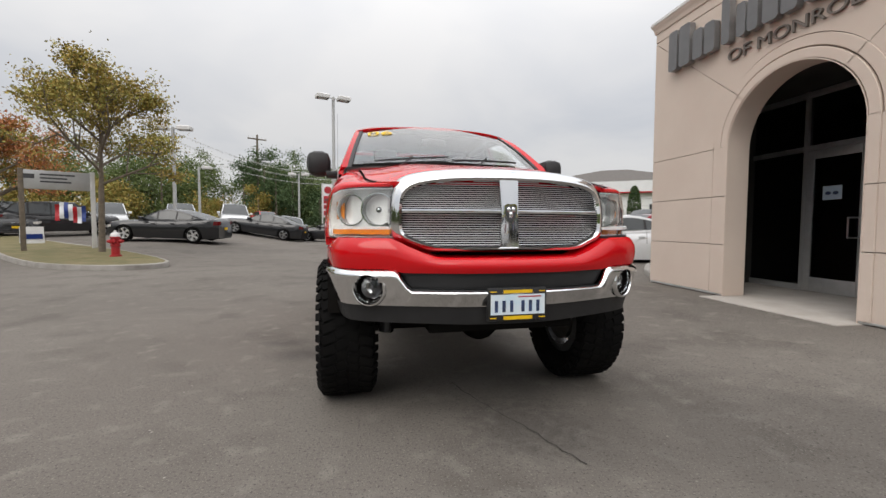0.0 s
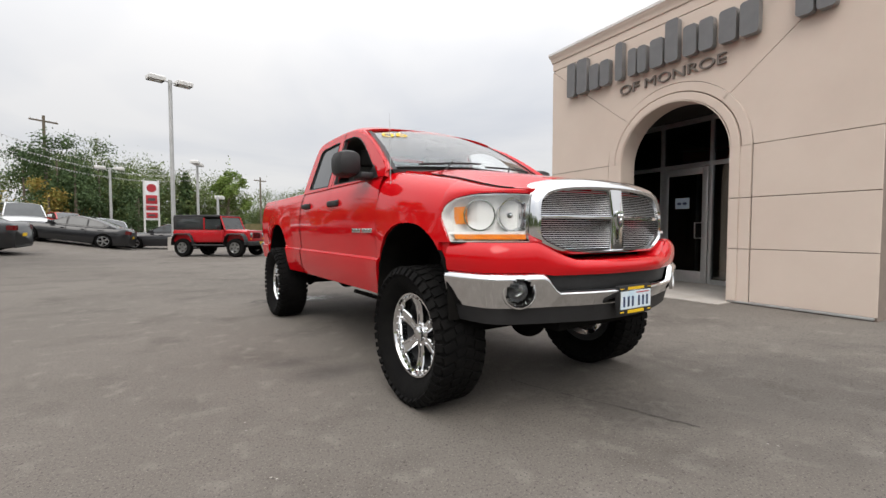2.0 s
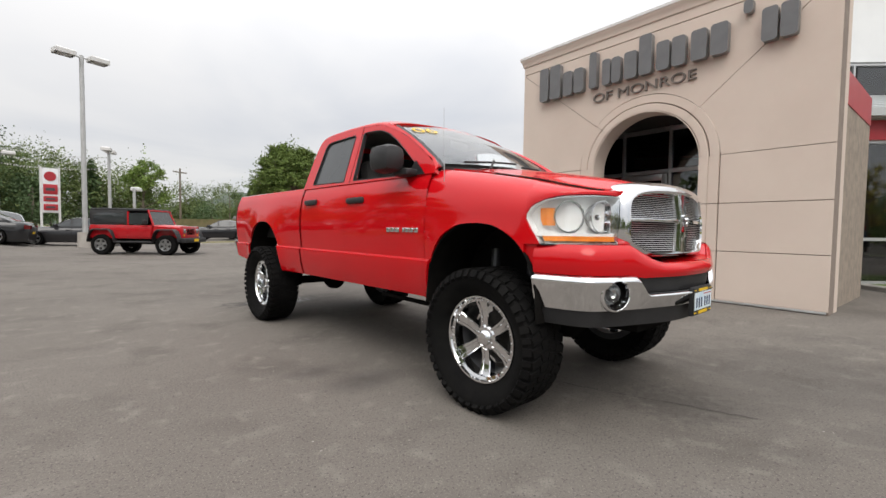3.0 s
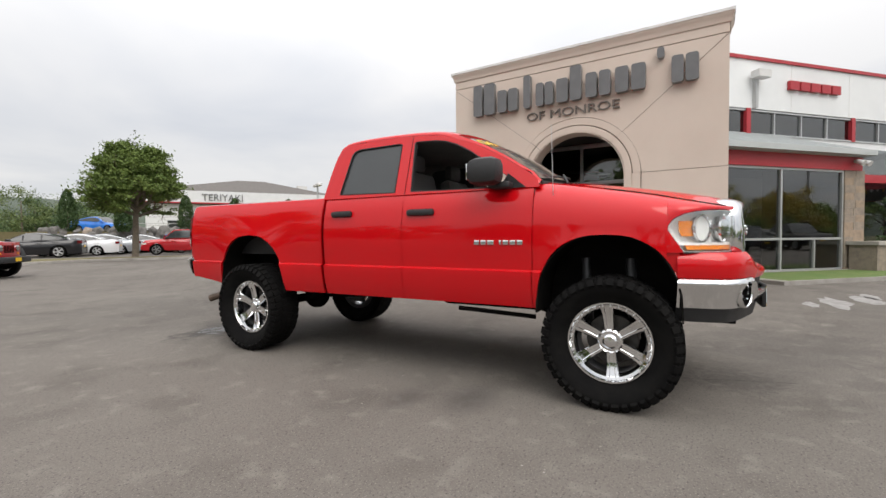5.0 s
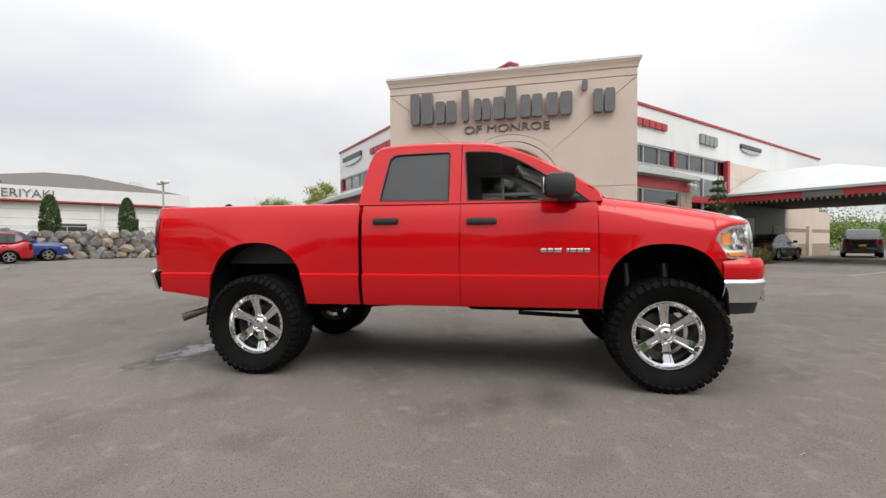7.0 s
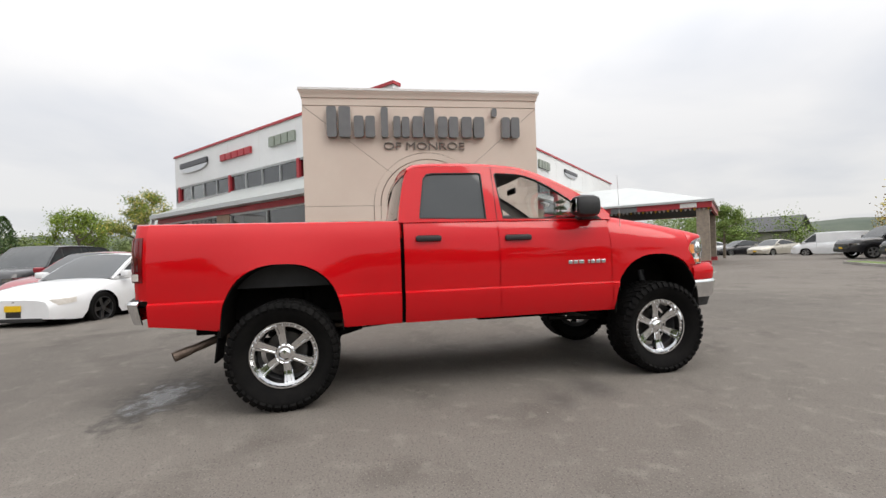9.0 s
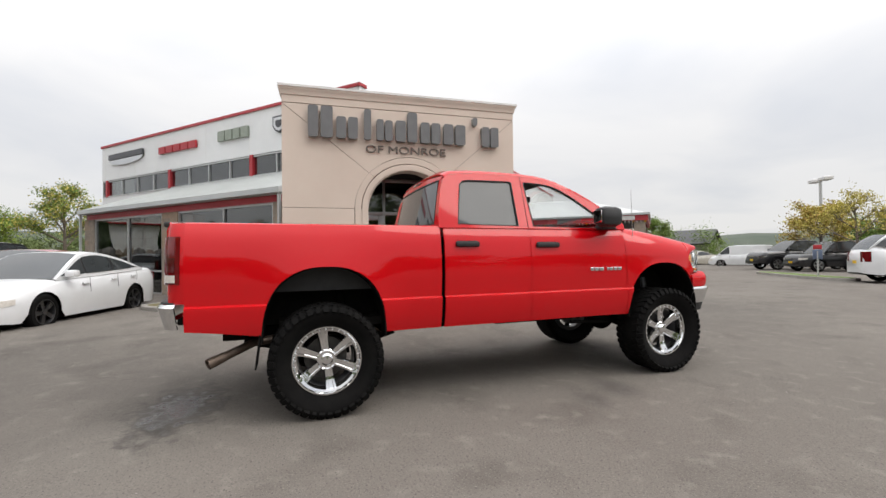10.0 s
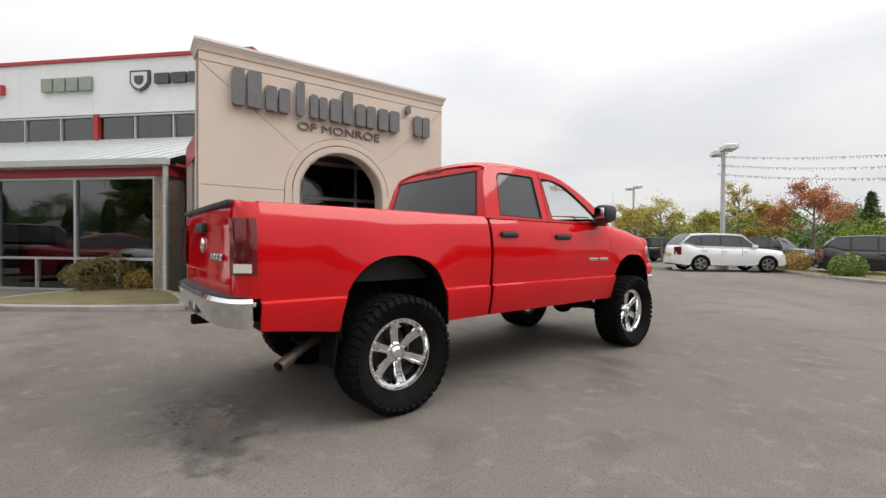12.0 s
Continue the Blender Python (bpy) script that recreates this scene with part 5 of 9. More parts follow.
def build_front_end():
    step = lambda y, a, b, lo, hi: lo + (hi - lo) * min(1, max(0, (y - a) / (b - a))) ** 1
    ztop = lambda y, x: lerp([(0, 0.964), (0.40, 0.966), (0.47, 0.988), (0.55, 1.022), (0.605, 1.05), (0.64, 1.064), (2, 1.064)], y)
    zred = lambda y, x: step(y, 0.56, 0.66, 0.888, 0.905)
    zdip = lambda y, x: step(y, 0.535, 0.60, 0.805, 0.903)
    zlow = lambda y, x: 0.715
    shell("bumper_cover", wrap_rows(FRONT, zred, ztop, 8, lambda v: 0.011 * math.sin(math.pi * min(1, v * 1.1)) - 0.026 * v**7), PAINT, truck, "red painted upper bumper cover")
    bm = gridm(wrap_rows(FRONT, zlow, zdip, 24, lambda v: -0.024 + 0.046 * min(1.0, v / 0.80) - 0.028 * max(0.0, (v - 0.82) / 0.18) ** 2))
    bores = [pose(2.556, s * 0.735, 0.806, rz=s * 26) @ pose(0.008, 0, 0) for s in (1, -1)]
    cut = [f for f in bm.faces for q in bores if (q.inverted() @ f.calc_center_median()).yz.length < 0.072 and (q.inverted() @ f.calc_center_median()).x > -0.1]
    bmesh.ops.delete(bm, geom=cut, context="FACES")
    bmesh.ops.recalc_face_normals(bm, faces=bm.faces)
    if sum(f.normal.x for f in bm.faces) < 0:
        bmesh.ops.reverse_faces(bm, faces=bm.faces)
    bmesh.ops.solidify(bm, geom=list(bm.faces), thickness=0.012)
    cb = part("front_bumper", bm, CHROME, truck, "chrome front bumper with a dipped centre", 40)
    shell("bumper_inset", wrap_rows(FRONT, zdip, zred, 6, lambda v: -0.026 + 0.012 * v, 0, 0.60), BLACKPL, truck, "black textured bumper insert")
    shell("valance", wrap_rows(FRONT, lambda y, x: 0.615 + 0.01 * y, lambda y, x: 0.72, 5, lambda v: -0.055 + 0.025 * v), BLACKPL, truck, "black lower valance")
    part("cover_shelf", gridm(wrap_rows(FRONT, lambda y, x: ztop(y, x) - 0.010, lambda y, x: ztop(y, x) + 0.001, 4, lambda v: -0.022 - 0.13 * v, 0.40, 0.93), thick=0.006), PAINT, truck)
    # fog lamps set into the chrome
    for s, q in zip((1, -1), bores):
        bm = add_lathe(BM(), [(0.096, -0.012), (0.095, 0.004), (0.090, 0.010), (0.083, 0.011), (0.079, 0.006), (0.077, -0.012)], 36, q)
        part("fog_ring", bm, CHROME, cb, "chrome ring round a fog lamp")
        bm = add_lathe(BM(), [(0.0785, 0.005), (0.074, -0.05), (0.070, -0.066), (0.0005, -0.068)], 32, q)
        part("fog_recess", bm, UNDER, cb)
        bm = add_lathe(BM(), [(0.062, -0.060), (0.062, -0.036), (0.056, -0.032), (0.046, -0.044), (0.024, -0.056), (0.0005, -0.058)], 28, q)
        part("fog_reflector", bm, REFLECT, cb, "bright fog lamp reflector")
        bm = add_lathe(BM(), [(0.0005, -0.050), (0.010, -0.048), (0.011, -0.034), (0.0005, -0.028)], 12, q)
        part("fog_bulb", bm, GUNMETAL, cb)
        bm = add_lathe(BM(), [(0.057, -0.033), (0.036, -0.025), (0.0005, -0.022)], 28, q)
        part("fog_lens", bm, CLEAR, cb, "clear fog lamp lens").visible_shadow = False
    # grille: chrome surround, cross bars and fine horizontal bars
    EDGE = [(0, 1.437), (0.25, 1.432), (0.44, 1.416), (0.548, 1.388), (0.602, 1.340), (0.622, 1.275), (0.627, 1.20), (0.627, 1.12), (0.612, 1.066), (0.540, 1.028), (0.43, 0.989), (0.25, 0.985), (0, 0.985)]

    def outline(k, dy, dz_top, dz_bot):
        """A point of the grille's rounded outline, drawn in by the given amounts."""
        k = (k + math.pi / 2) % (2 * math.pi) - math.pi / 2
        f, side = (math.pi / 2 - k, 1) if k <= math.pi / 2 else (k - math.pi / 2, -1)
        f = f / math.pi * (len(EDGE) - 1)
        y = spline([(i, e[0]) for i, e in enumerate(EDGE)], f)
        z = spline([(i, e[1]) for i, e in enumerate(EDGE)], f)
        y = y * (1 - dy / 0.622)
        z = 1.205 + (z - 1.205) * (1 - (dz_top if z > 1.205 else dz_bot) / 0.225)
        return side * max(0.0, y), z
    bend = lambda y: -0.16 * (y / 0.62) ** 2
    rows = []
    for dy, dt, db, x in ((0.0, 0.0, 0.0, 2.42), (-0.004, -0.004, -0.002, 2.565), (0.004, 0.008, 0.006, 2.61), (0.022, 0.028, 0.014, 2.642), (0.045, 0.052, 0.026, 2.648), (0.06, 0.066, 0.034, 2.635), (0.066, 0.072, 0.038, 2.56)):
        rows.append([(x + bend(y) * 0.6 - (0.03 * (z - 1.205) / 0.23 if z > 1.205 else 0), y, z) for y, z in (outline(2 * math.pi * i / 72, dy, dt, db) for i in range(72))])
    g = part("grille", gridm(rows, closed=True), CHROME, truck, "chrome grille surround with fine billet bars")
    gx = lambda y, z: 2.612 + bend(y) * 0.6 - (0.03 * (z - 1.205) / 0.23 if z > 1.205 else 0)
    def half_width(z):
        for k in span(math.pi / 2, -math.pi / 2, 400):
            y, zz = outline(k, 0.062, 0.068, 0.036)
            if (zz <= z):
                return y
        return 0.3
    rows = []
    for z in span(1.03, 1.375, 15):
        w = half_width(z) + 0.012
        rows.append([(gx(y, z) - 0.045, y, z) for y in span(-w, w, 21)])
    part("grille_backing", gridm(rows, thick=0.004), UNDER, g)
    for z0, z1 in ((1.022, 1.192), (1.218, 1.370)):
        n = 14
        for i in range(n):
            z = z0 + (z1 - z0) * (i + 0.5) / n
            w = half_width(z)
            for s in (1, -1):
                rows = []
                for y in span(0.052, w, 11):
                    x = gx(y, z)
                    rows.append([(x - 0.006, s * y, z - 0.0015), (x, s * y, z - 0.0021), (x + 0.002, s * y, z), (x, s * y, z + 0.0021), (x - 0.006, s * y, z + 0.0015)])
                part("grille_bar", gridm(rows, closed=True), BRIGHT, g)
    rows = []
    w = half_width(1.205)
    for y in span(-w, w, 25):
        x = gx(y, 1.205)
        rows.append([(x - 0.03, y, 1.194), (x + 0.016, y, 1.195), (x + 0.018, y, 1.205), (x + 0.016, y, 1.215), (x - 0.03, y, 1.216)])
    part("cross_bar", gridm(rows, closed=True), CHROME, g, "chrome horizontal cross bar")
    rows = []
    for z in span(0.998, 1.415, 13):
        x = gx(0, z) + 0.012
        k = 0.049 + 0.008 * abs(z - 1.2) / 0.2
        rows.append([(x - 0.05, -k, z), (x + 0.006, -k, z), (x + 0.012, -k * 0.93, z), (x + 0.013, -k * 0.5, z), (x + 0.013, k * 0.5, z), (x + 0.012, k * 0.93, z), (x + 0.006, k, z), (x - 0.05, k, z)])
    part("centre_bar", gridm(rows, closed=True), CHROME, g, "chrome upright centre bar")
    # shield-shaped emblem: chrome edge, dark field, plain chrome blob
    ex = gx(0, 1.205)
    shield = lambda k: [(y * k, 1.196 + z * k) for y, z in ((-0.036, 0.040), (-0.018, 0.050), (0.0, 0.046), (0.018, 0.050), (0.036, 0.040), (0.037, 0.005), (0.026, -0.035), (0.0, -0.058), (-0.026, -0.035), (-0.037, 0.005))]
    part("emblem", prism(shield(1.0), ex + 0.016, ex + 0.034), CHROME, g, "chrome shield-shaped emblem")
    part("emblem_field", prism(shield(0.8), ex + 0.034, ex + 0.036), SIGNDARK, g)
    bm = BM()
    for dy, dz, r in ((0.0, -0.012, 0.013), (-0.013, 0.014, 0.012), (0.013, 0.014, 0.012)):
        bmesh.ops.create_uvsphere(bm, u_segments=12, v_segments=8, radius=1, matrix=Matrix.Translation((ex + 0.036, dy, 1.200 + dz)) @ Matrix.Diagonal((0.010, r, r * 1.25, 1)))
    part("emblem_shape", bm, CHROME, g, "plain chrome emblem shape")
    # headlights
    HL = [(2.510, 0.600), (2.485, 0.68), (2.43, 0.78), (2.34, 0.872), (2.245, 0.921), (2.135, 0.946)]

    def hl_rows(z0, z1, inset, n=7, a=0.0, b=1.0, bulge=0.0):
        pts = []
        for i in range(len(HL) - 1):
            for k in range(5):
                t = k / 5
                pts.append((HL[i][0] + (HL[i + 1][0] - HL[i][0]) * t, HL[i][1] + (HL[i + 1][1] - HL[i][1]) * t))
        pts.append(HL[-1])
        m = len(pts)
        rows = []
        for i in range(int(a * (m - 1)), int(round(b * (m - 1))) + 1):
            p, q = pts[max(0, i - 1)], pts[min(m - 1, i + 1)]
            d = Vector((q[0] - p[0], q[1] - p[1])).normalized()
            nx, ny = -d.y * -1, d.x * -1
            nx, ny = d.y, -d.x
            if nx < -0.05 or ny < 0 and nx < 0.3:
                nx, ny = -nx, -ny
            f = i / (m - 1)
            top = min(z1, headlight_top(pts[i][0])) if z1 > 1.3 else z1
            lean = 0.085 * max(0.0, (f - 0.55) / 0.45)
            rows.append([(pts[i][0] + lean * (1 - min(1.0, (z0 + (top - z0) * v - 1.07) / 0.13)) - nx * inset + nx * bulge * math.sin(math.pi * v), -(pts[i][1] - ny * inset + ny * bulge * math.sin(math.pi * v)), z0 + (top - z0) * v) for v in span(0, 1, n)])
        return rows
    for s in (1, -1):
        fl = lambda rows: [[(p[0], p[1] * s, p[2]) for p in r] for r in rows]
        h = part("headlight", gridm(fl(hl_rows(1.070, 1.34, 0.07))), HOUSING, truck, "clear wrap-round headlight with amber strip")
        outer, inner = hl_rows(1.070, 1.34, 0.004), hl_rows(1.070, 1.34, 0.074)
        rim = [[p[-1], q[-1]] for p, q in zip(outer, inner)] + [[outer[-1][j], inner[-1][j]] for j in range(len(outer[-1]) - 1, -1, -1)]
        part("housing_rim", gridm(fl(rim), thick=0.003), HOUSING, h)
        part("housing_rim", gridm(fl([[p[0], q[0]] for p, q in zip(outer, inner)]), thick=0.003), HOUSING, h)
        bm = gridm(fl(hl_rows(1.070, 1.34, 0.0, bulge=0.012)))
        bmesh.ops.solidify(bm, geom=list(bm.faces), thickness=0.004 * s)
        lens = part("lens", bm, CLEAR, h, "clear polycarbonate lens")
        lens.visible_shadow = False
        bm = gridm(fl(hl_rows(1.080, 1.108, 0.014, 3, 0.0, 0.93)))
        bmesh.ops.solidify(bm, geom=list(bm.faces), thickness=0.012 * s)
        part("amber_strip", bm, AMBER, h, "amber marker strip")
        bm = gridm(fl(hl_rows(1.108, 1.124, 0.016, 3)))
        bmesh.ops.solidify(bm, geom=list(bm.faces), thickness=0.05 * s)
        part("housing_ledge", bm, HOUSING, h)
        bm = gridm(fl(hl_rows(1.165, 1.262, 0.034, 4, 0.74, 0.90)))
        bmesh.ops.solidify(bm, geom=list(bm.faces), thickness=0.02 * s)
        part("turn_signal", bm, AMBER, h, "amber turn signal")
        for x, y, r, a in ((2.295, 0.800, 0.084, 32), (2.41, 0.672, 0.086, 14)):
            bm = BM()
            q = pose(x, -s * y, 1.214, rz=-s * a)
            add_lathe(bm, [(r, 0.03), (r * 1.05, 0.036), (r * 0.97, 0.036), (r * 0.95, 0.005), (r * 0.86, -0.03), (r * 0.66, -0.06), (r * 0.35, -0.08), (0.001, -0.085)], 26, q)
            part("reflector_bowl", bm, REFLECT, h, "round reflector bowl")
            part("bowl_ring", add_lathe(BM(), [(r * 0.97, 0.030), (r * 1.0, 0.040), (r * 1.06, 0.040), (r * 1.07, 0.026)], 30, q), CHROME, h)
            if y > 0.7:
                # added bulb: gives the bowl the amber that the turn signal reflects into it
                bm = add_lathe(BM(), [(0.014, -0.07), (0.026, -0.045), (0.030, -0.02), (0.020, 0.004), (0.0005, 0.010)], 14, q)
                part("amber_tint_bulb", bm, AMBER, h, "amber bulb added to tint the bowl")
            else:
                part("bulb_shield", add_lathe(BM(), [(0.012, -0.06), (0.013, -0.015), (0.016, -0.012), (0.016, 0.004), (0.0005, 0.008)], 14, q), GUNMETAL, h, "grey bulb shield")
                part("bulb_tip", add_lathe(BM(), [(0.008, 0.004), (0.007, 0.014), (0.0005, 0.017)], 10, q), CHROME, h)
        bm = gridm(fl(hl_rows(1.060, 1.071, 0.006, 2)))
        bmesh.ops.solidify(bm, geom=list(bm.faces), thickness=0.03 * s)
        part("headlight_trim", bm, BLACKPL, h)
    # number plate in a yellow-lettered frame; its writing is plain bars
    p = part("plate_bracket", boxm(2.729, 2.749, -0.16, 0.16, 0.645, 0.815, bevel=0.004), BLACKPL, truck, "black plate bracket")
    part("plate_frame", boxm(2.749, 2.756, -0.158, 0.158, 0.648, 0.812, bevel=0.003), mat("black_frame", (0.02, 0.02, 0.02), 0.4), p)
    part("plate", boxm(2.756, 2.760, -0.146, 0.146, 0.68, 0.782), PLATEBLUE, p, "pale blue plate with dark bars")
    for z0, z1 in ((0.787, 0.807), (0.652, 0.674)):
        part("frame_print", boxm(2.755, 2.759, -0.078, 0.078, z0 + 0.002, z1 - 0.002), YELLOW, p, "yellow print bar")
        for y in (-0.132, 0.132):
            part("frame_print", boxm(2.755, 2.759, y - 0.016, y + 0.016, z0 + 0.008, z1 - 0.008), YELLOW, p)
    for i in range(6):
        y = -0.126 + i * 0.041 + (0.020 if i > 2 else 0)
        part("plate_bar", boxm(2.760, 2.762, y, y + 0.017, 0.694, 0.752), NAVY, p)
    part("plate_strip", boxm(2.760, 2.762, 0.0, 0.125, 0.768, 0.774), REDTRIM, p)
    part("tow_hook", add_cyl(BM(), (2.40, -0.45, 0.62), (2.56, -0.45, 0.62), 0.02), UNDER, truck)


def build_rear_bumper():
    RP = [(-3.03, 0.0), (-3.03, 0.3), (-3.025, 0.55), (-3.005, 0.72), (-2.965, 0.865), (-2.91, 0.935), (-2.855, 0.958)]
    lo = lambda y, x: 0.745 + 0.015 * y
    hi = lambda y, x: 0.945
    b = shell("rear_bumper", wrap_rows(RP, lo, hi, 9, lambda v: -0.03 + 0.045 * min(1.0, v / 0.85) - 0.02 * max(0.0, (v - 0.85) / 0.15) ** 2, 0.30), CHROME, truck, "chrome step bumper", outward=-1)
    shell("bumper_centre", wrap_rows(RP, lambda y, x: 0.76, lambda y, x: 0.90, 5, lambda v: -0.02, 0, 0.34), BRIGHT, b, outward=-1)
    bm = BM()
    rows = []
    for y in span(-0.92, 0.92, 21):
        x = -lerp([(0, 3.025), (0.55, 3.02), (0.72, 3.0), (0.86, 2.945), (0.93, 2.865)], abs(y))
        rows.append([(x, y, 0.945), (x + 0.004, y, 0.958), (-2.84, y, 0.958)])
    part("step_pad", gridm(rows, thick=0.01), BLACKPL, truck, "black step pad on the bumper")
    part("plate_panel", boxm(-3.025, -3.015, -0.15, 0.15, 0.77, 0.89, bevel=0.003), SIGNDARK, b, "dark plate recess")
    part("sticker", boxm(-3.028, -3.025, -0.11, -0.04, 0.80, 0.86), LAMPWHITE, b)
    part("hitch", boxm(-3.03, -2.6, -0.04, 0.04, 0.675, 0.745, bevel=0.008), UNDER, truck, "trailer hitch receiver")


def lined(*obs):
    """Grey lining on the faces that look into the cabin."""
    for ob in obs:
        ob.data.materials.append(LINER)
        for f in ob.data.polygons:
            if f.normal.dot(Vector((0.1, 0, 1.75)) - f.center) > 0:
                f.material_index = 1


def build_cab():
    ys = lambda z: 0.895 - (z - 1.545) * 0.305
    top = [(-0.800, 1.535), (-0.785, 1.66), (-0.757, 1.82), (-0.725, 1.95), (-0.695, 2.010), (-0.645, 2.046), (-0.56, 2.062), (-0.3, 2.074), (0.0, 2.072), (0.25, 2.060), (0.42, 2.038), (0.55, 1.995), (0.72, 1.934), (0.94, 1.822), (1.16, 1.685), (1.275, 1.60), (1.30, 1.535)]
    rwin = [(-0.604, 1.572), (0.020, 1.560), (0.016, 1.996), (-0.01, 2.010), (-0.45, 2.004), (-0.51, 1.992), (-0.543, 1.955), (-0.600, 1.62)]
    fwin = [(0.185, 1.560), (1.135, 1.545), (1.02, 1.65), (0.86, 1.765), (0.70, 1.872), (0.57, 1.942), (0.46, 1.982), (0.36, 2.000), (0.17, 2.010), (0.150, 1.995)]

    def side():
        bm = BM()
        for loop in (top, rwin, fwin):
            vs = [bm.verts.new((x, 0, z)) for x, z in loop]
            for i in range(len(vs)):
                bm.edges.new((vs[i], vs[(i + 1) % len(vs)]))
        bmesh.ops.triangle_fill(bm, use_beauty=True, use_dissolve=False, edges=list(bm.edges), normal=(0, -1, 0))
        for v in bm.verts:
            v.co.y = -ys(v.co.z)
        bmesh.ops.recalc_face_normals(bm, faces=bm.faces)
        if sum(f.normal.y for f in bm.faces) > 0:
            bmesh.ops.reverse_faces(bm, faces=list(bm.faces))
        bmesh.ops.solidify(bm, geom=list(bm.faces), thickness=0.035)
        return bm
    cs = mirrored("cab_side", side, PAINT, label="red cab side with window openings", sm=25)
    lined(*cs)

    def rim(loop, w, out):
        """Black rubber round a window opening."""
        c = (sum(p[0] for p in loop) / len(loop), sum(p[1] for p in loop) / len(loop))
        rows = []
        for x, z in loop:
            d = Vector((x - c[0], z - c[1])).normalized()
            rows.append([(x + d.x * 0.004, -(ys(z) + out), z + d.y * 0.004), (x - d.x * w, -(ys(z) + out), z - d.y * w), (x - d.x * w, -(ys(z) - 0.03), z - d.y * w)])
        return gridm(rows + [rows[0]], thick=0.003)
    for k, s in enumerate((1, -1)):
        for loop in (rwin, fwin):
            bm = rim(loop, 0.008, 0.003)
            if s < 0:
                bmesh.ops.scale(bm, vec=(1, -1, 1), verts=bm.verts)
            part("window_seal", bm, BLACKPL, cs[k])
        # the rear side windows are dark; the front ones are wound down on the right
        for loop, m_, show in ((rwin, TINT, True), (fwin, CLEAR, s < 0)):
            if show:
                bm = BM()
                f = bm.faces.new([bm.verts.new((x, -s * (ys(z) - 0.014), z)) for x, z in loop])
                bmesh.ops.triangulate(bm, faces=[f])
                bmesh.ops.solidify(bm, geom=list(bm.faces), thickness=0.004)
                w = part("side_window", bm, m_, cs[k], "dark tinted rear window" if m_ is TINT else "clear side window", sm=0)
                w.visible_shadow = False
    # shut line between the doors above the belt
    for s in (1, -1):
        for x0, x1 in ((0.1215, 0.1265),):
            rows = [[(x0, -s * (ys(z) + 0.002), z), (x1, -s * (ys(z) + 0.002), z)] for z in span(1.535, 2.07, 7)]
            part("door_gap", gridm(rows, thick=0.003), UNDER, cs[0 if s > 0 else 1])
    # roof
    edge = [(x, z) for x, z in top if -0.70 < x < 0.56]
    rows = []
    for x in span(-0.69, 0.55, 22):
        ze = spline(edge, x)
        y1 = ys(ze)
        front = max(0, (x - 0.40) / 0.15)
        rows.append([(x + 0.075 * (1 - u * u) * (x > 0.3) * min(1, (x - 0.3) / 0.25) - 0.03 * (1 - u * u) * (x < -0.6), y1 * u, ze + 0.078 * (1 - abs(u) ** 3.0) ** (1 / 2.4)) for u in [math.sin(k) for k in span(-math.pi / 2, math.pi / 2, 31)]])
    lined(part("roof", gridm(rows, thick=0.02), PAINT, truck, "red cab roof"))
    part("headliner", boxm(-0.62, 0.45, -0.66, 0.66, 2.035, 2.05), LINER, truck)
    # windscreen and its pillars
    def ws(u, v, o=0.0):
        xb, zb, yb = 1.285 + 0.115 * (1 - u * u), 1.582 + 0.03 * (1 - u * u), 0.842
        xt, zt, yt = 0.52 + 0.085 * (1 - u * u), 2.036 + 0.05 * (1 - u * u), 0.705
        b = 0.028 * math.sin(math.pi * v)
        return (xb + (xt - xb) * v + b * 0.6 + o * 0.55, (yb + (yt - yb) * v) * u, zb + (zt - zb) * v + b * 0.7 + o * 0.8)
    bm = gridm([[ws(u, v) for u in span(-1, 1, 21)] for v in span(0, 1, 11)])
    bmesh.ops.solidify(bm, geom=list(bm.faces), thickness=0.005)
    g = part("windscreen", bm, CLEAR, truck, "clear curved windscreen")
    g.visible_shadow = False
    for s in (1, -1):
        rows = []
        for v in span(0, 1, 13):
            a = ws(s * 0.985, v, 0.006)
            x = 1.292 + (0.47 - 1.292) * v
            z = spline([(p[0], p[1]) for p in top[9:]], x)
            rows.append([a, ((a[0] + x) / 2 + 0.015, s * ((abs(a[1]) + ys(z)) / 2 + 0.012), (a[2] + z) / 2 + 0.012), (x, s * ys(z), z)])
        lined(part("a_pillar", gridm(rows, thick=0.012), PAINT, truck))
    rows = [[ws(u, v, 0.004) for u in span(-1, 1, 21)] for v in (0.0, 0.05)]
    part("windscreen_band", gridm(rows, thick=0.002), UNDER, g)
    for s in (1, -1):
        part("windscreen_band", gridm([[ws(s * u, v, 0.007) for u in (0.945, 0.97, 1.0)] for v in span(0, 1, 11)], thick=0.002), BLACKPL, g)
    part("cowl", gridm([[(1.42 - 0.12 * u * u, 0.82 * u, 1.590 - 0.03 * u * u), (1.30 + 0.095 * (1 - u * u), 0.84 * u, 1.585 + 0.02 * (1 - u * u))] for u in span(-1, 1, 17)], thick=0.01), BLACKPL, truck, "black cowl grille")
    # yellow year figures at the top of the windscreen on the right-hand side
    fig = text_mesh("year_marking", "06", 1.0, 1.0, Matrix.Identity(4), 1.0, YELLOW, g, "yellow year figures 06")
    for w in fig.data.vertices:
        w.co = ws(-0.87 + 0.30 * w.co.x, 0.72 + 0.14 * w.co.y, 0.0065 + 0.0015 * w.co.z)
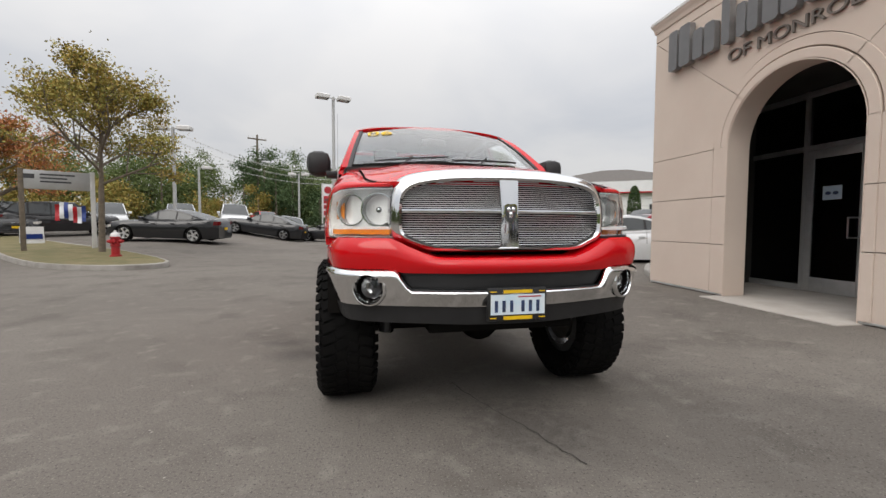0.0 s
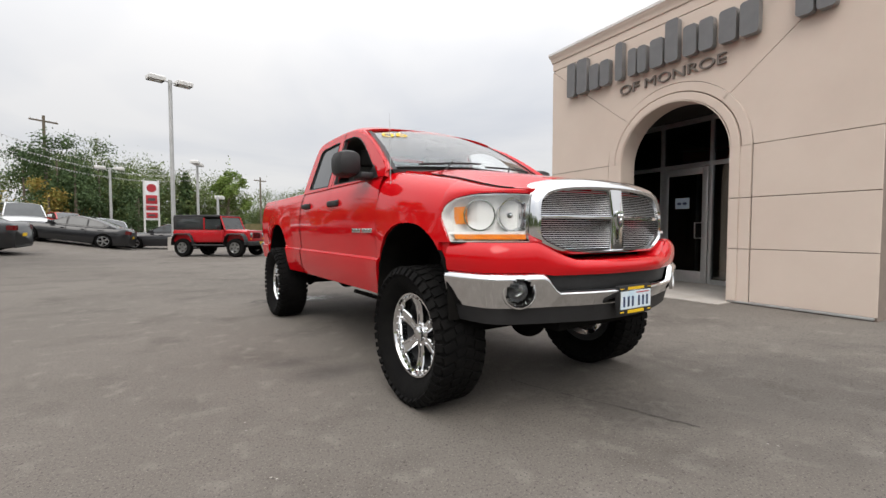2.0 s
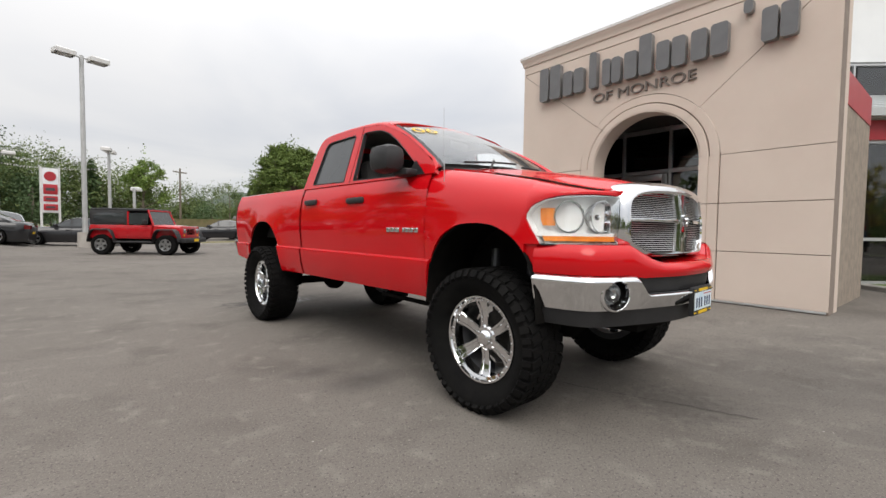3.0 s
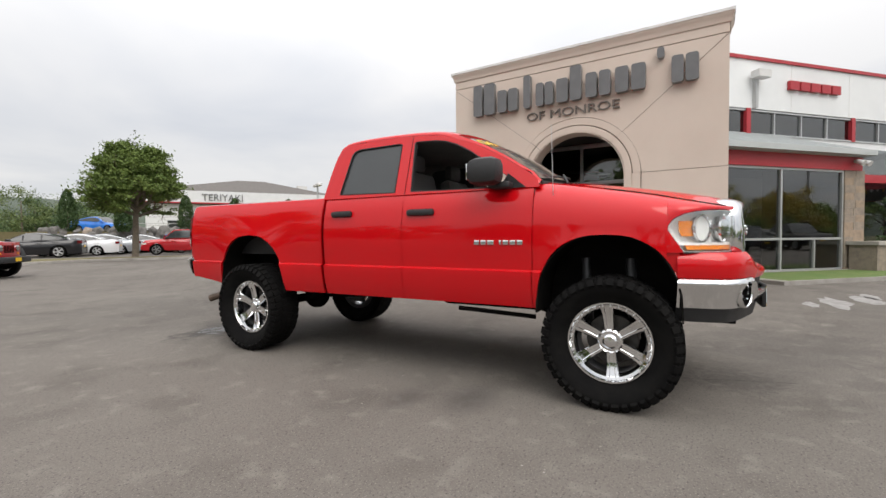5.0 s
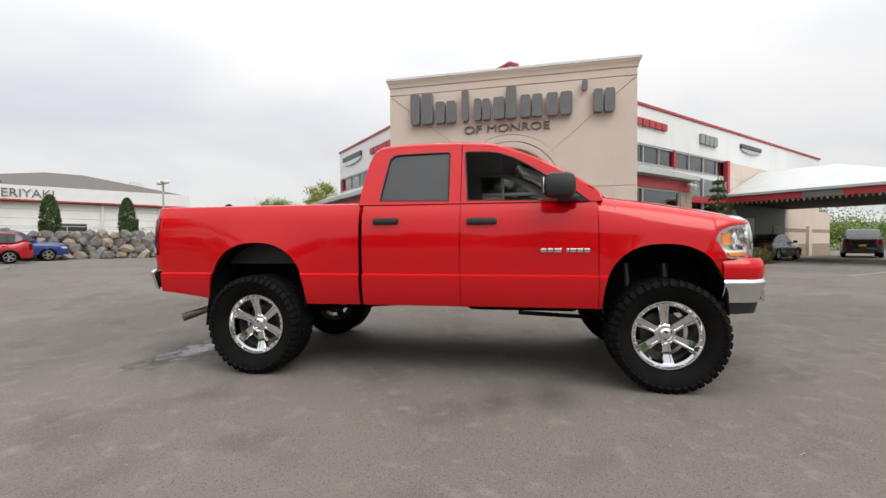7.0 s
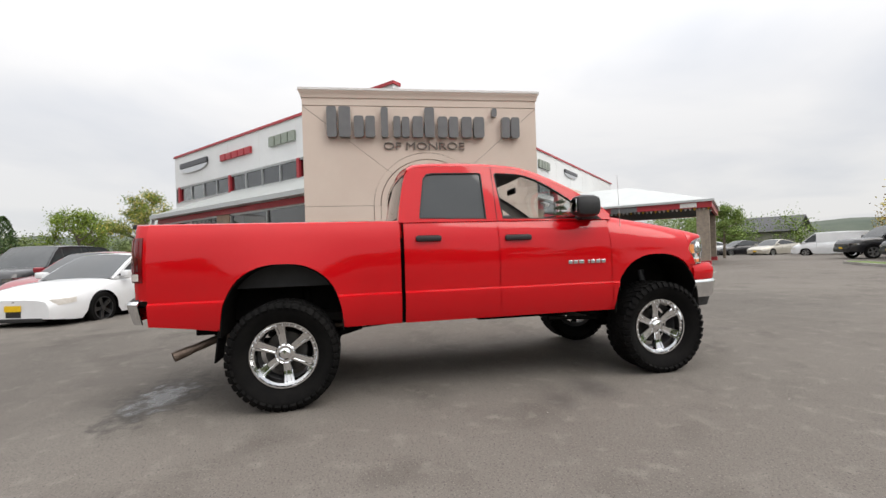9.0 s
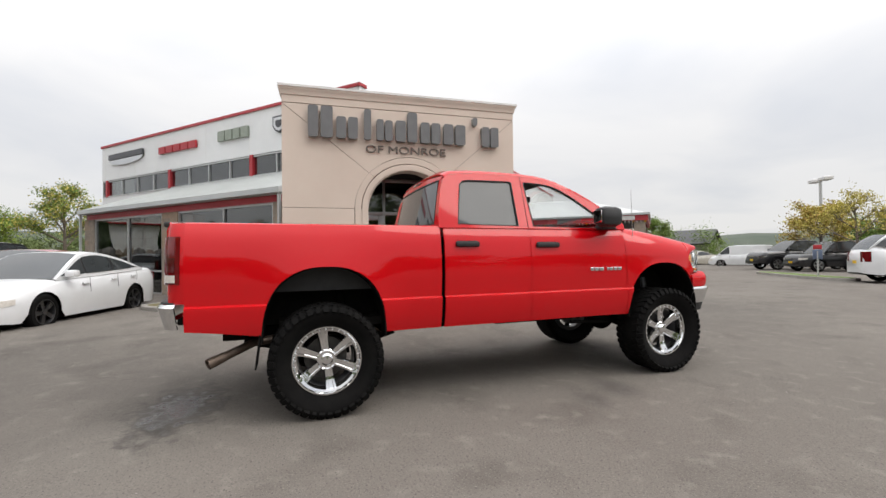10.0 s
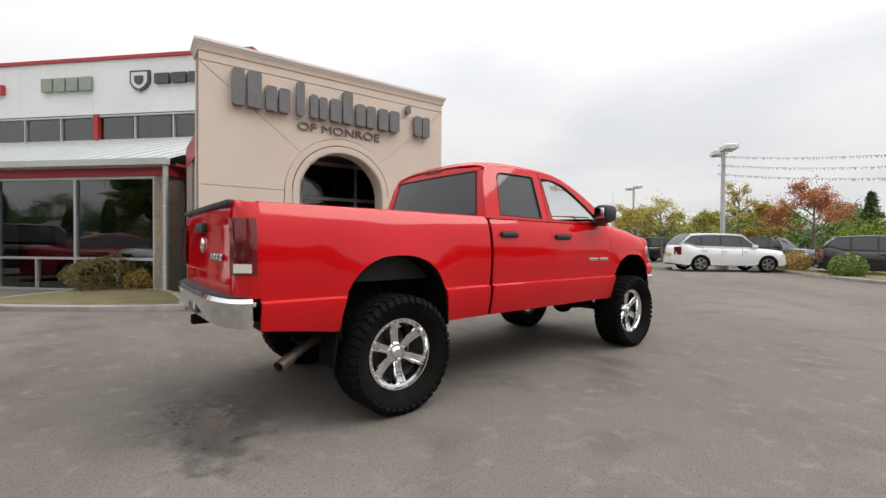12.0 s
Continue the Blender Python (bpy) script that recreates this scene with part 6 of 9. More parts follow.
    for y0, y1 in ((-0.62, -0.02), (0.0, 0.60)):
        bm = BM()
        p = [Vector(ws(k / 0.84, 0.055 + 0.06 * (k - y0) / (y1 - y0), 0.02)) for k in span(y0, y1, 7)]
        for q, w in zip(p, p[1:]):
            add_cyl(bm, q, w, 0.008, seg=6)
        add_cyl(bm, Vector(ws((y0 + 0.2) / 0.84, -0.03, 0.015)), p[3] + Vector((0.01, 0, 0.015)), 0.009, seg=6)
        part("wiper", bm, BLACKPL, truck, "black windscreen wiper")
    # rear window and wall
    def rg(u, v, o=0.0):
        return (-0.795 + 0.085 * v - 0.03 * (1 - u * u) - o, (0.80 - 0.10 * v) * u, 1.575 + 0.43 * v)
    rows = [[(-0.79 - 0.03 * (1 - u * u), 0.885 * u, 1.40), (-0.795 - 0.03 * (1 - u * u), 0.88 * u, 1.57)] for u in span(-1, 1, 15)]
    lined(part("cab_back", gridm(rows, thick=0.02), PAINT, truck))
    for s in (1, -1):
        rows = [[(lambda q: (q[0], q[1], q[2]))(rg(s * 0.93, v)), (spline([(p[1], p[0]) for p in top[:5]], 1.545 + 0.47 * v), s * ys(1.545 + 0.47 * v), 1.545 + 0.47 * v)] for v in span(0, 1, 9)]
        lined(part("rear_pillar", gridm(rows, thick=0.012), PAINT, truck))
    rows = [[rg(u, 1.0), (-0.695 - 0.03 * (1 - u * u), 0.735 * u, 2.035 + 0.035 * (1 - u * u))] for u in span(-1, 1, 15)]
    part("rear_header", gridm(rows, thick=0.012), PAINT, truck)
    bm = gridm([[rg(u, v) for u in span(-0.95, 0.95, 15)] for v in span(0, 1, 7)])
    bmesh.ops.solidify(bm, geom=list(bm.faces), thickness=0.005)
    w = part("rear_window", bm, TINT, truck, "dark rear window")
    w.visible_shadow = False
    bm = BM()
    for u0, u1, v0, v1 in ((-0.96, 0.96, -0.01, 0.025), (-0.96, 0.96, 0.975, 1.01)):
        add_grid(bm, [[rg(u, v, 0.004) for u in span(u0, u1, 15)] for v in (v0, v1)])
    for u in (-0.95, 0.95):
        add_grid(bm, [[rg(u + d, v, 0.004) for d in (-0.012, 0.012)] for v in span(0, 1, 7)])
    bmesh.ops.solidify(bm, geom=list(bm.faces), thickness=0.002)
    part("rear_window_seal", bm, BLACKPL, w)
    part("brake_lamp", boxm(-0.735, -0.70, -0.14, 0.14, 2.052, 2.072, bevel=0.005), REDLENS, truck, "red high brake lamp")


def build_side_fittings():
    for s in (1, -1):
        for x0, x1, z in ((-0.655, -0.42, 1.386), (0.18, 0.44, 1.376)):
            y = lerp(SIDE_Y, z)
            bm = boxm(x0, x1, -s * (y - 0.01), -s * (y + 0.034), z - 0.026, z + 0.026, bevel=0.018)
            h = part("door_handle", bm, BLACKPL, truck, "black pull handle")
            part("handle_recess", boxm(x0 + 0.02, x1 - 0.02, -s * (y - 0.012), -s * (y + 0.004), z - 0.036, z + 0.03, bevel=0.005), UNDER, h)
        # chrome name badge as plain blocks
        for i, (x, w) in enumerate(((0.80, 0.045), (0.855, 0.045), (0.91, 0.055), (1.005, 0.02), (1.035, 0.045), (1.09, 0.045), (1.145, 0.045))):
            part("badge_block", boxm(x, x + w, -s * 0.946, -s * 0.962, 1.110, 1.145, bevel=0.004), CHROME, truck, "chrome badge block")
        # folding mirror on its arm
        bm = boxm(0.815, 1.065, -s * 0.965, -s * 1.155, 1.55, 1.75, bevel=0.062)
        mr = part("door_mirror", bm, BLACKPL, truck, "large black door mirror")
        part("mirror_glass", boxm(0.810, 0.820, -s * 1.00, -s * 1.12, 1.59, 1.71, bevel=0.004), CHROME, mr, "mirror glass")
        bm = BM()
        add_box(bm, 0.93, 1.10, -s * 0.87, -s * 1.0, 1.53, 1.58, 0.015)
        f = bm.faces.new([bm.verts.new((x, -s * y, z)) for x, y, z in ((0.985, 0.905, 1.535), (1.20, 0.905, 1.535), (1.05, 0.872, 1.655))])
        bmesh.ops.solidify(bm, geom=[f], thickness=0.012)
        part("mirror_arm", bm, BLACKPL, mr)
    bm = BM()
    add_cyl(bm, (1.40, -0.905, 1.385), (1.40, -0.90, 1.43), 0.014, 0.009, 10)
    add_cyl(bm, (1.40, -0.90, 1.43), (1.385, -0.90, 1.97), 0.003, 0.0018, 8)
    part("antenna", bm, BRIGHT, truck, "thin whip antenna")
    part("fuel_door", gridm([[(-2.34 + 0.1 * math.cos(a) * k, 0.951 + 0.004, 1.33 + 0.1 * math.sin(a) * k) for a in span(0, 2 * math.pi, 17)] for k in (0.05, 1)], thick=0.004), PAINT, truck)
    # mud flaps
    for s in (1, -1):
        rows = [[(-2.275 - 0.05 * k, -s * y, 0.82 - 0.40 * k) for y in (0.70, 0.945)] for k in span(0, 1, 5)]
        part("mud_flap", gridm(rows, thick=0.012), RUBBER, truck, "black rubber mud flap")


def build_running_gear():
    for s in (1, -1):
        part("frame_rail", boxm(-2.6, 2.45, s * 0.40, s * 0.50, 0.58, 0.69, bevel=0.006), UNDER, truck)
        bm = BM()
        for x, q in ((-1.785, (-1.2, 0.62)), (1.785, (1.15, 0.60))):
            add_cyl(bm, (x, s * 0.55, 0.40), (q[0], s * 0.47, q[1]), 0.028, seg=10)
        part("control_arm", bm, UNDER, truck)
        for x in (-1.60, 1.60, 1.92):
            bm = add_cyl(BM(), (x, s * 0.60, 0.42), (x - 0.04, s * 0.52, 1.0), 0.04, 0.035, 12)
            part("shock_absorber", bm, UNDER if x < 0 else SIGNDARK, truck)
        rows = [[(-1.785 + x, s * y, 0.56 - 0.10 * (1 - (x / 0.65) ** 2)) for y in (0.50, 0.57)] for x in span(-0.65, 0.65, 11)]
        part("leaf_spring", gridm(rows, thick=0.05), UNDER, truck)
        part("side_bar", add_cyl(BM(), (0.62, -s * 0.86, 0.595), (1.22, -s * 0.72, 0.545), 0.018, seg=8), UNDER, truck)
    for x in (-1.785, 1.785):
        bm = BM()
        add_cyl(bm, (x, -0.72, 0.455), (x, 0.72, 0.455), 0.05, seg=14)
        bmesh.ops.create_uvsphere(bm, u_segments=16, v_segments=10, radius=0.15, matrix=Matrix.Translation((x, 0.1 if x > 0 else 0, 0.45)))
        part("axle", bm, UNDER, truck, "dark axle with a differential")
    part("drive_shaft", add_cyl(BM(), (-1.7, 0, 0.48), (0.3, 0, 0.62), 0.045, seg=12), UNDER, truck)
    part("gearbox", boxm(0.1, 1.2, -0.18, 0.18, 0.50, 0.75, bevel=0.04), UNDER, truck)
    part("fuel_tank", boxm(-1.05, 0.1, 0.10, 0.72, 0.53, 0.70, bevel=0.03), UNDER, truck)
    part("skid_plate", boxm(1.95, 2.55, -0.42, 0.42, 0.55, 0.60, bevel=0.01), UNDER, truck)
    part("cross_member", boxm(1.45, 1.62, -0.5, 0.5, 0.50, 0.58, bevel=0.01), UNDER, truck)
    bm = BM()
    pts = [(-1.1, -0.5, 0.60), (-2.0, -0.56, 0.62), (-2.35, -0.66, 0.58), (-2.66, -0.84, 0.47)]
    for a, b in zip(pts, pts[1:]):
        add_cyl(bm, a, b, 0.034, seg=14, caps=False)
    add_lathe(bm, [(0.038, -0.13), (0.042, 0.0), (0.036, 0.0), (0.034, -0.12)], 16, Matrix.Translation(pts[-1]) @ (Vector(pts[-1]) - Vector(pts[-2])).to_track_quat("X", "Z").to_matrix().to_4x4())
    part("exhaust_pipe", bm, RUST, truck, "rusty exhaust tail pipe")


def build_wheels():
    R, HW, RR, LIP = 0.456, 0.165, 0.268, 0.086
    bm = BM()
    half = [(RR, LIP - 0.012), (RR + 0.010, LIP + 0.002), (RR + 0.026, LIP + 0.022), (0.332, 0.138), (0.368, 0.160), (0.398, 0.165), (0.424, 0.156), (R - 0.018, 0.132), (R - 0.012, 0.08)]
    prof = [(r, -x) for r, x in half] + [(R - 0.010, 0.0)] + half[::-1]
    add_lathe(bm, prof, 56)
    carcass, bm = bm, BM()
    for i in range(42):
        a = 2 * math.pi * i / 42
        for side in (-1, 1):
            for x, w, dl, da in ((0.108, 0.080, 0.047, 0.0), (0.034, 0.058, 0.044, 0.073)):
                q = Matrix.Rotation(a + da + (0.037 if side > 0 else 0), 4, "X") @ Matrix.Translation((side * x, 0, R - 0.012)) @ Matrix.Rotation(side * 0.3, 4, "Z")
                add_box(bm, -w / 2, w / 2, -dl / 2, dl / 2, -0.012, 0.007, 0, q)
            q = Matrix.Rotation(a + (0.037 if side > 0 else 0), 4, "X") @ Matrix.Translation((side * (HW - 0.008), 0, R - 0.036)) @ Matrix.Rotation(-side * 0.62, 4, "Y")
            add_box(bm, -0.012, 0.012, -0.022 if i % 2 else -0.016, 0.022 if i % 2 else 0.016, -0.03, 0.020, 0, q)
    bmesh.ops.recalc_face_normals(bm, faces=bm.faces)

    def mesh_of(name, bm, material, ang=35):
        bmesh.ops.recalc_face_normals(bm, faces=bm.faces)
        me = bpy.data.meshes.new(name)
        bm.to_mesh(me), bm.free(), me.materials.append(material), smooth(me, ang)
        return me
    tread = mesh_of("tread", bm, RUBBER)
    tyre = mesh_of("tyre", carcass, RUBBER)
    bm = BM()
    add_lathe(bm, [(RR + 0.004, LIP - 0.02), (RR + 0.010, LIP + 0.004), (RR + 0.005, LIP + 0.012), (RR - 0.006, LIP + 0.011), (RR - 0.013, LIP - 0.003), (RR - 0.032, LIP - 0.010), (RR - 0.037, LIP - 0.04), (RR - 0.043, 0.012)], 56)
    rim = mesh_of("rim", bm, CHROME)
    bm = add_lathe(BM(), [(RR - 0.043, 0.013), (RR - 0.046, 0.0), (RR - 0.05, -LIP - 0.02), (RR + 0.004, -LIP - 0.01), (RR + 0.002, -LIP + 0.01)], 48)
    barrel = mesh_of("rim_barrel", bm, SIGNDARK)
    bm = BM()
    for i in range(30):
        a = 2 * math.pi * i / 30
        bmesh.ops.create_uvsphere(bm, u_segments=6, v_segments=4, radius=0.0052, matrix=Matrix.Translation((LIP - 0.004, (RR - 0.022) * math.cos(a), (RR - 0.022) * math.sin(a))))
    rivets = mesh_of("rivets", bm, BRIGHT)
    # one spoke: broad, flat-faced, with a shallow channel
    rows = []
    for r, w, x in ((0.035, 0.030, 0.034), (0.075, 0.032, 0.038), (0.12, 0.034, 0.036), (0.18, 0.038, 0.044), (0.226, 0.045, 0.062), (0.246, 0.048, 0.068)):
        rows.append([(x - 0.05, -w, r), (x - 0.004, -w, r), (x + 0.003, -w * 0.86, r), (x + 0.003, -w * 0.45, r), (x - 0.004, -w * 0.36, r), (x - 0.004, w * 0.36, r), (x + 0.003, w * 0.45, r), (x + 0.003, w * 0.86, r), (x - 0.004, w, r), (x - 0.05, w, r)])
    spoke = mesh_of("spoke", gridm(rows, closed=True), CHROME, 25)
    bm = BM()
    add_lathe(bm, [(0.085, -0.02), (0.082, 0.034), (0.070, 0.042), (0.050, 0.043), (0.048, 0.060), (0.036, 0.068), (0.0005, 0.072)], 30)
    hub = mesh_of("hub_cap", bm, CHROME, 25)
    bm = BM()
    add_lathe(bm, [(0.0005, -0.06), (0.17, -0.06), (0.175, -0.07), (0.175, -0.10), (0.06, -0.12), (0.0005, -0.12)], 32)
    disc = mesh_of("brake_disc", bm, mat("brake_iron", (0.10, 0.095, 0.09), 0.5, 0.7, col2=(0.06, 0.055, 0.05), scale=10), 30)
    bm = BM()
    for i in range(6):
        a = 2 * math.pi * (i + 0.5) / 6
        add_cyl(bm, (-0.01, 0.062 * math.cos(a), 0.062 * math.sin(a)), (0.046, 0.062 * math.cos(a), 0.062 * math.sin(a)), 0.009, 0.008, 6)
    lugs = mesh_of("lug_nuts", bm, CHROME)
    for x, out, turn in ((-1.785, 0.875, 0.14), (1.785, 0.845, 0.08)):
        for s in (1, -1):
            t = new("tyre", tyre)
            t.parent = truck
            t["label"] = "chunky black mud-terrain tyre"
            t.matrix_local = Matrix.Translation((x, -s * out, 0.449)) @ pose(0, 0, 0, rz=-90 * s) @ Matrix.Rotation(turn * s, 4, "X")
            for nm, me, lb in (("rim", rim, "deep chrome rim"), ("rim_barrel", barrel, "dark inner rim barrel"), ("hub_cap", hub, ""), ("brake_disc", disc, ""), ("lug_nuts", lugs, ""), ("rivets", rivets, ""), ("tread", tread, "")):
                o = new(nm, me)
                o.parent = t
                if nm in ("lug_nuts", "rivets", "tread"):
                    tagged(o, kind="stuff")
                if lb:
                    o["label"] = lb
            for i in range(6):
                o = new("spoke", spoke)
                o.parent = t
                o.matrix_local = Matrix.Rotation(math.pi / 3 * i, 4, "X")


def build_interior():
    for y, nm in ((-0.40, "seat"), (0.40, "seat")):
        for x, zt in ((0.02, 1.80), (-0.66, 1.72)):
            w = 0.25 if x > 0 else 0.3
            b = part("seat", boxm(x + 0.02, x + 0.52, y - w, y + w, 0.95, 1.12, bevel=0.05), SEATGREY, truck, "grey cloth seat")
            bm = boxm(-0.07, 0.07, y - w, y + w, 0, zt - 1.08, bevel=0.05)
            bm.transform(pose(x + 0.05, 0, 1.08, ry=-10))
            part("backrest", bm, SEATGREY, b)
            if x > 0:
                part("headrest", boxm(x - 0.14, x - 0.04, y - 0.13, y + 0.13, 1.80, 1.97, bevel=0.04), SEATGREY, b)
    part("dashboard", boxm(0.98, 1.32, -0.80, 0.80, 1.18, 1.53, bevel=0.06), DASH, truck, "dark dashboard")
    bm = BM()
    q = pose(0.86, 0.40, 1.44, ry=-62)
    prev = None
    rows = []
    for i in range(28):
        a = 2 * math.pi * i / 28
        rows.append([q @ Vector(((0.185 + 0.016 * math.cos(b)) * math.cos(a), (0.185 + 0.016 * math.cos(b)) * math.sin(a), 0.016 * math.sin(b))) for b in span(0, 2 * math.pi * 7 / 8, 8)])
    add_grid(bm, rows + [rows[0]], True)
    for a in (0.3, 2.84, 4.71):
        add_cyl(bm, q @ Vector((0, 0, -0.02)), q @ Vector((0.18 * math.cos(a), 0.18 * math.sin(a), 0)), 0.018, 0.014, 8)
    add_cyl(bm, q @ Vector((0, 0, -0.2)), q @ Vector((0, 0, 0.0)), 0.05, 0.06, 14)
    part("steering_wheel", bm, DASH, truck, "dark steering wheel")
    part("rear_view_mirror", boxm(0.60, 0.63, -0.12, 0.12, 1.90, 1.97, bevel=0.015), BLACKPL, truck, "interior mirror")
    part("centre_console", boxm(0.05, 0.55, -0.13, 0.13, 0.95, 1.22, bevel=0.03), DASH, truck)
    for s in (1, -1):
        part("door_card", boxm(-0.75, 1.2, s * 0.79, s * 0.80, 0.80, 1.53), LINER, truck)
    part("cabin_floor", boxm(-0.78, 1.2, -0.79, 0.79, 0.80, 0.86), DASH, truck)


build_truck_body()
build_tailgate()
build_front_end()
build_rear_bumper()
build_cab()
build_side_fittings()
build_running_gear()
build_wheels()
build_interior()

# ---- parked vehicles ----
def car_paint(name, col, metal=0.0):
    return mat(name, col, 0.35, metal, coat=1.0, spec=0.2, col2=tuple(c * 0.9 for c in col), scale=1.5)


P_WHITE = car_paint("white_car_paint", (0.74, 0.75, 0.76))
P_GREY = car_paint("dark_grey_car_paint", (0.013, 0.0135, 0.015), 0.0)
P_BLACK = car_paint("black_car_paint", (0.012, 0.012, 0.014))
P_RED = car_paint("red_car_paint", (0.42, 0.008, 0.014))
P_MAROON = car_paint("maroon_car_paint", (0.26, 0.02, 0.03))
P_BLUE = car_paint("blue_car_paint", (0.015, 0.04, 0.20))
P_SILVER = car_paint("silver_car_paint", (0.36, 0.38, 0.40), 0.5)
P_BEIGE = car_paint("beige_car_paint", (0.46, 0.43, 0.37), 0.3)
RIMGREY = mat("alloy_rim", (0.45, 0.455, 0.46), 0.3, 0.9, rvar=0.08, scale=14)
RIMBRIGHT = mat("polished_alloy_rim", (0.80, 0.80, 0.80), 0.22, 0.6, rvar=0.08, scale=14)
RIMDARK = mat("dark_alloy_rim", (0.12, 0.12, 0.125), 0.3, 0.9, rvar=0.08, scale=14)

KINDS = {
    # length, width, wheel radius, front axle, rear axle, sill, belt line, bonnet/boot line, roof
    "sedan": dict(L=4.88, W=1.87, r=0.335, xf=1.47, xr=-1.27, sill=0.20, top=[(-2.44, 0.88), (-2.36, 0.98), (-1.75, 1.05), (-1.2, 1.02), (0.0, 0.96), (0.75, 0.93), (1.2, 0.90), (1.8, 0.82), (2.2, 0.72), (2.44, 0.58)],
                  a=1.12, b=0.28, c=-0.75, d=-1.75, roof=1.445, pillars=(0.30, -0.62, -1.35)),
    "muscle": dict(L=5.04, W=1.90, r=0.36, xf=1.60, xr=-1.45, sill=0.21, top=[(-2.52, 0.90), (-2.42, 1.05), (-1.9, 1.09), (-1.2, 1.04), (0.0, 0.98), (0.8, 0.97), (1.3, 0.95), (2.0, 0.88), (2.35, 0.80), (2.52, 0.60)],
                   a=1.0, b=0.12, c=-0.85, d=-1.85, roof=1.48, pillars=(0.15, -0.68, -1.4)),
    "suv": dict(L=4.82, W=1.94, r=0.375, xf=1.50, xr=-1.415, sill=0.30, top=[(-2.41, 1.00), (-2.36, 1.12), (-1.5, 1.14), (0.0, 1.10), (0.9, 1.08), (1.35, 1.06), (1.95, 1.00), (2.25, 0.92), (2.41, 0.62)],
                a=1.12, b=0.45, c=-1.75, d=-2.28, roof=1.76, pillars=(0.38, -0.5, -1.35)),
    "van": dict(L=4.75, W=1.83, r=0.32, xf=1.42, xr=-1.5, sill=0.22, top=[(-2.37, 1.05), (-2.3, 1.12), (0.0, 1.12), (1.2, 1.06), (1.7, 0.98), (2.15, 0.85), (2.37, 0.6)],
                a=1.75, b=0.85, c=-2.2, d=-2.34, roof=1.86, pillars=(0.75,), closed=True),
    "pickup": dict(L=5.8, W=2.02, r=0.40, xf=1.85, xr=-1.72, sill=0.40, top=[(-2.9, 1.30), (-2.85, 1.36), (-0.9, 1.34), (0.0, 1.24), (1.0, 1.24), (1.4, 1.22), (2.3, 1.14), (2.7, 1.06), (2.9, 0.70)],
                   a=1.35, b=0.62, c=-0.65, d=-0.95, roof=1.90, pillars=(0.55, -0.1)),
}


def car_half_width(k, x):
    h = k["W"] / 2
    u = abs(x) / (k["L"] / 2)
    return h * (1 - 0.03 * u**2 - 0.24 * max(0.0, (u - 0.80) / 0.20) ** 2.2)


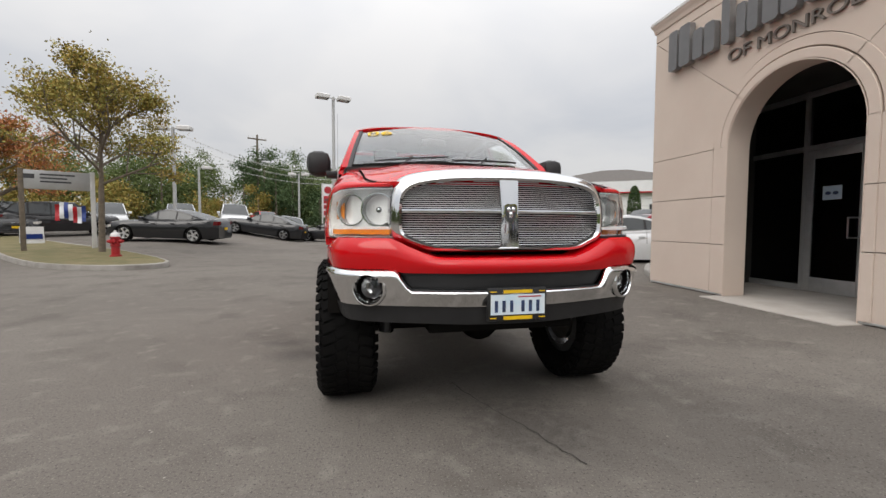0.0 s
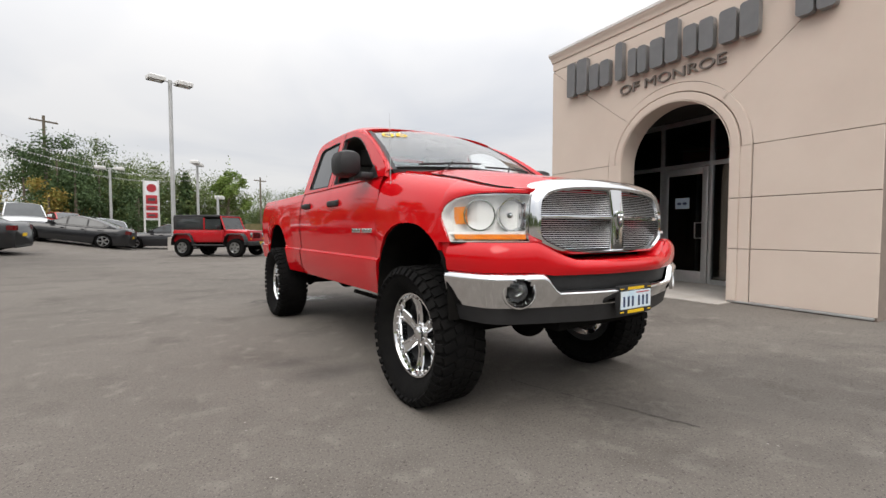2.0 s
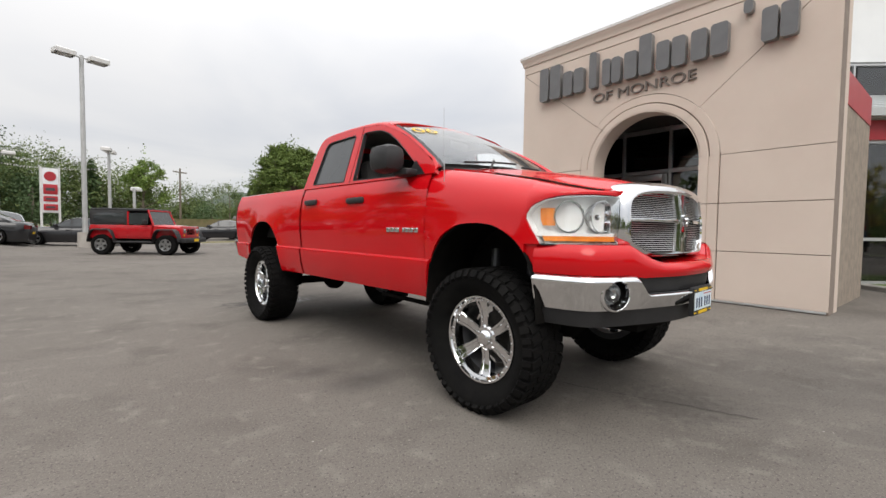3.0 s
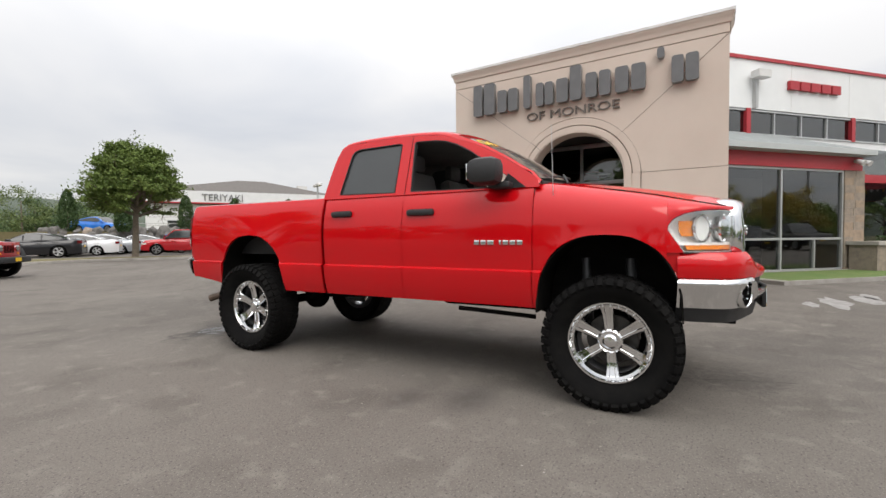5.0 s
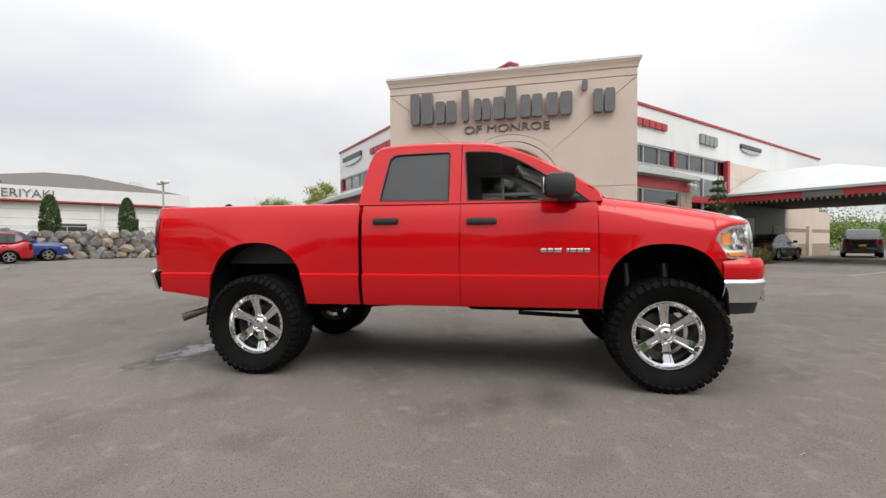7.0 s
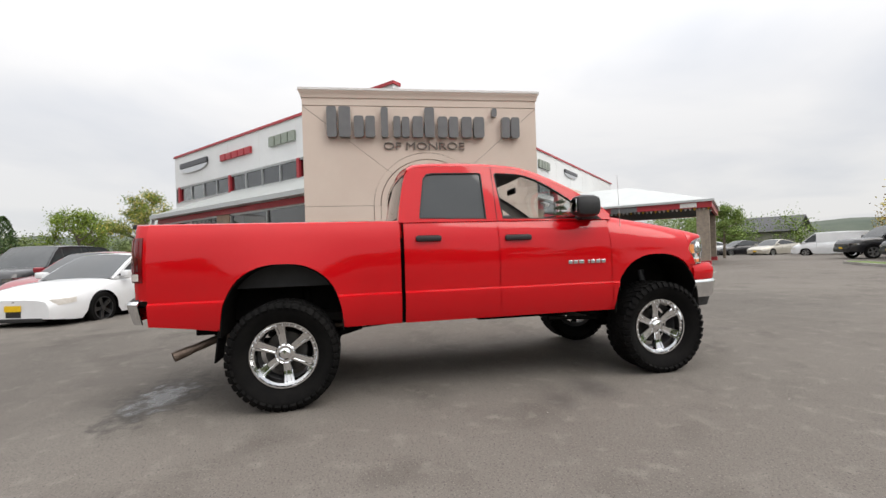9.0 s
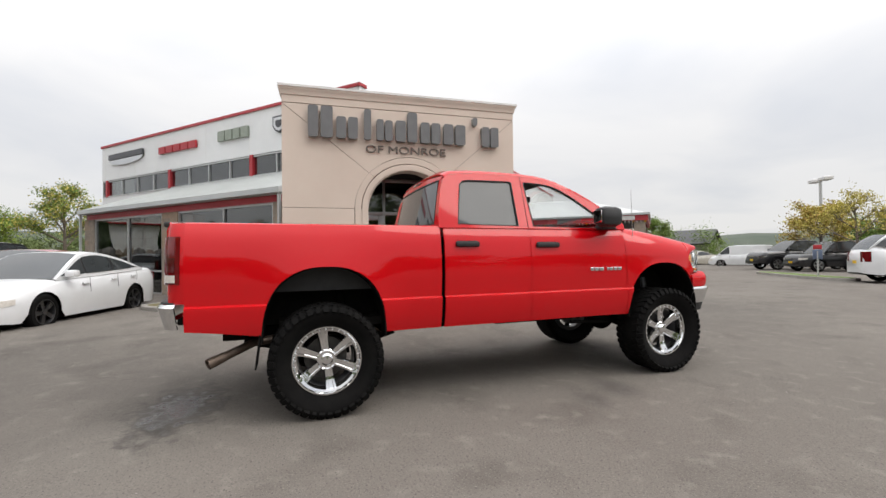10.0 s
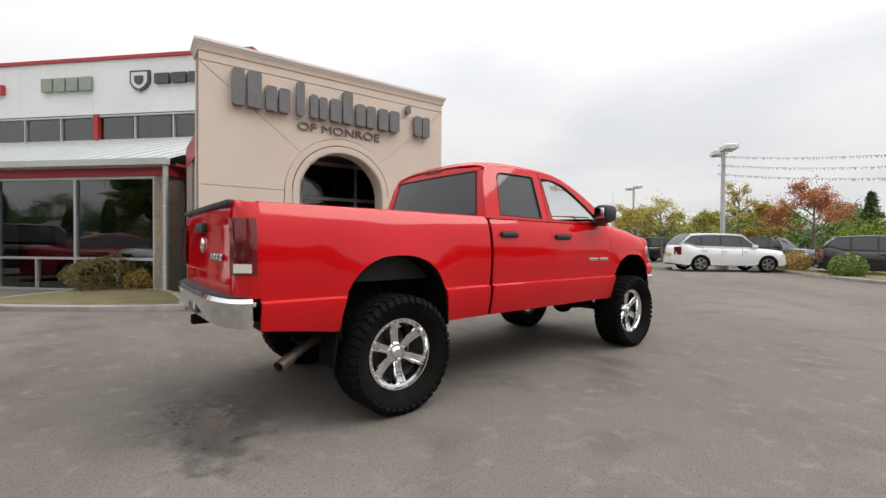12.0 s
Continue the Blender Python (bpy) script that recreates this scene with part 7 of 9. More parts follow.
def build_car(kind, paint, m, name, label, category, rim=None, group="", tail=True, plate=True):
    k = KINDS[kind]
    rim = rim or RIMGREY
    t = thing(name, m, label, category, group)
    L2, r = k["L"] / 2, k["r"]
    ra = r * 1.13

    def low(x):
        z = k["sill"] + 0.05 * max(0, abs(x) / L2 - 0.85) / 0.15
        for c in (k["xf"], k["xr"]):
            if abs(x - c) < ra:
                z = max(z, r * 0.98 + math.sqrt(ra * ra - (x - c) ** 2))
        return z

    xs = set(span(-L2, L2, 41))
    for c in (k["xf"], k["xr"]):
        xs |= {c + ra * 0.9999 * math.cos(a) for a in span(0, math.pi, 15)}
    rows = []
    for x in sorted(xs):
        lo, tp, h = low(x), spline(k["top"], x), car_half_width(k, x)
        zs = [0.0, 0.12, 0.28, 0.45, 0.6, 0.74, 0.86, 0.94]
        half = []
        base = k["sill"]
        for q in zs:
            z = max(lo, base + (tp - base) * q)
            zz = (z - base) / max(0.01, tp - base)
            y = h * (0.955 + 0.045 * math.sin(math.pi * min(1, zz * 0.95 + 0.08)) - 0.07 * max(0, zz - 0.72) / 0.28)
            half.append((x, -y, z))
        yl = -half[-1][1]
        half += [(x, -yl * 0.93, tp - 0.006), (x, -yl * 0.75, tp + 0.016), (x, -yl * 0.4, tp + 0.03), (x, 0, tp + 0.034)]
        rows.append(half + [(p[0], -p[1], p[2]) for p in half[-2::-1]])
    bm = gridm(rows)
    for end in (rows[0], rows[-1]):
        f = []
        for p in end:
            v = min(bm.verts, key=lambda q: (q.co - Vector(p)).length_squared)
            if v not in f:
                f.append(v)
        try:
            fc = bm.faces.new(f)
            bmesh.ops.triangulate(bm, faces=[fc])
        except ValueError:
            pass
    body = part("body", bm, paint, t, sm=38)
    part("underbody", boxm(-L2 + 0.25, L2 - 0.25, -k["W"] / 2 + 0.16, k["W"] / 2 - 0.16, k["sill"] - 0.03, 0.62), UNDER, t, sm=0)
    # glasshouse
    belt = lambda x: spline(k["top"], x) + 0.012
    yb = lambda x: car_half_width(k, x) - 0.10
    a, b, c, d, rf = k["a"], k["b"], k["c"], k["d"], k["roof"]
    yr = k["W"] / 2 - 0.27 if kind not in ("van",) else k["W"] / 2 - 0.17

    def roof_z(x):
        u = (x - (b + c) / 2) / ((b - c) / 2)
        return rf - 0.045 * u * u - (0.03 * max(0, -u) if kind in ("sedan", "muscle") else 0)
    side = [(a, belt(a))] + [(b + (a - b) * q, roof_z(b) + (belt(a) - roof_z(b)) * q**1.12) for q in (0.66, 0.33)] + [(x, roof_z(x)) for x in span(b, c, 7)] + [(c + (d - c) * q, roof_z(c) + (belt(d) - roof_z(c)) * q**1.25) for q in (0.35, 0.7)] + [(d, belt(d))]
    z_top = rf

    def ys(x, z):
        q = min(1, max(0, (z - belt(x)) / max(0.05, z_top - belt(x))))
        return yb(x) + (yr - yb(x)) * q
    shell_rows = []
    for x, z in side:
        n = [(x, -ys(x, z), z), (x, -ys(x, z) * 0.9, z + 0.018 * (z > belt(x) + 0.1)), (x, -ys(x, z) * 0.5, z + 0.035 * (z > belt(x) + 0.1)), (x, 0, z + 0.04 * (z > belt(x) + 0.1))]
        shell_rows.append(n + [(p[0], -p[1], p[2]) for p in n[-2::-1]])
    bm = gridm(shell_rows)
    for s in (1, -1):
        vs = [bm.verts.new((x, -s * ys(x, z), z)) for x, z in side] + [bm.verts.new((x, -s * yb(x), belt(x) - 0.03)) for x in span(d, a, 7)]
        bmesh.ops.triangulate(bm, faces=[bm.faces.new(vs)])
    part("cabin_shell", bm, paint, t, sm=30)
    part("windscreen", gridm([[(x + 0.012, u * (abs(r_[0][1]) - 0.05), z + 0.04 * (1 - u * u) * min(1, (z - belt(x)) * 4) + 0.014) for u in span(-1, 1, 9)] for (x, z), r_ in zip(side[:4], shell_rows[:4])], thick=0.004), CARGLASS, t)
    if not k.get("closed"):
        tailrows = list(zip(side[-4:], shell_rows[-4:]))
        part("rear_window", gridm([[(x - 0.012, u * (abs(r_[0][1]) - 0.06), z + 0.04 * (1 - u * u) * min(1, max(0, z - belt(x)) * 4) + 0.014) for u in span(-1, 1, 9)] for (x, z), r_ in tailrows], thick=0.004), CARGLASS, t)
    # side windows between the pillars
    tops = sorted(side)
    zside = lambda x: lerp(tops, x)
    if not k.get("closed"):
        for s in (1, -1):
            xa, xb = a - 0.16, d + 0.20
            rows = []
            for x in span(xb, xa, 21):
                zt, zb = zside(x) - 0.06, belt(x) + 0.05
                zt = max(zt, zb + 0.004)
                rows.append([(x, -s * (ys(x, z) + 0.002), z) for z in (zb, (zb + zt) / 2, zt)])
            part("pillar_trim", gridm(rows, thick=0.003), BLACKPL, t)
    edges = [a - 0.10] + [p for p in k["pillars"]] + ([d + 0.14] if not k.get("closed") else [])
    for x0, x1 in zip(edges, edges[1:]):
        for s in (1, -1):
            xa, xb = x0 - 0.035, x1 + 0.035
            n = 9
            rows = []
            for x in span(xb, xa, n):
                zt, zb = zside(x) - 0.055, belt(x) + 0.045
                zt = max(zt, zb + 0.004)
                rows.append([(x, -s * (ys(x, z) + 0.006), z) for z in (zb, (zb + zt) / 2, zt)])
            part("side_window", gridm(rows, thick=0.004), CARGLASS, t)
    # wheels
    for x in (k["xf"], k["xr"]):
        for s in (1, -1):
            q = Matrix.Translation((x, -s * (k["W"] / 2 - 0.125), r)) @ pose(0, 0, 0, rz=-90 * s)
            bm = BM()
            add_lathe(bm, [(r * 0.68, -0.1), (r * 0.75, -0.112), (r * 0.93, -0.105), (r, -0.075), (r, 0.075), (r * 0.93, 0.105), (r * 0.75, 0.112), (r * 0.68, 0.1)], 26)
            w = part("tyre", bm, RUBBER, t)
            w.matrix_local = q
            bm = BM()
            add_lathe(bm, [(r * 0.69, 0.08), (r * 0.70, 0.106), (r * 0.65, 0.108), (r * 0.62, 0.07), (r * 0.6, -0.08)], 26)
            for i in range(5):
                A = Matrix.Rotation(2 * math.pi * i / 5 + 0.4, 4, "X")
                for sp in (-0.12, 0.12):
                    rowsp = [[A @ Vector((xx, sp * rr * 0.9 + e, rr)) for xx, e in ((0.05, -wd), (0.085 + ex, -wd), (0.085 + ex, wd), (0.05, wd))] for rr, wd, ex in ((r * 0.10, r * 0.075, 0.0), (r * 0.64, r * 0.055, 0.012))]
                    add_grid(bm, rowsp, True)
            add_lathe(bm, [(r * 0.16, 0.06), (r * 0.15, 0.095), (0.0005, 0.10)], 16)
            part("rim", bm, rim, w)
            part("brake_disc", add_lathe(BM(), [(0.0005, 0.02), (r * 0.5, 0.02), (r * 0.5, 0.0), (0.0005, 0.0)], 20), UNDER, w)
    # lamps, grille, bumpers
    h = car_half_width(k, L2)
    hz = spline(k["top"], L2 * 0.955)
    for s in (1, -1):
        rows = [[(x, -s * (car_half_width(k, x) + 0.008) * yf, z) for z in span(hz - 0.17 + dz, hz - 0.045 + dz * 0.4, 4)] for x, yf, dz in ((L2 * 0.985, 0.80, 0.0), (L2 * 0.975, 0.93, 0.01), (L2 * 0.955, 0.99, 0.02), (L2 * 0.91, 1.0, 0.035), (L2 * 0.86, 1.0, 0.06))]
        part("headlight", gridm(rows, thick=0.012), CLEARLENS if paint is not P_BLACK else REFLECT, t, "clear headlight")
        tz = spline(k["top"], -L2 * 0.95)
        rows = [[(x, -s * (car_half_width(k, x) + 0.007) * yf, z) for z in span(tz - (0.42 if kind in ("suv", "van", "pickup") else 0.22), tz - 0.05, 4)] for x, yf in ((-L2 * 1.004, 0.70), (-L2 * 1.002, 0.90), (-L2 * 0.985, 0.99), (-L2 * 0.93, 1.0))]
        part("tail_light", gridm(rows, thick=0.012), REDLENS, t, "red tail light")
        mz = belt(a - 0.15) + 0.02
        part("door_mirror", boxm(a - 0.32, a - 0.14, -s * (k["W"] / 2 - 0.06), -s * (k["W"] / 2 + 0.13), mz, mz + 0.14, bevel=0.035), paint if paint is not P_RED else BLACKPL, t)
        hx = [p for p in k["pillars"]][:3]
        for x in hx:
            xx = x + 0.06
            part("door_seam", gridm([[(x + dx, -s * (car_half_width(k, x) * 1.001 + 0.001 - 0.055 * abs(q - 0.5)), low(x) + 0.06 + (belt(x) - low(x) - 0.1) * q) for dx in (-0.006, 0.006)] for q in span(0, 1, 6)], thick=0.002), UNDER, t)
            part("door_handle", boxm(xx, xx + 0.17, -s * (car_half_width(k, x) - 0.03), -s * (car_half_width(k, x) + 0.012), belt(x) - 0.17, belt(x) - 0.135, bevel=0.008), paint, t)
    gz0, gz1 = hz - 0.19, hz - 0.07
    rows = [[(L2 * 0.992 + 0.012 - 0.03 * u * u, u * h * 0.62, z) for z in (gz0, gz1)] for u in span(-1, 1, 9)]
    g = part("grille", gridm(rows, thick=0.012), SIGNDARK, t, "dark grille")
    part("grille_strip", gridm([[(L2 * 0.992 + 0.02 - 0.03 * u * u, u * h * 0.62, z) for z in (gz1 - 0.015, gz1)] for u in span(-1, 1, 9)], thick=0.006), CHROME, g)
    part("lower_intake", gridm([[(L2 + 0.006 - 0.05 * u * u, u * h * 0.66, z) for z in (k["sill"] + 0.09, k["sill"] + 0.22)] for u in span(-1, 1, 9)], thick=0.008), BLACKPL, t)
    for x0, sx in ((L2, 1), (-L2, -1)):
        part("bumper_lip", boxm(x0 - 0.10 * sx, x0 + 0.012 * sx, -h * 0.82, h * 0.82, k["sill"] + 0.0, k["sill"] + 0.07, bevel=0.01), BLACKPL, t)
    if plate:
        part("plate_card", boxm(L2 + 0.010, L2 + 0.016, -0.16, 0.16, k["sill"] + 0.20, k["sill"] + 0.31), YELLOW, t, "yellow dealer plate card")
        part("plate_card", boxm(-L2 - 0.016, -L2 - 0.010, -0.16, 0.16, k["sill"] + 0.40, k["sill"] + 0.52), YELLOW, t, "yellow dealer plate card")
    part("interior", boxm(d + 0.35 if kind not in ("sedan", "muscle") else d + 0.7, a - 0.55, -yb(0) + 0.12, yb(0) - 0.12, 0.6, belt(0) + 0.05), DASH, t, sm=0)
    return t


def car_at(kind, paint, x, y, yaw, name, label, category="car", dz=0.0, **kw):
    # stand square on the sloping lot
    gx = (ground_z(x + 1.4, y) - ground_z(x - 1.4, y)) / 2.8
    gy = (ground_z(x, y + 1.4) - ground_z(x, y - 1.4)) / 2.8
    n = Vector((-gx, -gy, 1)).normalized()
    tip = Vector((0, 0, 1)).rotation_difference(n).to_matrix().to_4x4()
    m = Matrix.Translation((x, y, ground_z(x, y) + dz)) @ tip @ Matrix.Rotation(math.radians(yaw), 4, "Z")
    return build_car(kind, paint, m, name, label, category, **kw)


def build_offroader(m):
    """Short red off-roader with a black hard top and black flares."""
    t = thing("off_roader", m, "red two-door off-roader with a black hard top", "car")
    W = 0.78
    bm = boxm(-1.70, 0.62, -W, W, 0.62, 1.14, bevel=0.03)
    part("tub", bm, P_RED, t)
    rows = []
    for x in span(0.58, 1.62, 9):
        w = 0.70 - 0.10 * (x - 0.58)
        tp = 1.15 - 0.05 * (x - 0.58) ** 2
        rows.append([(x, -w, 0.66), (x, -w, tp - 0.05), (x, -w + 0.06, tp), (x, 0, tp + 0.03), (x, w - 0.06, tp), (x, w, tp - 0.05), (x, w, 0.66)])
    part("bonnet", gridm(rows, thick=0.02), P_RED, t)
    part("grille_panel", boxm(1.58, 1.68, -0.60, 0.60, 0.62, 1.12, bevel=0.03), P_RED, t)
    for i in range(7):
        part("grille_slot", boxm(1.675, 1.686, -0.27 + i * 0.077, -0.22 + i * 0.077, 0.78, 1.02, bevel=0.01), UNDER, t)
    for s in (1, -1):
        part("headlight", add_lathe(BM(), [(0.095, 0.0), (0.095, 0.03), (0.08, 0.04), (0.0005, 0.045)], 20, Matrix.Translation((1.67, s * 0.43, 0.93))), REFLECT, t, "round headlight")
        part("indicator", add_lathe(BM(), [(0.04, 0.0), (0.04, 0.02), (0.0005, 0.025)], 12, Matrix.Translation((1.675, s * 0.46, 0.76))), AMBER, t)
        for c, w in ((1.20, 0.50), (-1.22, 0.50)):
            rows = []
            for a in span(0.0, math.pi, 11):
                x, z = c + w * math.cos(a) * 0.98, 0.56 + 0.44 * min(1, math.sin(a) * 1.35)
                rows.append([(x, s * 0.66, z), (x, s * 0.92, z - 0.01), (x, s * 0.93, z - 0.05), (x, s * 0.66, z - 0.04)])
            part("fender_flare", gridm(rows, closed=True), BLACKPL, t, "black fender flare")
        part("door", boxm(-0.30, 0.60, s * 0.775, s * 0.80, 0.68, 1.13, bevel=0.015), P_RED, t)
        part("door_window", boxm(-0.26, 0.48, s * 0.72, s * 0.735, 1.17, 1.60), CARGLASS, t)
        part("window_frame", boxm(-0.31, -0.25, s * 0.71, s * 0.74, 1.13, 1.66), P_RED, t)
        part("windscreen_post", add_cyl(BM(), (0.66, s * 0.70, 1.12), (0.44, s * 0.66, 1.70), 0.035, seg=8), P_RED, t)
        part("door_mirror", boxm(0.40, 0.50, s * 0.80, s * 1.0, 1.18, 1.34, bevel=0.03), BLACKPL, t)
        part("tail_light", boxm(-1.72, -1.68, s * 0.66, s * 0.78, 0.85, 1.05, bevel=0.01), REDLENS, t)
        part("side_step", add_cyl(BM(), (-0.75, s * 0.86, 0.50), (0.75, s * 0.86, 0.50), 0.035, seg=8), BLACKPL, t)
    part("windscreen", gridm([[(0.665 - 0.225 * v, u * (0.69 - 0.04 * v), 1.13 + 0.56 * v) for u in span(-1, 1, 5)] for v in span(0, 1, 3)], thick=0.006), CARGLASS, t)
    part("windscreen_header", boxm(0.38, 0.47, -0.68, 0.68, 1.67, 1.73, bevel=0.015), P_RED, t)
    part("hard_top", boxm(-1.72, 0.42, -0.73, 0.73, 1.67, 1.78, bevel=0.04), BLACKPL, t, "black hard top")
    part("hard_top_rear", boxm(-1.74, -0.31, -0.735, 0.735, 1.15, 1.70, bevel=0.03), BLACKPL, t)
    for s in (1, -1):
        part("quarter_window", boxm(-1.58, -0.42, s * 0.735, s * 0.742, 1.24, 1.60, bevel=0.002), CARGLASS, t)
    part("front_bumper", boxm(1.66, 1.90, -0.75, 0.75, 0.48, 0.66, bevel=0.03), BLACKPL, t, "black front bumper")
    part("plate_card", boxm(1.90, 1.91, -0.15, 0.15, 0.52, 0.63), YELLOW, t, "yellow dealer plate card")
    part("rear_bumper", boxm(-1.90, -1.70, -0.72, 0.72, 0.48, 0.62, bevel=0.03), BLACKPL, t)
    part("chassis", boxm(-1.6, 1.6, -0.45, 0.45, 0.40, 0.64), UNDER, t, sm=0)
    r = 0.39
    for x in (1.20, -1.22):
        for s in (1, -1):
            q = Matrix.Translation((x, -s * 0.77, r)) @ pose(0, 0, 0, rz=-90 * s)
            bm = BM()
            add_lathe(bm, [(0.22, -0.11), (0.26, -0.125), (0.36, -0.12), (r, -0.09), (r, 0.09), (0.36, 0.12), (0.26, 0.125), (0.22, 0.11)], 26)
            w = part("tyre", bm, RUBBER, t)
            w.matrix_local = q
            bm = BM()
            add_lathe(bm, [(0.225, 0.09), (0.225, 0.118), (0.20, 0.115), (0.185, 0.06)], 24)
            for i in range(5):
                A = Matrix.Rotation(2 * math.pi * i / 5, 4, "X")
                add_grid(bm, [[A @ Vector((xx, e, rr)) for xx, e in ((0.05, -wd), (0.1, -wd), (0.1, wd), (0.05, wd))] for rr, wd in ((0.03, 0.05), (0.205, 0.045))], True)
            part("rim", bm, RIMGREY, w)
            part("brake_disc", add_lathe(BM(), [(0.0005, 0.02), (0.17, 0.02), (0.17, 0.0), (0.0005, 0.0)], 20), UNDER, w)
    return t


def park_cars():
    def by_axles(kind, front, rear, paint, name, label, category="car", **kw):
        """Place a car by the ground points of its near-side wheels; side +1 if that is its right side."""
        side = kw.pop("side", 1)
        f, r = Vector(front), Vector(rear)
        d = (f - r).normalized()
        yaw = math.degrees(math.atan2(d.y, d.x))
        left = Vector((-d.y, d.x)) * side
        k = KINDS[kind]
        mid = (f + r) / 2 + left * (k["W"] / 2 - 0.1)
        o = mid - d * (k["xf"] + k["xr"]) / 2
        return car_at(kind, paint, o.x, o.y, yaw, name, label, category, **kw)

    g = "cars in the north lot"
    by_axles("muscle", (-10.5, 22.36), (-7.47, 22.0), P_GREY, "sedan", "dark grey muscle sedan with silver wheels", group=g, side=-1, rim=RIMBRIGHT)
    by_axles("muscle", (-8.0, 29.7), (-4.97, 29.3), P_GREY, "sedan", "dark grey sedan parked behind its neighbour", group=g, side=-1)
    car_at("muscle", P_BLACK, -2.2, 32.3, 176, "sedan", "black sedan parked near the lamp post", group=g)
    build_offroader(pose(0.2, 22.5, ground_z(0.2, 22.5), rz=-38))
    car_at("suv", P_WHITE, -15.2, 30.0, -62, "suv", "white sport utility car facing the lot", group=g)
    car_at("suv", P_SILVER, -12.0, 32.0, -66, "suv", "silver sport utility car in the back row", group=g)
    car_at("suv", P_WHITE, -9.0, 33.0, -70, "suv", "white sport utility car in the back row", group=g)
    car_at("sedan", P_SILVER, -5.4, 33.5, -75, "sedan", "silver sedan in the back row", group=g)
    car_at("suv", P_GREY, -17.6, 26.0, -50, "suv", "dark grey sport utility car in the back row", group=g)
    car_at("suv", P_BLACK, -20.0, 24.5, -50, "suv", "black sport utility car in the back row", group=g)
    car_at("suv", P_BLACK, -15.5, 26.5, 35, "suv", "black car behind a striped banner", group=g)
    car_at("sedan", P_RED, -9.2, 43.0, -60, "sedan", "red car far back in the lot", group=g)
    g = "cars by the rock wall"
    by_axles("muscle", (4.46, 38.0), (7.1, 36.5), P_BLACK, "sedan", "black sedan parked by the kerb", group=g, side=-1, rim=RIMBRIGHT)
    by_axles("sedan", (7.13, 39.27), (9.5, 37.9), P_WHITE, "sedan", "white sedan parked by the kerb", group=g, side=-1, rim=RIMBRIGHT)
    by_axles("sedan", (9.13, 40.87), (11.5, 39.5), P_SILVER, "sedan", "pale silver sedan parked beside a white one", group=g, side=-1, rim=RIMBRIGHT)
    car_at("sedan", P_SILVER, 13.6, 42.0, 152, "sedan", "silver sedan in the second row", group=g)
    car_at("suv", P_RED, 13.7, 35.4, 153, "suv", "red older sport utility car with grey cladding", group=g)
    car_at("pickup", P_BLUE, 16.9, 38.0, -28, "pickup", "dark blue pickup by the rock wall", "pickup truck", group=g)
    g = "cars beside the showroom"
    by_axles("sedan", (6.2, 12.15), (8.92, 11.68), P_WHITE, "sedan", "white sedan with dark wheels beside the showroom", rim=RIMDARK, group=g, side=-1, dz=-0.1)
    car_at("sedan", P_MAROON, 10.1, 14.4, 176, "sedan", "maroon sedan between two cars", group=g)
    car_at("suv", P_BLACK, 12.4, 17.4, 178, "suv", "black sport utility car in the row", group=g)
    car_at("sedan", P_SILVER, 16.0, 20.6, 180, "sedan", "silver sedan at the end of the row", group=g)
    by_axles("sedan", (25.9, -9.5), (23.9, -7.65), P_BLACK, "coupe", "black coupe with red tail lights by the canopy", group=g, side=1)
    car_at("suv", P_BLACK, 30.3, -15.2, -28, "suv", "black sport utility car beside the canopy")
    g = "cars in the south lot"
    by_axles("suv", (4.75, -14.65), (6.65, -12.45), P_WHITE, "suv", "white sport utility car standing across the lot", group=g, side=1)
    by_axles("suv", (14.6, -20.5), (13.5, -23.2), P_GREY, "suv", "grey sport utility car facing the lot", group=g, side=-1)
    by_axles("pickup", (17.7, -21.6), (16.4, -24.9), P_BLACK, "pickup", "black pickup in the south row", "pickup truck", group=g, side=-1)
    by_axles("suv", (-0.45, -17.3), (2.35, -16.35), P_BLACK, "suv", "black sport utility car behind the bushes", group=g, side=1)
    car_at("suv", P_GREY, 7.6, -24.0, 168, "suv", "dark sport utility car in the south row", group=g)
    car_at("suv", P_SILVER, -3.0, -19.0, 172, "suv", "silver sport utility car in the south row", group=g)
    by_axles("van", (26.3, -26.7), (24.0, -28.4), P_WHITE, "van", "white panel van across the road", "van", group=g, side=-1, dz=-0.1)
    car_at("sedan", P_BEIGE, 31.0, -28.6, 100, "sedan", "beige sedan across the road", group=g, dz=-0.1)
    car_at("sedan", P_BLACK, 33.6, -27.6, 80, "sedan", "black sedan across the road", group=g, dz=-0.1)
    car_at("sedan", P_WHITE, 36.6, -26.6, 80, "sedan", "white sedan across the road", group=g, dz=-0.1)


park_cars()

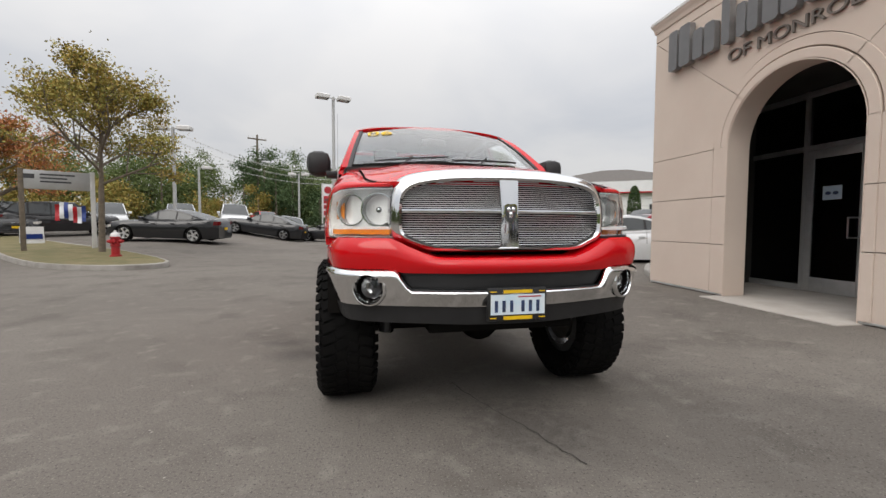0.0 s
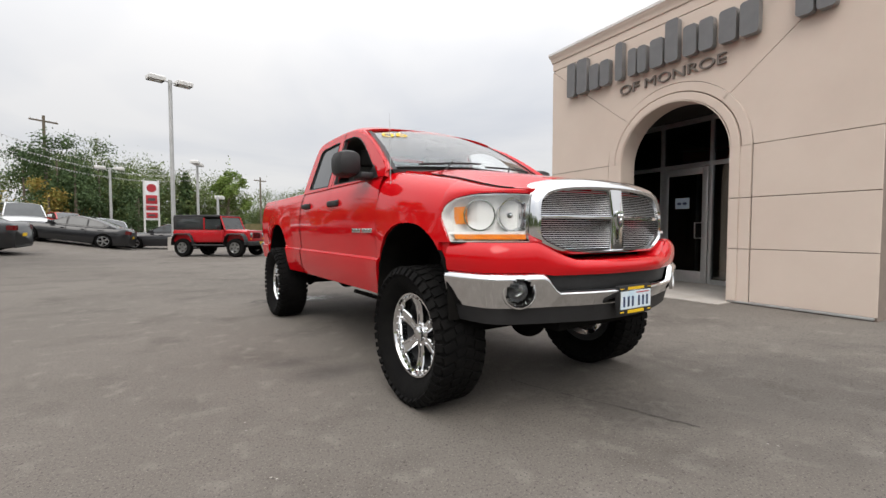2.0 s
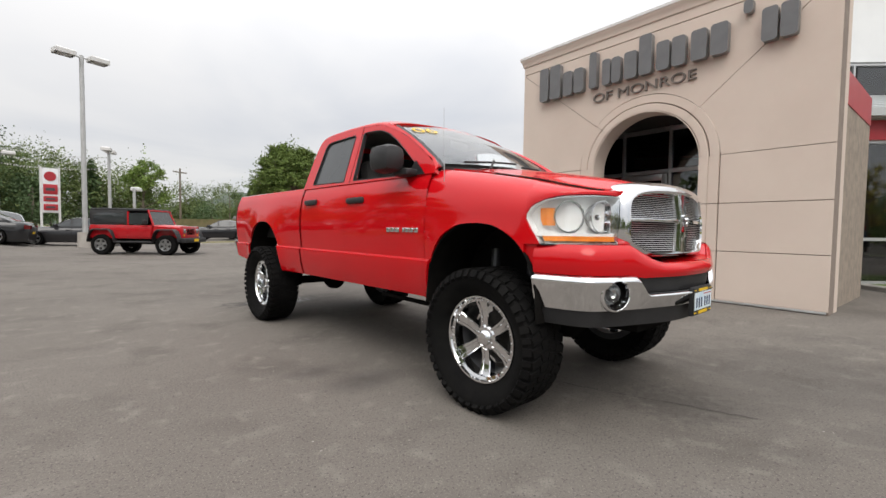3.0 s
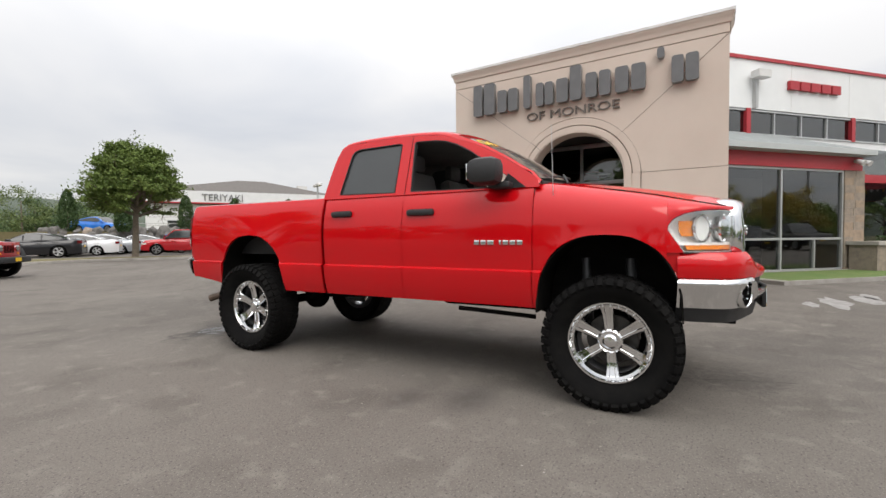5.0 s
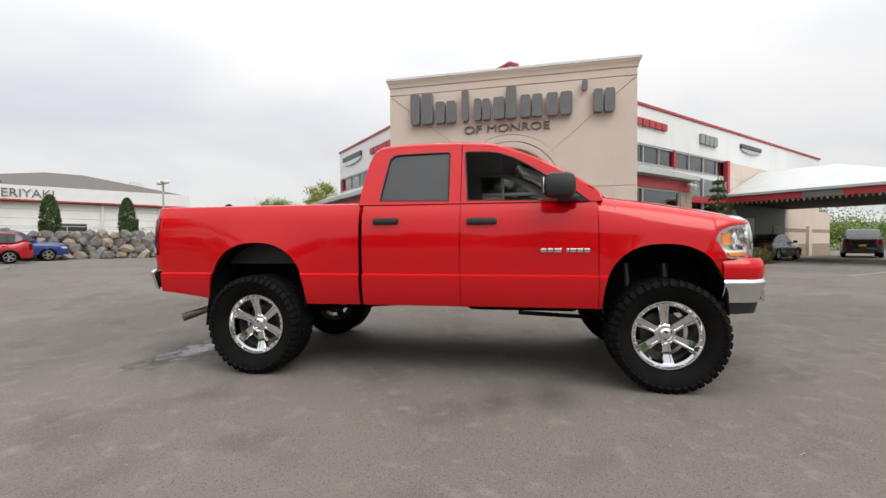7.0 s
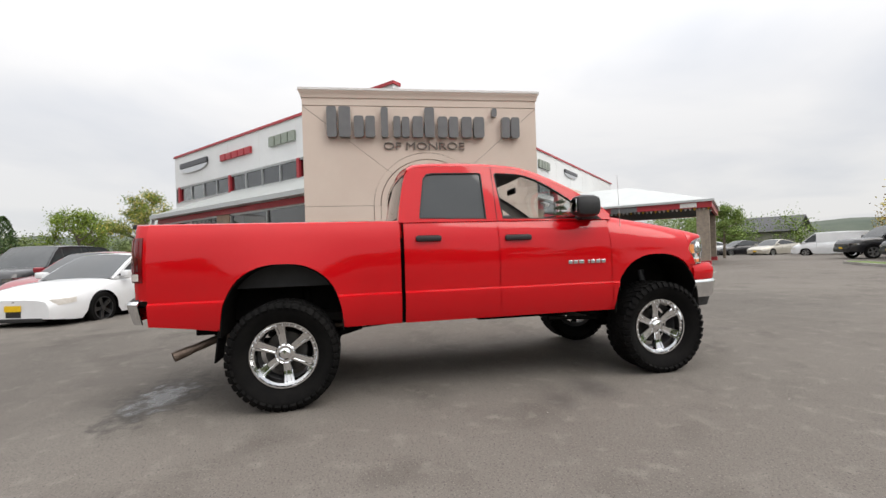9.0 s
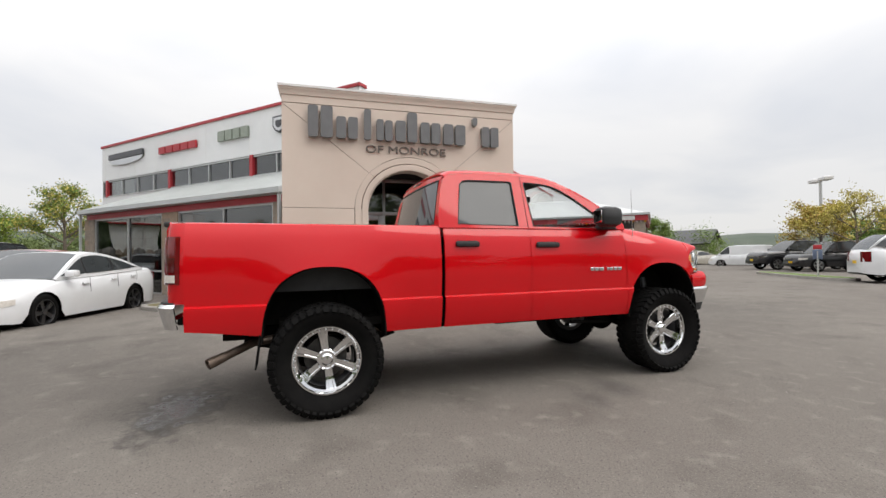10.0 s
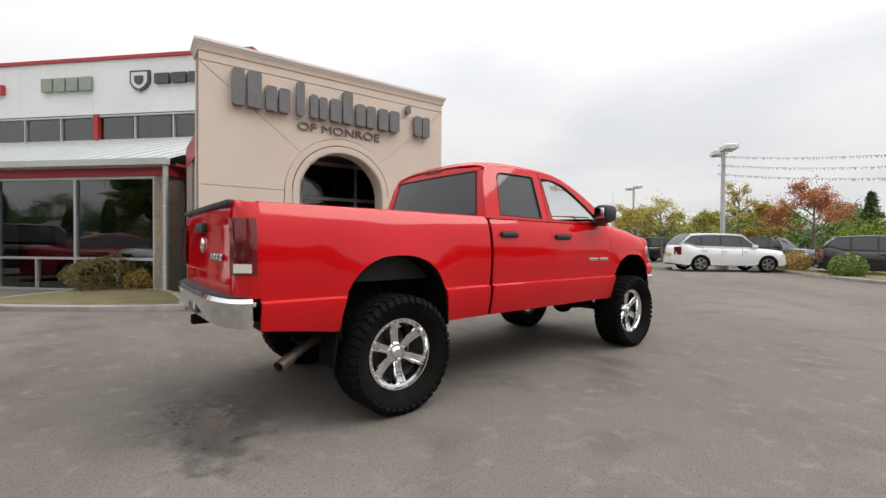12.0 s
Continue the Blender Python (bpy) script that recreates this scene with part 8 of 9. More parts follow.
# ---- trees and shrubs ----
def leaf_mesh(name, centres, size, material, rng, flat=0.0, aspect=0.62):
    """Many small folded leaves about the given points."""
    n = len(centres)
    c = np.array(centres, dtype=float)
    a = rng.normal(size=(n, 3))
    a[:, 2] *= (1 - flat)
    a /= np.linalg.norm(a, axis=1)[:, None]
    b = np.cross(a, rng.normal(size=(n, 3)))
    b /= np.linalg.norm(b, axis=1)[:, None]
    s = size * rng.uniform(0.6, 1.25, n)[:, None]
    nrm = np.cross(a, b)
    tip, tail, l, r = c + a * s, c - a * s, c + b * s * aspect + nrm * s * 0.22, c - b * s * aspect + nrm * s * 0.22
    v = np.stack((tip, l, tail, r), 1).reshape(-1, 3)
    f = np.arange(n * 4).reshape(-1, 4)
    me = bpy.data.meshes.new(name)
    me.vertices.add(len(v)), me.loops.add(n * 4), me.polygons.add(n)
    me.vertices.foreach_set("co", v.ravel())
    me.loops.foreach_set("vertex_index", f.ravel())
    me.polygons.foreach_set("loop_start", np.arange(0, n * 4, 4))
    me.polygons.foreach_set("loop_total", np.full(n, 4))
    me.update(calc_edges=True)
    me.materials.append(material)
    return me


def limb(bm, p, d, length, r, depth, rng, segs, spread=0.5, up=0.15):
    q = p + d * length
    add_cyl(bm, p, q, r, r * 0.62, 6 if depth > 1 else 4, caps=False)
    if depth <= 1:
        segs.append((p + d * length * 0.2, q + d * 0.1))
    if depth == 0:
        return
    n = rng.integers(2, 4) + (depth > 1)
    for _ in range(int(n)):
        e = Vector(rng.normal(size=3)) * spread
        nd = (d + e + Vector((0, 0, up))).normalized()
        limb(bm, p + d * length * rng.uniform(0.4, 1.0), nd, length * rng.uniform(0.5, 0.75), r * 0.55, depth - 1, rng, segs, spread, up)


def tree(x, y, h, crown, material, label, leaves=2500, leaf=0.09, trunk_r=0.14, seed=1, z=None, clear=0.28, name="tree", fork=5, sparse=1.0, group="", wide=1.0, second=None, depth=3, up=0.15, puff=0.34, flat=0.55):
    rng = np.random.default_rng(seed)
    z = ground_z(x, y) if z is None else z
    t = thing(name, Matrix.Translation((x, y, z)), label, "tree", group)
    bm = BM()
    segs = []
    th = h * clear
    lean = Vector((rng.normal() * 0.03, rng.normal() * 0.03, 1)).normalized()
    add_cyl(bm, (0, 0, -0.1), lean * th, trunk_r, trunk_r * 0.75, 10, caps=False)
    add_cyl(bm, lean * th, lean * h * 0.72, trunk_r * 0.72, trunk_r * 0.18, 7, caps=False)
    segs += [(lean * h * 0.6, lean * h * 0.8), (lean * h * 0.72, lean * h * 0.97)]
    for i in range(fork):
        f = (i + 0.5) / fork
        a = i * 2.4 + rng.uniform(-0.3, 0.3)
        start = lean * (th + (h * 0.66 - th) * f)
        reach = crown * wide * (1.0 - 0.45 * f) * rng.uniform(0.8, 1.1)
        d = Vector((math.cos(a), math.sin(a), 0.45 + 0.7 * f)).normalized()
        limb(bm, start, d, reach * 0.68, trunk_r * 0.42, depth, rng, segs, up=up)
    part("trunk", bm, BARK, t, "brown bark trunk and limbs")
    pts = []
    per = max(4, leaves / len(segs))
    for p, q in segs:
        w = crown * puff * 0.30 * rng.uniform(0.6, 1.2)
        k = max(3, int(per * rng.uniform(0.5, 1.5) * sparse))
        u = rng.random((k, 1))
        pts.append(np.array(p) + (np.array(q) - np.array(p)) * u + rng.normal(size=(k, 3)) * np.array((w, w, w * flat)))
    pts = np.concatenate(pts)
    pts = pts[(pts[:, 2] > h * max(0.2, clear * 1.1))]
    if second:
        pick = rng.random(len(pts)) < 0.4
        ob = new("crown", leaf_mesh("crown", pts[pick], leaf, second, rng))
        ob.parent = t
        pts = pts[~pick]
    ob = new("crown", leaf_mesh("crown", pts, leaf, material, rng))
    ob.parent = t
    return t


def conifer(x, y, h, r, label, seed=1, z=None, material=None, leaves=2600, leaf=0.11, name="conifer_tree", group=""):
    rng = np.random.default_rng(seed)
    z = ground_z(x, y) if z is None else z
    t = thing(name, Matrix.Translation((x, y, z)), label, "tree", group)
    bm = BM()
    add_cyl(bm, (0, 0, -0.1), (0, 0, h), 0.05 + h * 0.014, 0.01, 8, caps=False)
    pts = []
    tiers = int(h * 3.2)
    for i in range(tiers):
        f = i / tiers
        zz = h * (0.06 + 0.92 * f)
        rr = r * (1 - f) ** 0.9 * rng.uniform(0.8, 1.15) + 0.05
        nb = 7
        for j in range(nb):
            a = j * 2 * math.pi / nb + i * 0.7 + rng.uniform(-0.25, 0.25)
            end = Vector((math.cos(a) * rr, math.sin(a) * rr, zz - rr * 0.22))
            add_cyl(bm, (0, 0, zz), end, 0.012 + 0.01 * (1 - f), 0.004, 4, caps=False)
            k = max(3, int(leaves / tiers / nb))
            q = rng.uniform(0.2, 1.05, k)[:, None]
            pts.append(np.array((0, 0, zz)) + (np.array(end) - np.array((0, 0, zz))) * q + rng.normal(size=(k, 3)) * np.array((0.05, 0.05, 0.035)) * (0.6 + rr))
    part("trunk", bm, BARK, t)
    ob = new("needles", leaf_mesh("needles", np.concatenate(pts), leaf, material or LEAF_DARK, rng, 0.3, 0.35))
    ob.parent = t
    return t


def column_tree(x, y, h, r, label, seed=1, z=None, group=""):
    rng = np.random.default_rng(seed)
    z = ground_z(x, y) if z is None else z
    t = thing("cypress_tree", Matrix.Translation((x, y, z)), label, "tree", group)
    part("trunk", add_cyl(BM(), (0, 0, -0.1), (0, 0, h * 0.5), 0.07, 0.03, 8), BARK, t)
    n = 2200
    u = rng.random(n)
    a = rng.uniform(0, 2 * math.pi, n)
    prof = r * np.minimum(1, 0.55 + 2.0 * u) * np.sqrt(np.maximum(0.02, 1 - u**2.4)) * np.sqrt(rng.uniform(0.45, 1.1, n))
    pts = np.stack((np.cos(a) * prof, np.sin(a) * prof, 0.08 + u * h), 1)
    ob = new("foliage", leaf_mesh("foliage", pts, 0.11, LEAF_CYPRESS, rng, -0.6, 0.4))
    ob.parent = t
    return t


def bush(x, y, r, h, label, seed=1, material=None, z=None, n=1500, leaf=0.05, group=""):
    rng = np.random.default_rng(seed)
    z = ground_z(x, y) if z is None else z
    t = thing("bush", Matrix.Translation((x, y, z)), label, "bush", group)
    bm = BM()
    for i in range(9):
        a = i * 0.7
        add_cyl(bm, (0, 0, 0), (math.cos(a) * r * 0.6, math.sin(a) * r * 0.6, h * 0.7), 0.012, 0.005, 5, caps=False)
    part("stems", bm, BARK, t)
    d = rng.normal(size=(n, 3))
    d /= np.linalg.norm(d, axis=1)[:, None]
    lump = 1 + 0.18 * np.sin(5 * d[:, 0] + 2) * np.cos(4 * d[:, 1] + 1)
    rad = rng.uniform(0.55, 1.05, n) ** 0.5 * lump
    pts = d * rad[:, None] * np.array((r, r, h * 0.55)) + np.array((0, 0, h * 0.5))
    pts = pts[pts[:, 2] > 0.02]
    ob = new("foliage", leaf_mesh("foliage", pts, leaf, material or LEAF_GREEN, rng))
    ob.parent = t
    return t


def woods(name, spots, material, label, seed, leaf=0.12, dens=1.8):
    """A far belt of trees: uneven crowns of leaf clumps over trunks, as one mass."""
    rng = np.random.default_rng(seed)
    pts = []
    bm = BM()
    for x, y, h, r in spots:
        z = ground_z(x, y)
        add_cyl(bm, (x, y, z - 0.3), (x, y, z + h * 0.7), 0.16, 0.06, 6, caps=False)
        for _ in range(int(7 + r * 2)):
            a, q = rng.uniform(0, 2 * math.pi), rng.random()
            zz = h * (0.16 + 0.72 * q)
            k = r * math.sqrt(max(0.05, 1 - ((q - 0.4) / 0.75) ** 2)) * rng.uniform(0.2, 0.85)
            c = np.array((x + math.cos(a) * k, y + math.sin(a) * k, z + zz))
            m = int(120 * dens * rng.uniform(0.6, 1.4))
            s = r * rng.uniform(0.22, 0.42)
            pts.append(rng.normal(size=(m, 3)) * np.array((s, s, s * 0.8)) * 0.62 + c)
    tr = link(name + "_trunks", bm, BARK)
    tagged(tr, "dark trunks of the distant trees", "trees", kind="stuff")
    ob = new(name, leaf_mesh(name, np.concatenate(pts), leaf, material, rng))
    return tagged(ob, label, "trees", kind="stuff")


def belt(a, b, n, h, r, rng, jitter=3.0):
    out = []
    for i in range(n):
        f = (i + 0.5) / n
        out.append((a[0] + (b[0] - a[0]) * f + rng.normal() * jitter, a[1] + (b[1] - a[1]) * f + rng.normal() * jitter, h * rng.uniform(0.65, 1.2), r * rng.uniform(0.75, 1.25)))
    return out


def plant():
    rng = np.random.default_rng(11)
    # named trees
    tree(-8.3, 16.7, 7.3, 2.8, LEAF_STREET, "young street tree turning from green to orange", 17000, 0.05, 0.105, 3, clear=0.31, fork=13, second=LEAF_TURN2, puff=0.24, up=0.24, flat=0.4)
    tree(-17.8, 25.6, 6.9, 3.2, LEAF_ORANGE, "tree with rusty orange autumn leaves", 10400, 0.068, 0.15, 5, fork=8, second=LEAF_TURN)
    tree(-20.5, 28.6, 6.2, 3.0, LEAF_TURN, "tree with yellow-brown autumn leaves", 8800, 0.073, 0.15, 6, fork=8)
    tree(8.2, 29.3, 7.15, 2.45, LEAF_ROUND, "round-crowned green tree on a kerbed island", 60000, 0.068, 0.17, 17, clear=0.31, fork=28, puff=0.27, up=0.04, flat=0.35)
    g = "cypresses on the bank"
    for i, (x, y, h) in enumerate(((10.6, 46.3, 3.3), (13.0, 42.8, 2.2), (16.9, 41.0, 3.0), (20.2, 39.2, 2.9), (24.2, 37.0, 3.0))):
        column_tree(x, y, h, 0.62, "narrow dark green columnar cypress", 20 + i, z=1.75, group=g)
    tree(28.9, 22.4, 6.4, 2.6, LEAF_GREEN, "green tree behind the showroom", 10400, 0.062, 0.14, 31, fork=8, second=LEAF_YELLOW)
    tree(31.8, 28.6, 5.2, 2.8, LEAF_LIME, "yellow-green tree beyond the cars", 8800, 0.068, 0.14, 32, fork=8, second=LEAF_GREEN)
    column_tree(28.2, 30.9, 4.3, 0.9, "tall dark columnar cypress", 33)
    conifer(15.5, -1.9, 3.75, 1.0, "small dark spruce beside the stone planter", 41, leaves=4200, leaf=0.075)
    tree(26.6, -19.8, 4.6, 1.9, LEAF_GREEN, "small green tree by the canopy", 8000, 0.062, 0.11, 42, fork=7)
    tree(17.7, -25.6, 4.6, 2.5, LEAF_YELLOW, "tree with golden yellow leaves", 10400, 0.068, 0.13, 43, fork=8, second=LEAF_TURN)
    tree(13.4, -21.9, 5.4, 2.1, LEAF_YELLOW, "thin tree with sparse yellow leaves", 5200, 0.052, 0.10, 44, fork=8, sparse=0.8)
    tree(13.6, -28.6, 4.5, 1.7, LEAF_YELLOW, "young tree with yellow-green leaves", 6000, 0.062, 0.10, 45, fork=7, second=LEAF_GREEN)
    tree(9.9, -25.4, 7.3, 1.5, LEAF_YELLOW, "tall thin tree with only a few leaves", 3200, 0.057, 0.10, 46, fork=9, sparse=0.7)
    tree(9.0, -27.8, 5.0, 1.7, LEAF_YELLOW, "tree with olive yellow leaves", 7200, 0.062, 0.11, 47, fork=7, second=LEAF_TURN)
    tree(5.6, -24.6, 5.9, 2.3, LEAF_ORANGE, "bare-topped tree with orange-red leaves", 8800, 0.052, 0.12, 48, fork=9, puff=0.24)
    bush(10.35, 9.25, 0.95, 0.82, "rounded olive-brown shrub by the shop window", 51, LEAF_OLIVE, n=9800, leaf=0.025)
    bush(9.75, 8.75, 0.35, 0.5, "small twiggy shrub by the stone pier", 52, LEAF_TURN, n=2100, leaf=0.022)
    bush(2.2, -20.2, 1.5, 2.5, "bright lime green shrub", 53, LEAF_LIME, n=5400, leaf=0.044)
    bush(2.0, -14.7, 0.62, 0.95, "leafy green shrub on the kerb bed", 54, LEAF_GREEN, n=4500, leaf=0.039)
    bush(4.4, -16.9, 0.7, 0.9, "brown-green shrub on the kerb bed", 55, LEAF_TURN, n=3300, leaf=0.039)
    bush(17.0, -2.9, 0.9, 0.9, "dark green shrub by the red corner post", 56, LEAF_DARK, n=3900, leaf=0.039)
    bush(20.9, -5.4, 0.7, 0.7, "clipped green shrub by the post", 57, LEAF_OLIVE, n=3000, leaf=0.033)
    # far belts
    woods("woods_north_west", belt((-46, 36), (-12, 62), 24, 8.0, 3.4, rng) + belt((-44, 44), (-8, 72), 20, 10.5, 3.8, rng), LEAF_WOOD, "green trees along the far edge of the lot", 61)
    woods("woods_north", belt((-13, 58), (2, 64), 12, 8.2, 3.2, rng, 1.5) + belt((-8, 66), (26, 92), 16, 7.6, 3.6, rng), LEAF_WOOD, "green trees north of the lot", 62)
    woods("woods_north_dark", belt((-14, 52), (-4, 57), 7, 8.6, 2.8, rng, 1.2) + belt((4, 74), (30, 92), 12, 6.5, 3.4, rng), LEAF_DARK, "dark green trees north of the lot", 63)
    woods("woods_yellowing", belt((-36, 34), (-10, 54), 12, 4.2, 2.2, rng), LEAF_STREET, "low yellowing trees and shrubs", 64)
    woods("woods_north_east", belt((30, 62), (74, 36), 16, 4.4, 3.2, rng) + belt((40, 30), (70, 18), 8, 3.4, 2.8, rng), LEAF_WOOD, "green trees behind the low building", 65)
    woods("woods_south_east", belt((62, -6), (52, -50), 16, 5.2, 3.4, rng, 2.0), LEAF_GREEN, "green trees along the road", 66)
    woods("woods_south", belt((34, -58), (-20, -52), 26, 6.0, 3.0, rng, 2.0) + belt((26, -40), (10, -36), 6, 4.4, 2.2, rng, 1.2), LEAF_GREEN, "green and olive trees south of the lot", 67)
    woods("woods_south_dark", belt((24, -62), (-30, -58), 20, 6.6, 2.8, rng, 2.0), LEAF_DARK, "dark evergreen trees south of the lot", 68)
    woods("woods_west", belt((-34, -46), (-46, 34), 34, 8.5, 3.8, rng), LEAF_WOOD, "green trees along the road to the west", 69, 0.4, 0.35)
    conifer(-1.6, 61.0, 8.2, 1.8, "dark pointed spruce far off", 71, leaves=1500, leaf=0.3)
    conifer(7.4, -49, 6.8, 2.2, "dark evergreen beyond the lot", 72, leaves=1500, leaf=0.28)
    conifer(4.4, -47, 6.2, 2.2, "dark evergreen beyond the lot", 73, leaves=1500, leaf=0.28)
    tree(2.9, 61.2, 10.6, 2.6, LEAF_GREEN, "tall pale green tree far off", 6000, 0.125, 0.2, 74, fork=9)


plant()

# ---- kerbed beds ----
def build_beds():
    kerb_island("island_street_tree", smooth_loop([(-4.8, 13.2), (-6.4, 12.5), (-10.0, 15.2), (-18.5, 24.2), (-20.5, 27.8), (-12.5, 21.0), (-7.0, 16.3)], 5), 0.14, "kerbed island with dry grass and a street tree", GRASS)
    kerb_island("island_round_tree", smooth_loop([(3.0, 29.7), (9.6, 27.3), (10.6, 28.2), (9.0, 30.4), (2.6, 32.6)], 5), 0.13, "kerbed island under the round tree", GRASS)
    kerb_island("island_south", smooth_loop([(-9.0, -8.6), (-3.0, -9.9), (0.5, -12.1), (4.1, -15.3), (7.3, -17.6), (6.4, -18.6), (0.0, -17.0), (-8.0, -13.0)], 5), 0.13, "kerbed planting bed along the south lot", GRASS)
    kerb_island("island_south_east", smooth_loop([(8.4, -13.2), (9.4, -12.6), (14.2, -15.4), (13.9, -16.2)], 5), 0.12, "narrow kerbed island with a small sign", LAWN)
    to2 = lambda W, pts: [tuple(W(s, o, 0))[:2] for s, o in pts]
    kerb_island("bed_showroom_left", to2(WL, [(-3.2, 2.25), (-2.6, 2.52), (-1.8, 2.75), (-0.4, 2.95), (0.5, 2.9), (0.9, 2.7), (1.0, 2.3), (1.0, 0.06), (-0.85, 0.06), (-1.7, 0.6), (-2.8, 1.7)]), 0.10, "kerbed bed of dry grass before the shop window", GRASS)
    kerb_island("bed_showroom_right", to2(WR, [(-5.4, 1.9), (0.5, 1.9), (1.1, 1.7), (1.3, 1.3), (1.3, 0.86), (-0.62, 0.06), (-5.4, 0.06)]), 0.10, "kerbed strip of green lawn before the shop window", LAWN)


build_beds()


def fire_hydrant(x, y):
    z = ground_z(x, y) + 0.12
    t = thing("fire_hydrant", Matrix.Translation((x, y, z)), "red fire hydrant with a pale bonnet on the grass", "hydrant")
    bm = BM()
    turn = lambda pr: add_lathe(bm, pr, 20, pose(0, 0, 0, 0, -90, 0))
    turn([(0.0005, 0.0), (0.16, 0.0), (0.16, 0.05), (0.115, 0.06), (0.11, 0.30), (0.135, 0.31), (0.135, 0.36), (0.115, 0.37), (0.115, 0.56), (0.14, 0.57), (0.14, 0.61), (0.12, 0.615)])
    part("barrel", bm, HYDRANTRED, t)
    bm = BM()
    turn = lambda pr: add_lathe(bm, pr, 20, pose(0, 0, 0, 0, -90, 0))
    turn([(0.135, 0.612), (0.125, 0.68), (0.085, 0.73), (0.035, 0.75), (0.03, 0.80), (0.0005, 0.80)])
    part("bonnet", bm, LAMPWHITE, t, "pale domed bonnet")
    for d, r in (((1, 0, 0), 0.055), ((-1, 0, 0), 0.055), ((0, -1, 0), 0.075)):
        v = Vector(d)
        bm = add_cyl(BM(), v * 0.1 + Vector((0, 0, 0.47)), v * 0.20 + Vector((0, 0, 0.47)), r, seg=12)
        add_cyl(bm, v * 0.2 + Vector((0, 0, 0.47)), v * 0.235 + Vector((0, 0, 0.47)), r * 0.5, seg=5)
        part("outlet_cap", bm, HYDRANTRED, t)


fire_hydrant(-7.15, 15.3)


def lamp_post(x, y, h, yaw, heads=2, label="grey lot lamp post with box heads on a concrete base", base=True):
    z = ground_z(x, y)
    t = thing("lamp_post", pose(x, y, z, rz=yaw), label, "lamp post", "lot lamp posts")
    if base:
        part("concrete_base", add_cyl(BM(), (0, 0, -0.1), (0, 0, 0.75), 0.32, 0.31, 20), CONC, t, "round concrete base")
    part("pole", add_cyl(BM(), (0, 0, 0.7 if base else -0.1), (0, 0, h), 0.115, 0.095, 12), GALV, t)
    sides = (1, -1) if heads == 2 else (1,)
    for s in sides:
        part("arm", add_cyl(BM(), (0, 0, h - 0.12), (s * 0.4, 0, h - 0.06), 0.035, seg=8), GALV, t)
        bm = BM()
        rows = []
        for zz, w, d in ((-0.17, 0.36, 0.26), (-0.14, 0.40, 0.30), (0.05, 0.40, 0.30), (0.11, 0.32, 0.23)):
            rows.append([(s * 0.68 + a * w, b * d, h - 0.02 + zz) for a, b in ((-1, -1), (1, -1), (1, 1), (-1, 1))])
        add_grid(bm, rows, True)
        bm.faces.new([bm.verts[i] for i in ()] or [bm.verts.new(p) for p in rows[-1]])
        hd = part("lamp_head", bm, LAMPWHITE, t, "pale box lamp head", sm=0)
        part("lens", boxm(s * 0.68 - 0.27, s * 0.68 + 0.27, -0.17, 0.17, h - 0.185, h - 0.165), CAPMETAL, hd, sm=0)
    return t


for lx, ly, lh, lyaw, n in ((-1.82, 29.5, 9.35, 20, 2), (-11.6, 30.2, 6.5, 0, 2), (-14.8, 42.9, 5.4, 10, 1), (-7.3, 50.0, 6.0, 5, 2), (-0.5, 43.4, 6.8, 78, 2),
                            (7.0, -15.6, 6.1, -50, 2), (20.3, -29.7, 6.7, -30, 2), (30.8, 40.4, 7.0, 60, 2), (0.9, 41.3, 3.9, 75, 1)):
    lamp_post(lx, ly, lh, lyaw, n)


def pennant_string(a, b, sag, n, label, seed=1):
    rng = random.Random(seed)
    t = thing("pennant_string", None, label, "bunting", "pennant strings")
    a, b = Vector(a), Vector(b)
    pts = [a + (b - a) * f - Vector((0, 0, sag * 4 * f * (1 - f))) for f in span(0, 1, 17)]
    rows = [[p + Vector((0, 0, 0.006)), p + (b - a).normalized().cross(Vector((0, 0, 1))) * 0.006, p - Vector((0, 0, 0.006))] for p in pts]
    part("cord", gridm(rows, closed=True), GALV, t)
    d = (b - a).normalized()
    for i in range(n):
        f = (i + 0.5) / n
        p = a + (b - a) * f - Vector((0, 0, sag * 4 * f * (1 - f)))
        bm = BM()
        o = Vector((rng.uniform(-0.1, 0.1), rng.uniform(-0.08, 0.08), -0.13))
        fc = bm.faces.new([bm.verts.new(v) for v in (p - d * 0.035, p + d * 0.035, p + o)])
        bmesh.ops.solidify(bm, geom=[fc], thickness=0.006)
        part("pennant", bm, (GALV, LAMPWHITE, CAPMETAL)[i % 3], t, sm=0)


for i in range(3):
    pennant_string((-11.5, 30.2, 6.9 - 0.5 * i), (-0.6, 43.0, 6.2 - 0.4 * i), 1.0, 100, "string of small silver pennants over the lot", 5 + i)
    pennant_string((-11.5, 30.2, 6.9 - 0.5 * i), (-30.0, 22.0, 6.0 - 0.4 * i), 1.2, 100, "string of small silver pennants over the lot", 15 + i)
    pennant_string((7.2, -15.5, 5.9 - 0.45 * i), (-9.0, -13.5, 4.9 - 0.45 * i), 0.7, 150, "string of small silver pennants over the lot", 25 + i)


def power_pole(x, y, h):
    t = thing("utility_pole", pose(x, y, ground_z(x, y), rz=35), "wooden utility pole with a cross arm", "utility pole")
    part("pole", add_cyl(BM(), (0, 0, -0.2), (0, 0, h), 0.16, 0.11, 10), BARK, t)
    part("cross_arm", boxm(-1.1, 1.1, -0.06, 0.06, h - 0.6, h - 0.46), BARK, t, sm=0)
    for k in (-1.0, -0.5, 0.5, 1.0):
        part("insulator", add_cyl(BM(), (k, 0, h - 0.46), (k, 0, h - 0.28), 0.05, 0.03, 8), LAMPWHITE, t)


power_pole(-13.0, 56.0, 11.0)
power_pole(8.0, 72.0, 9.0)


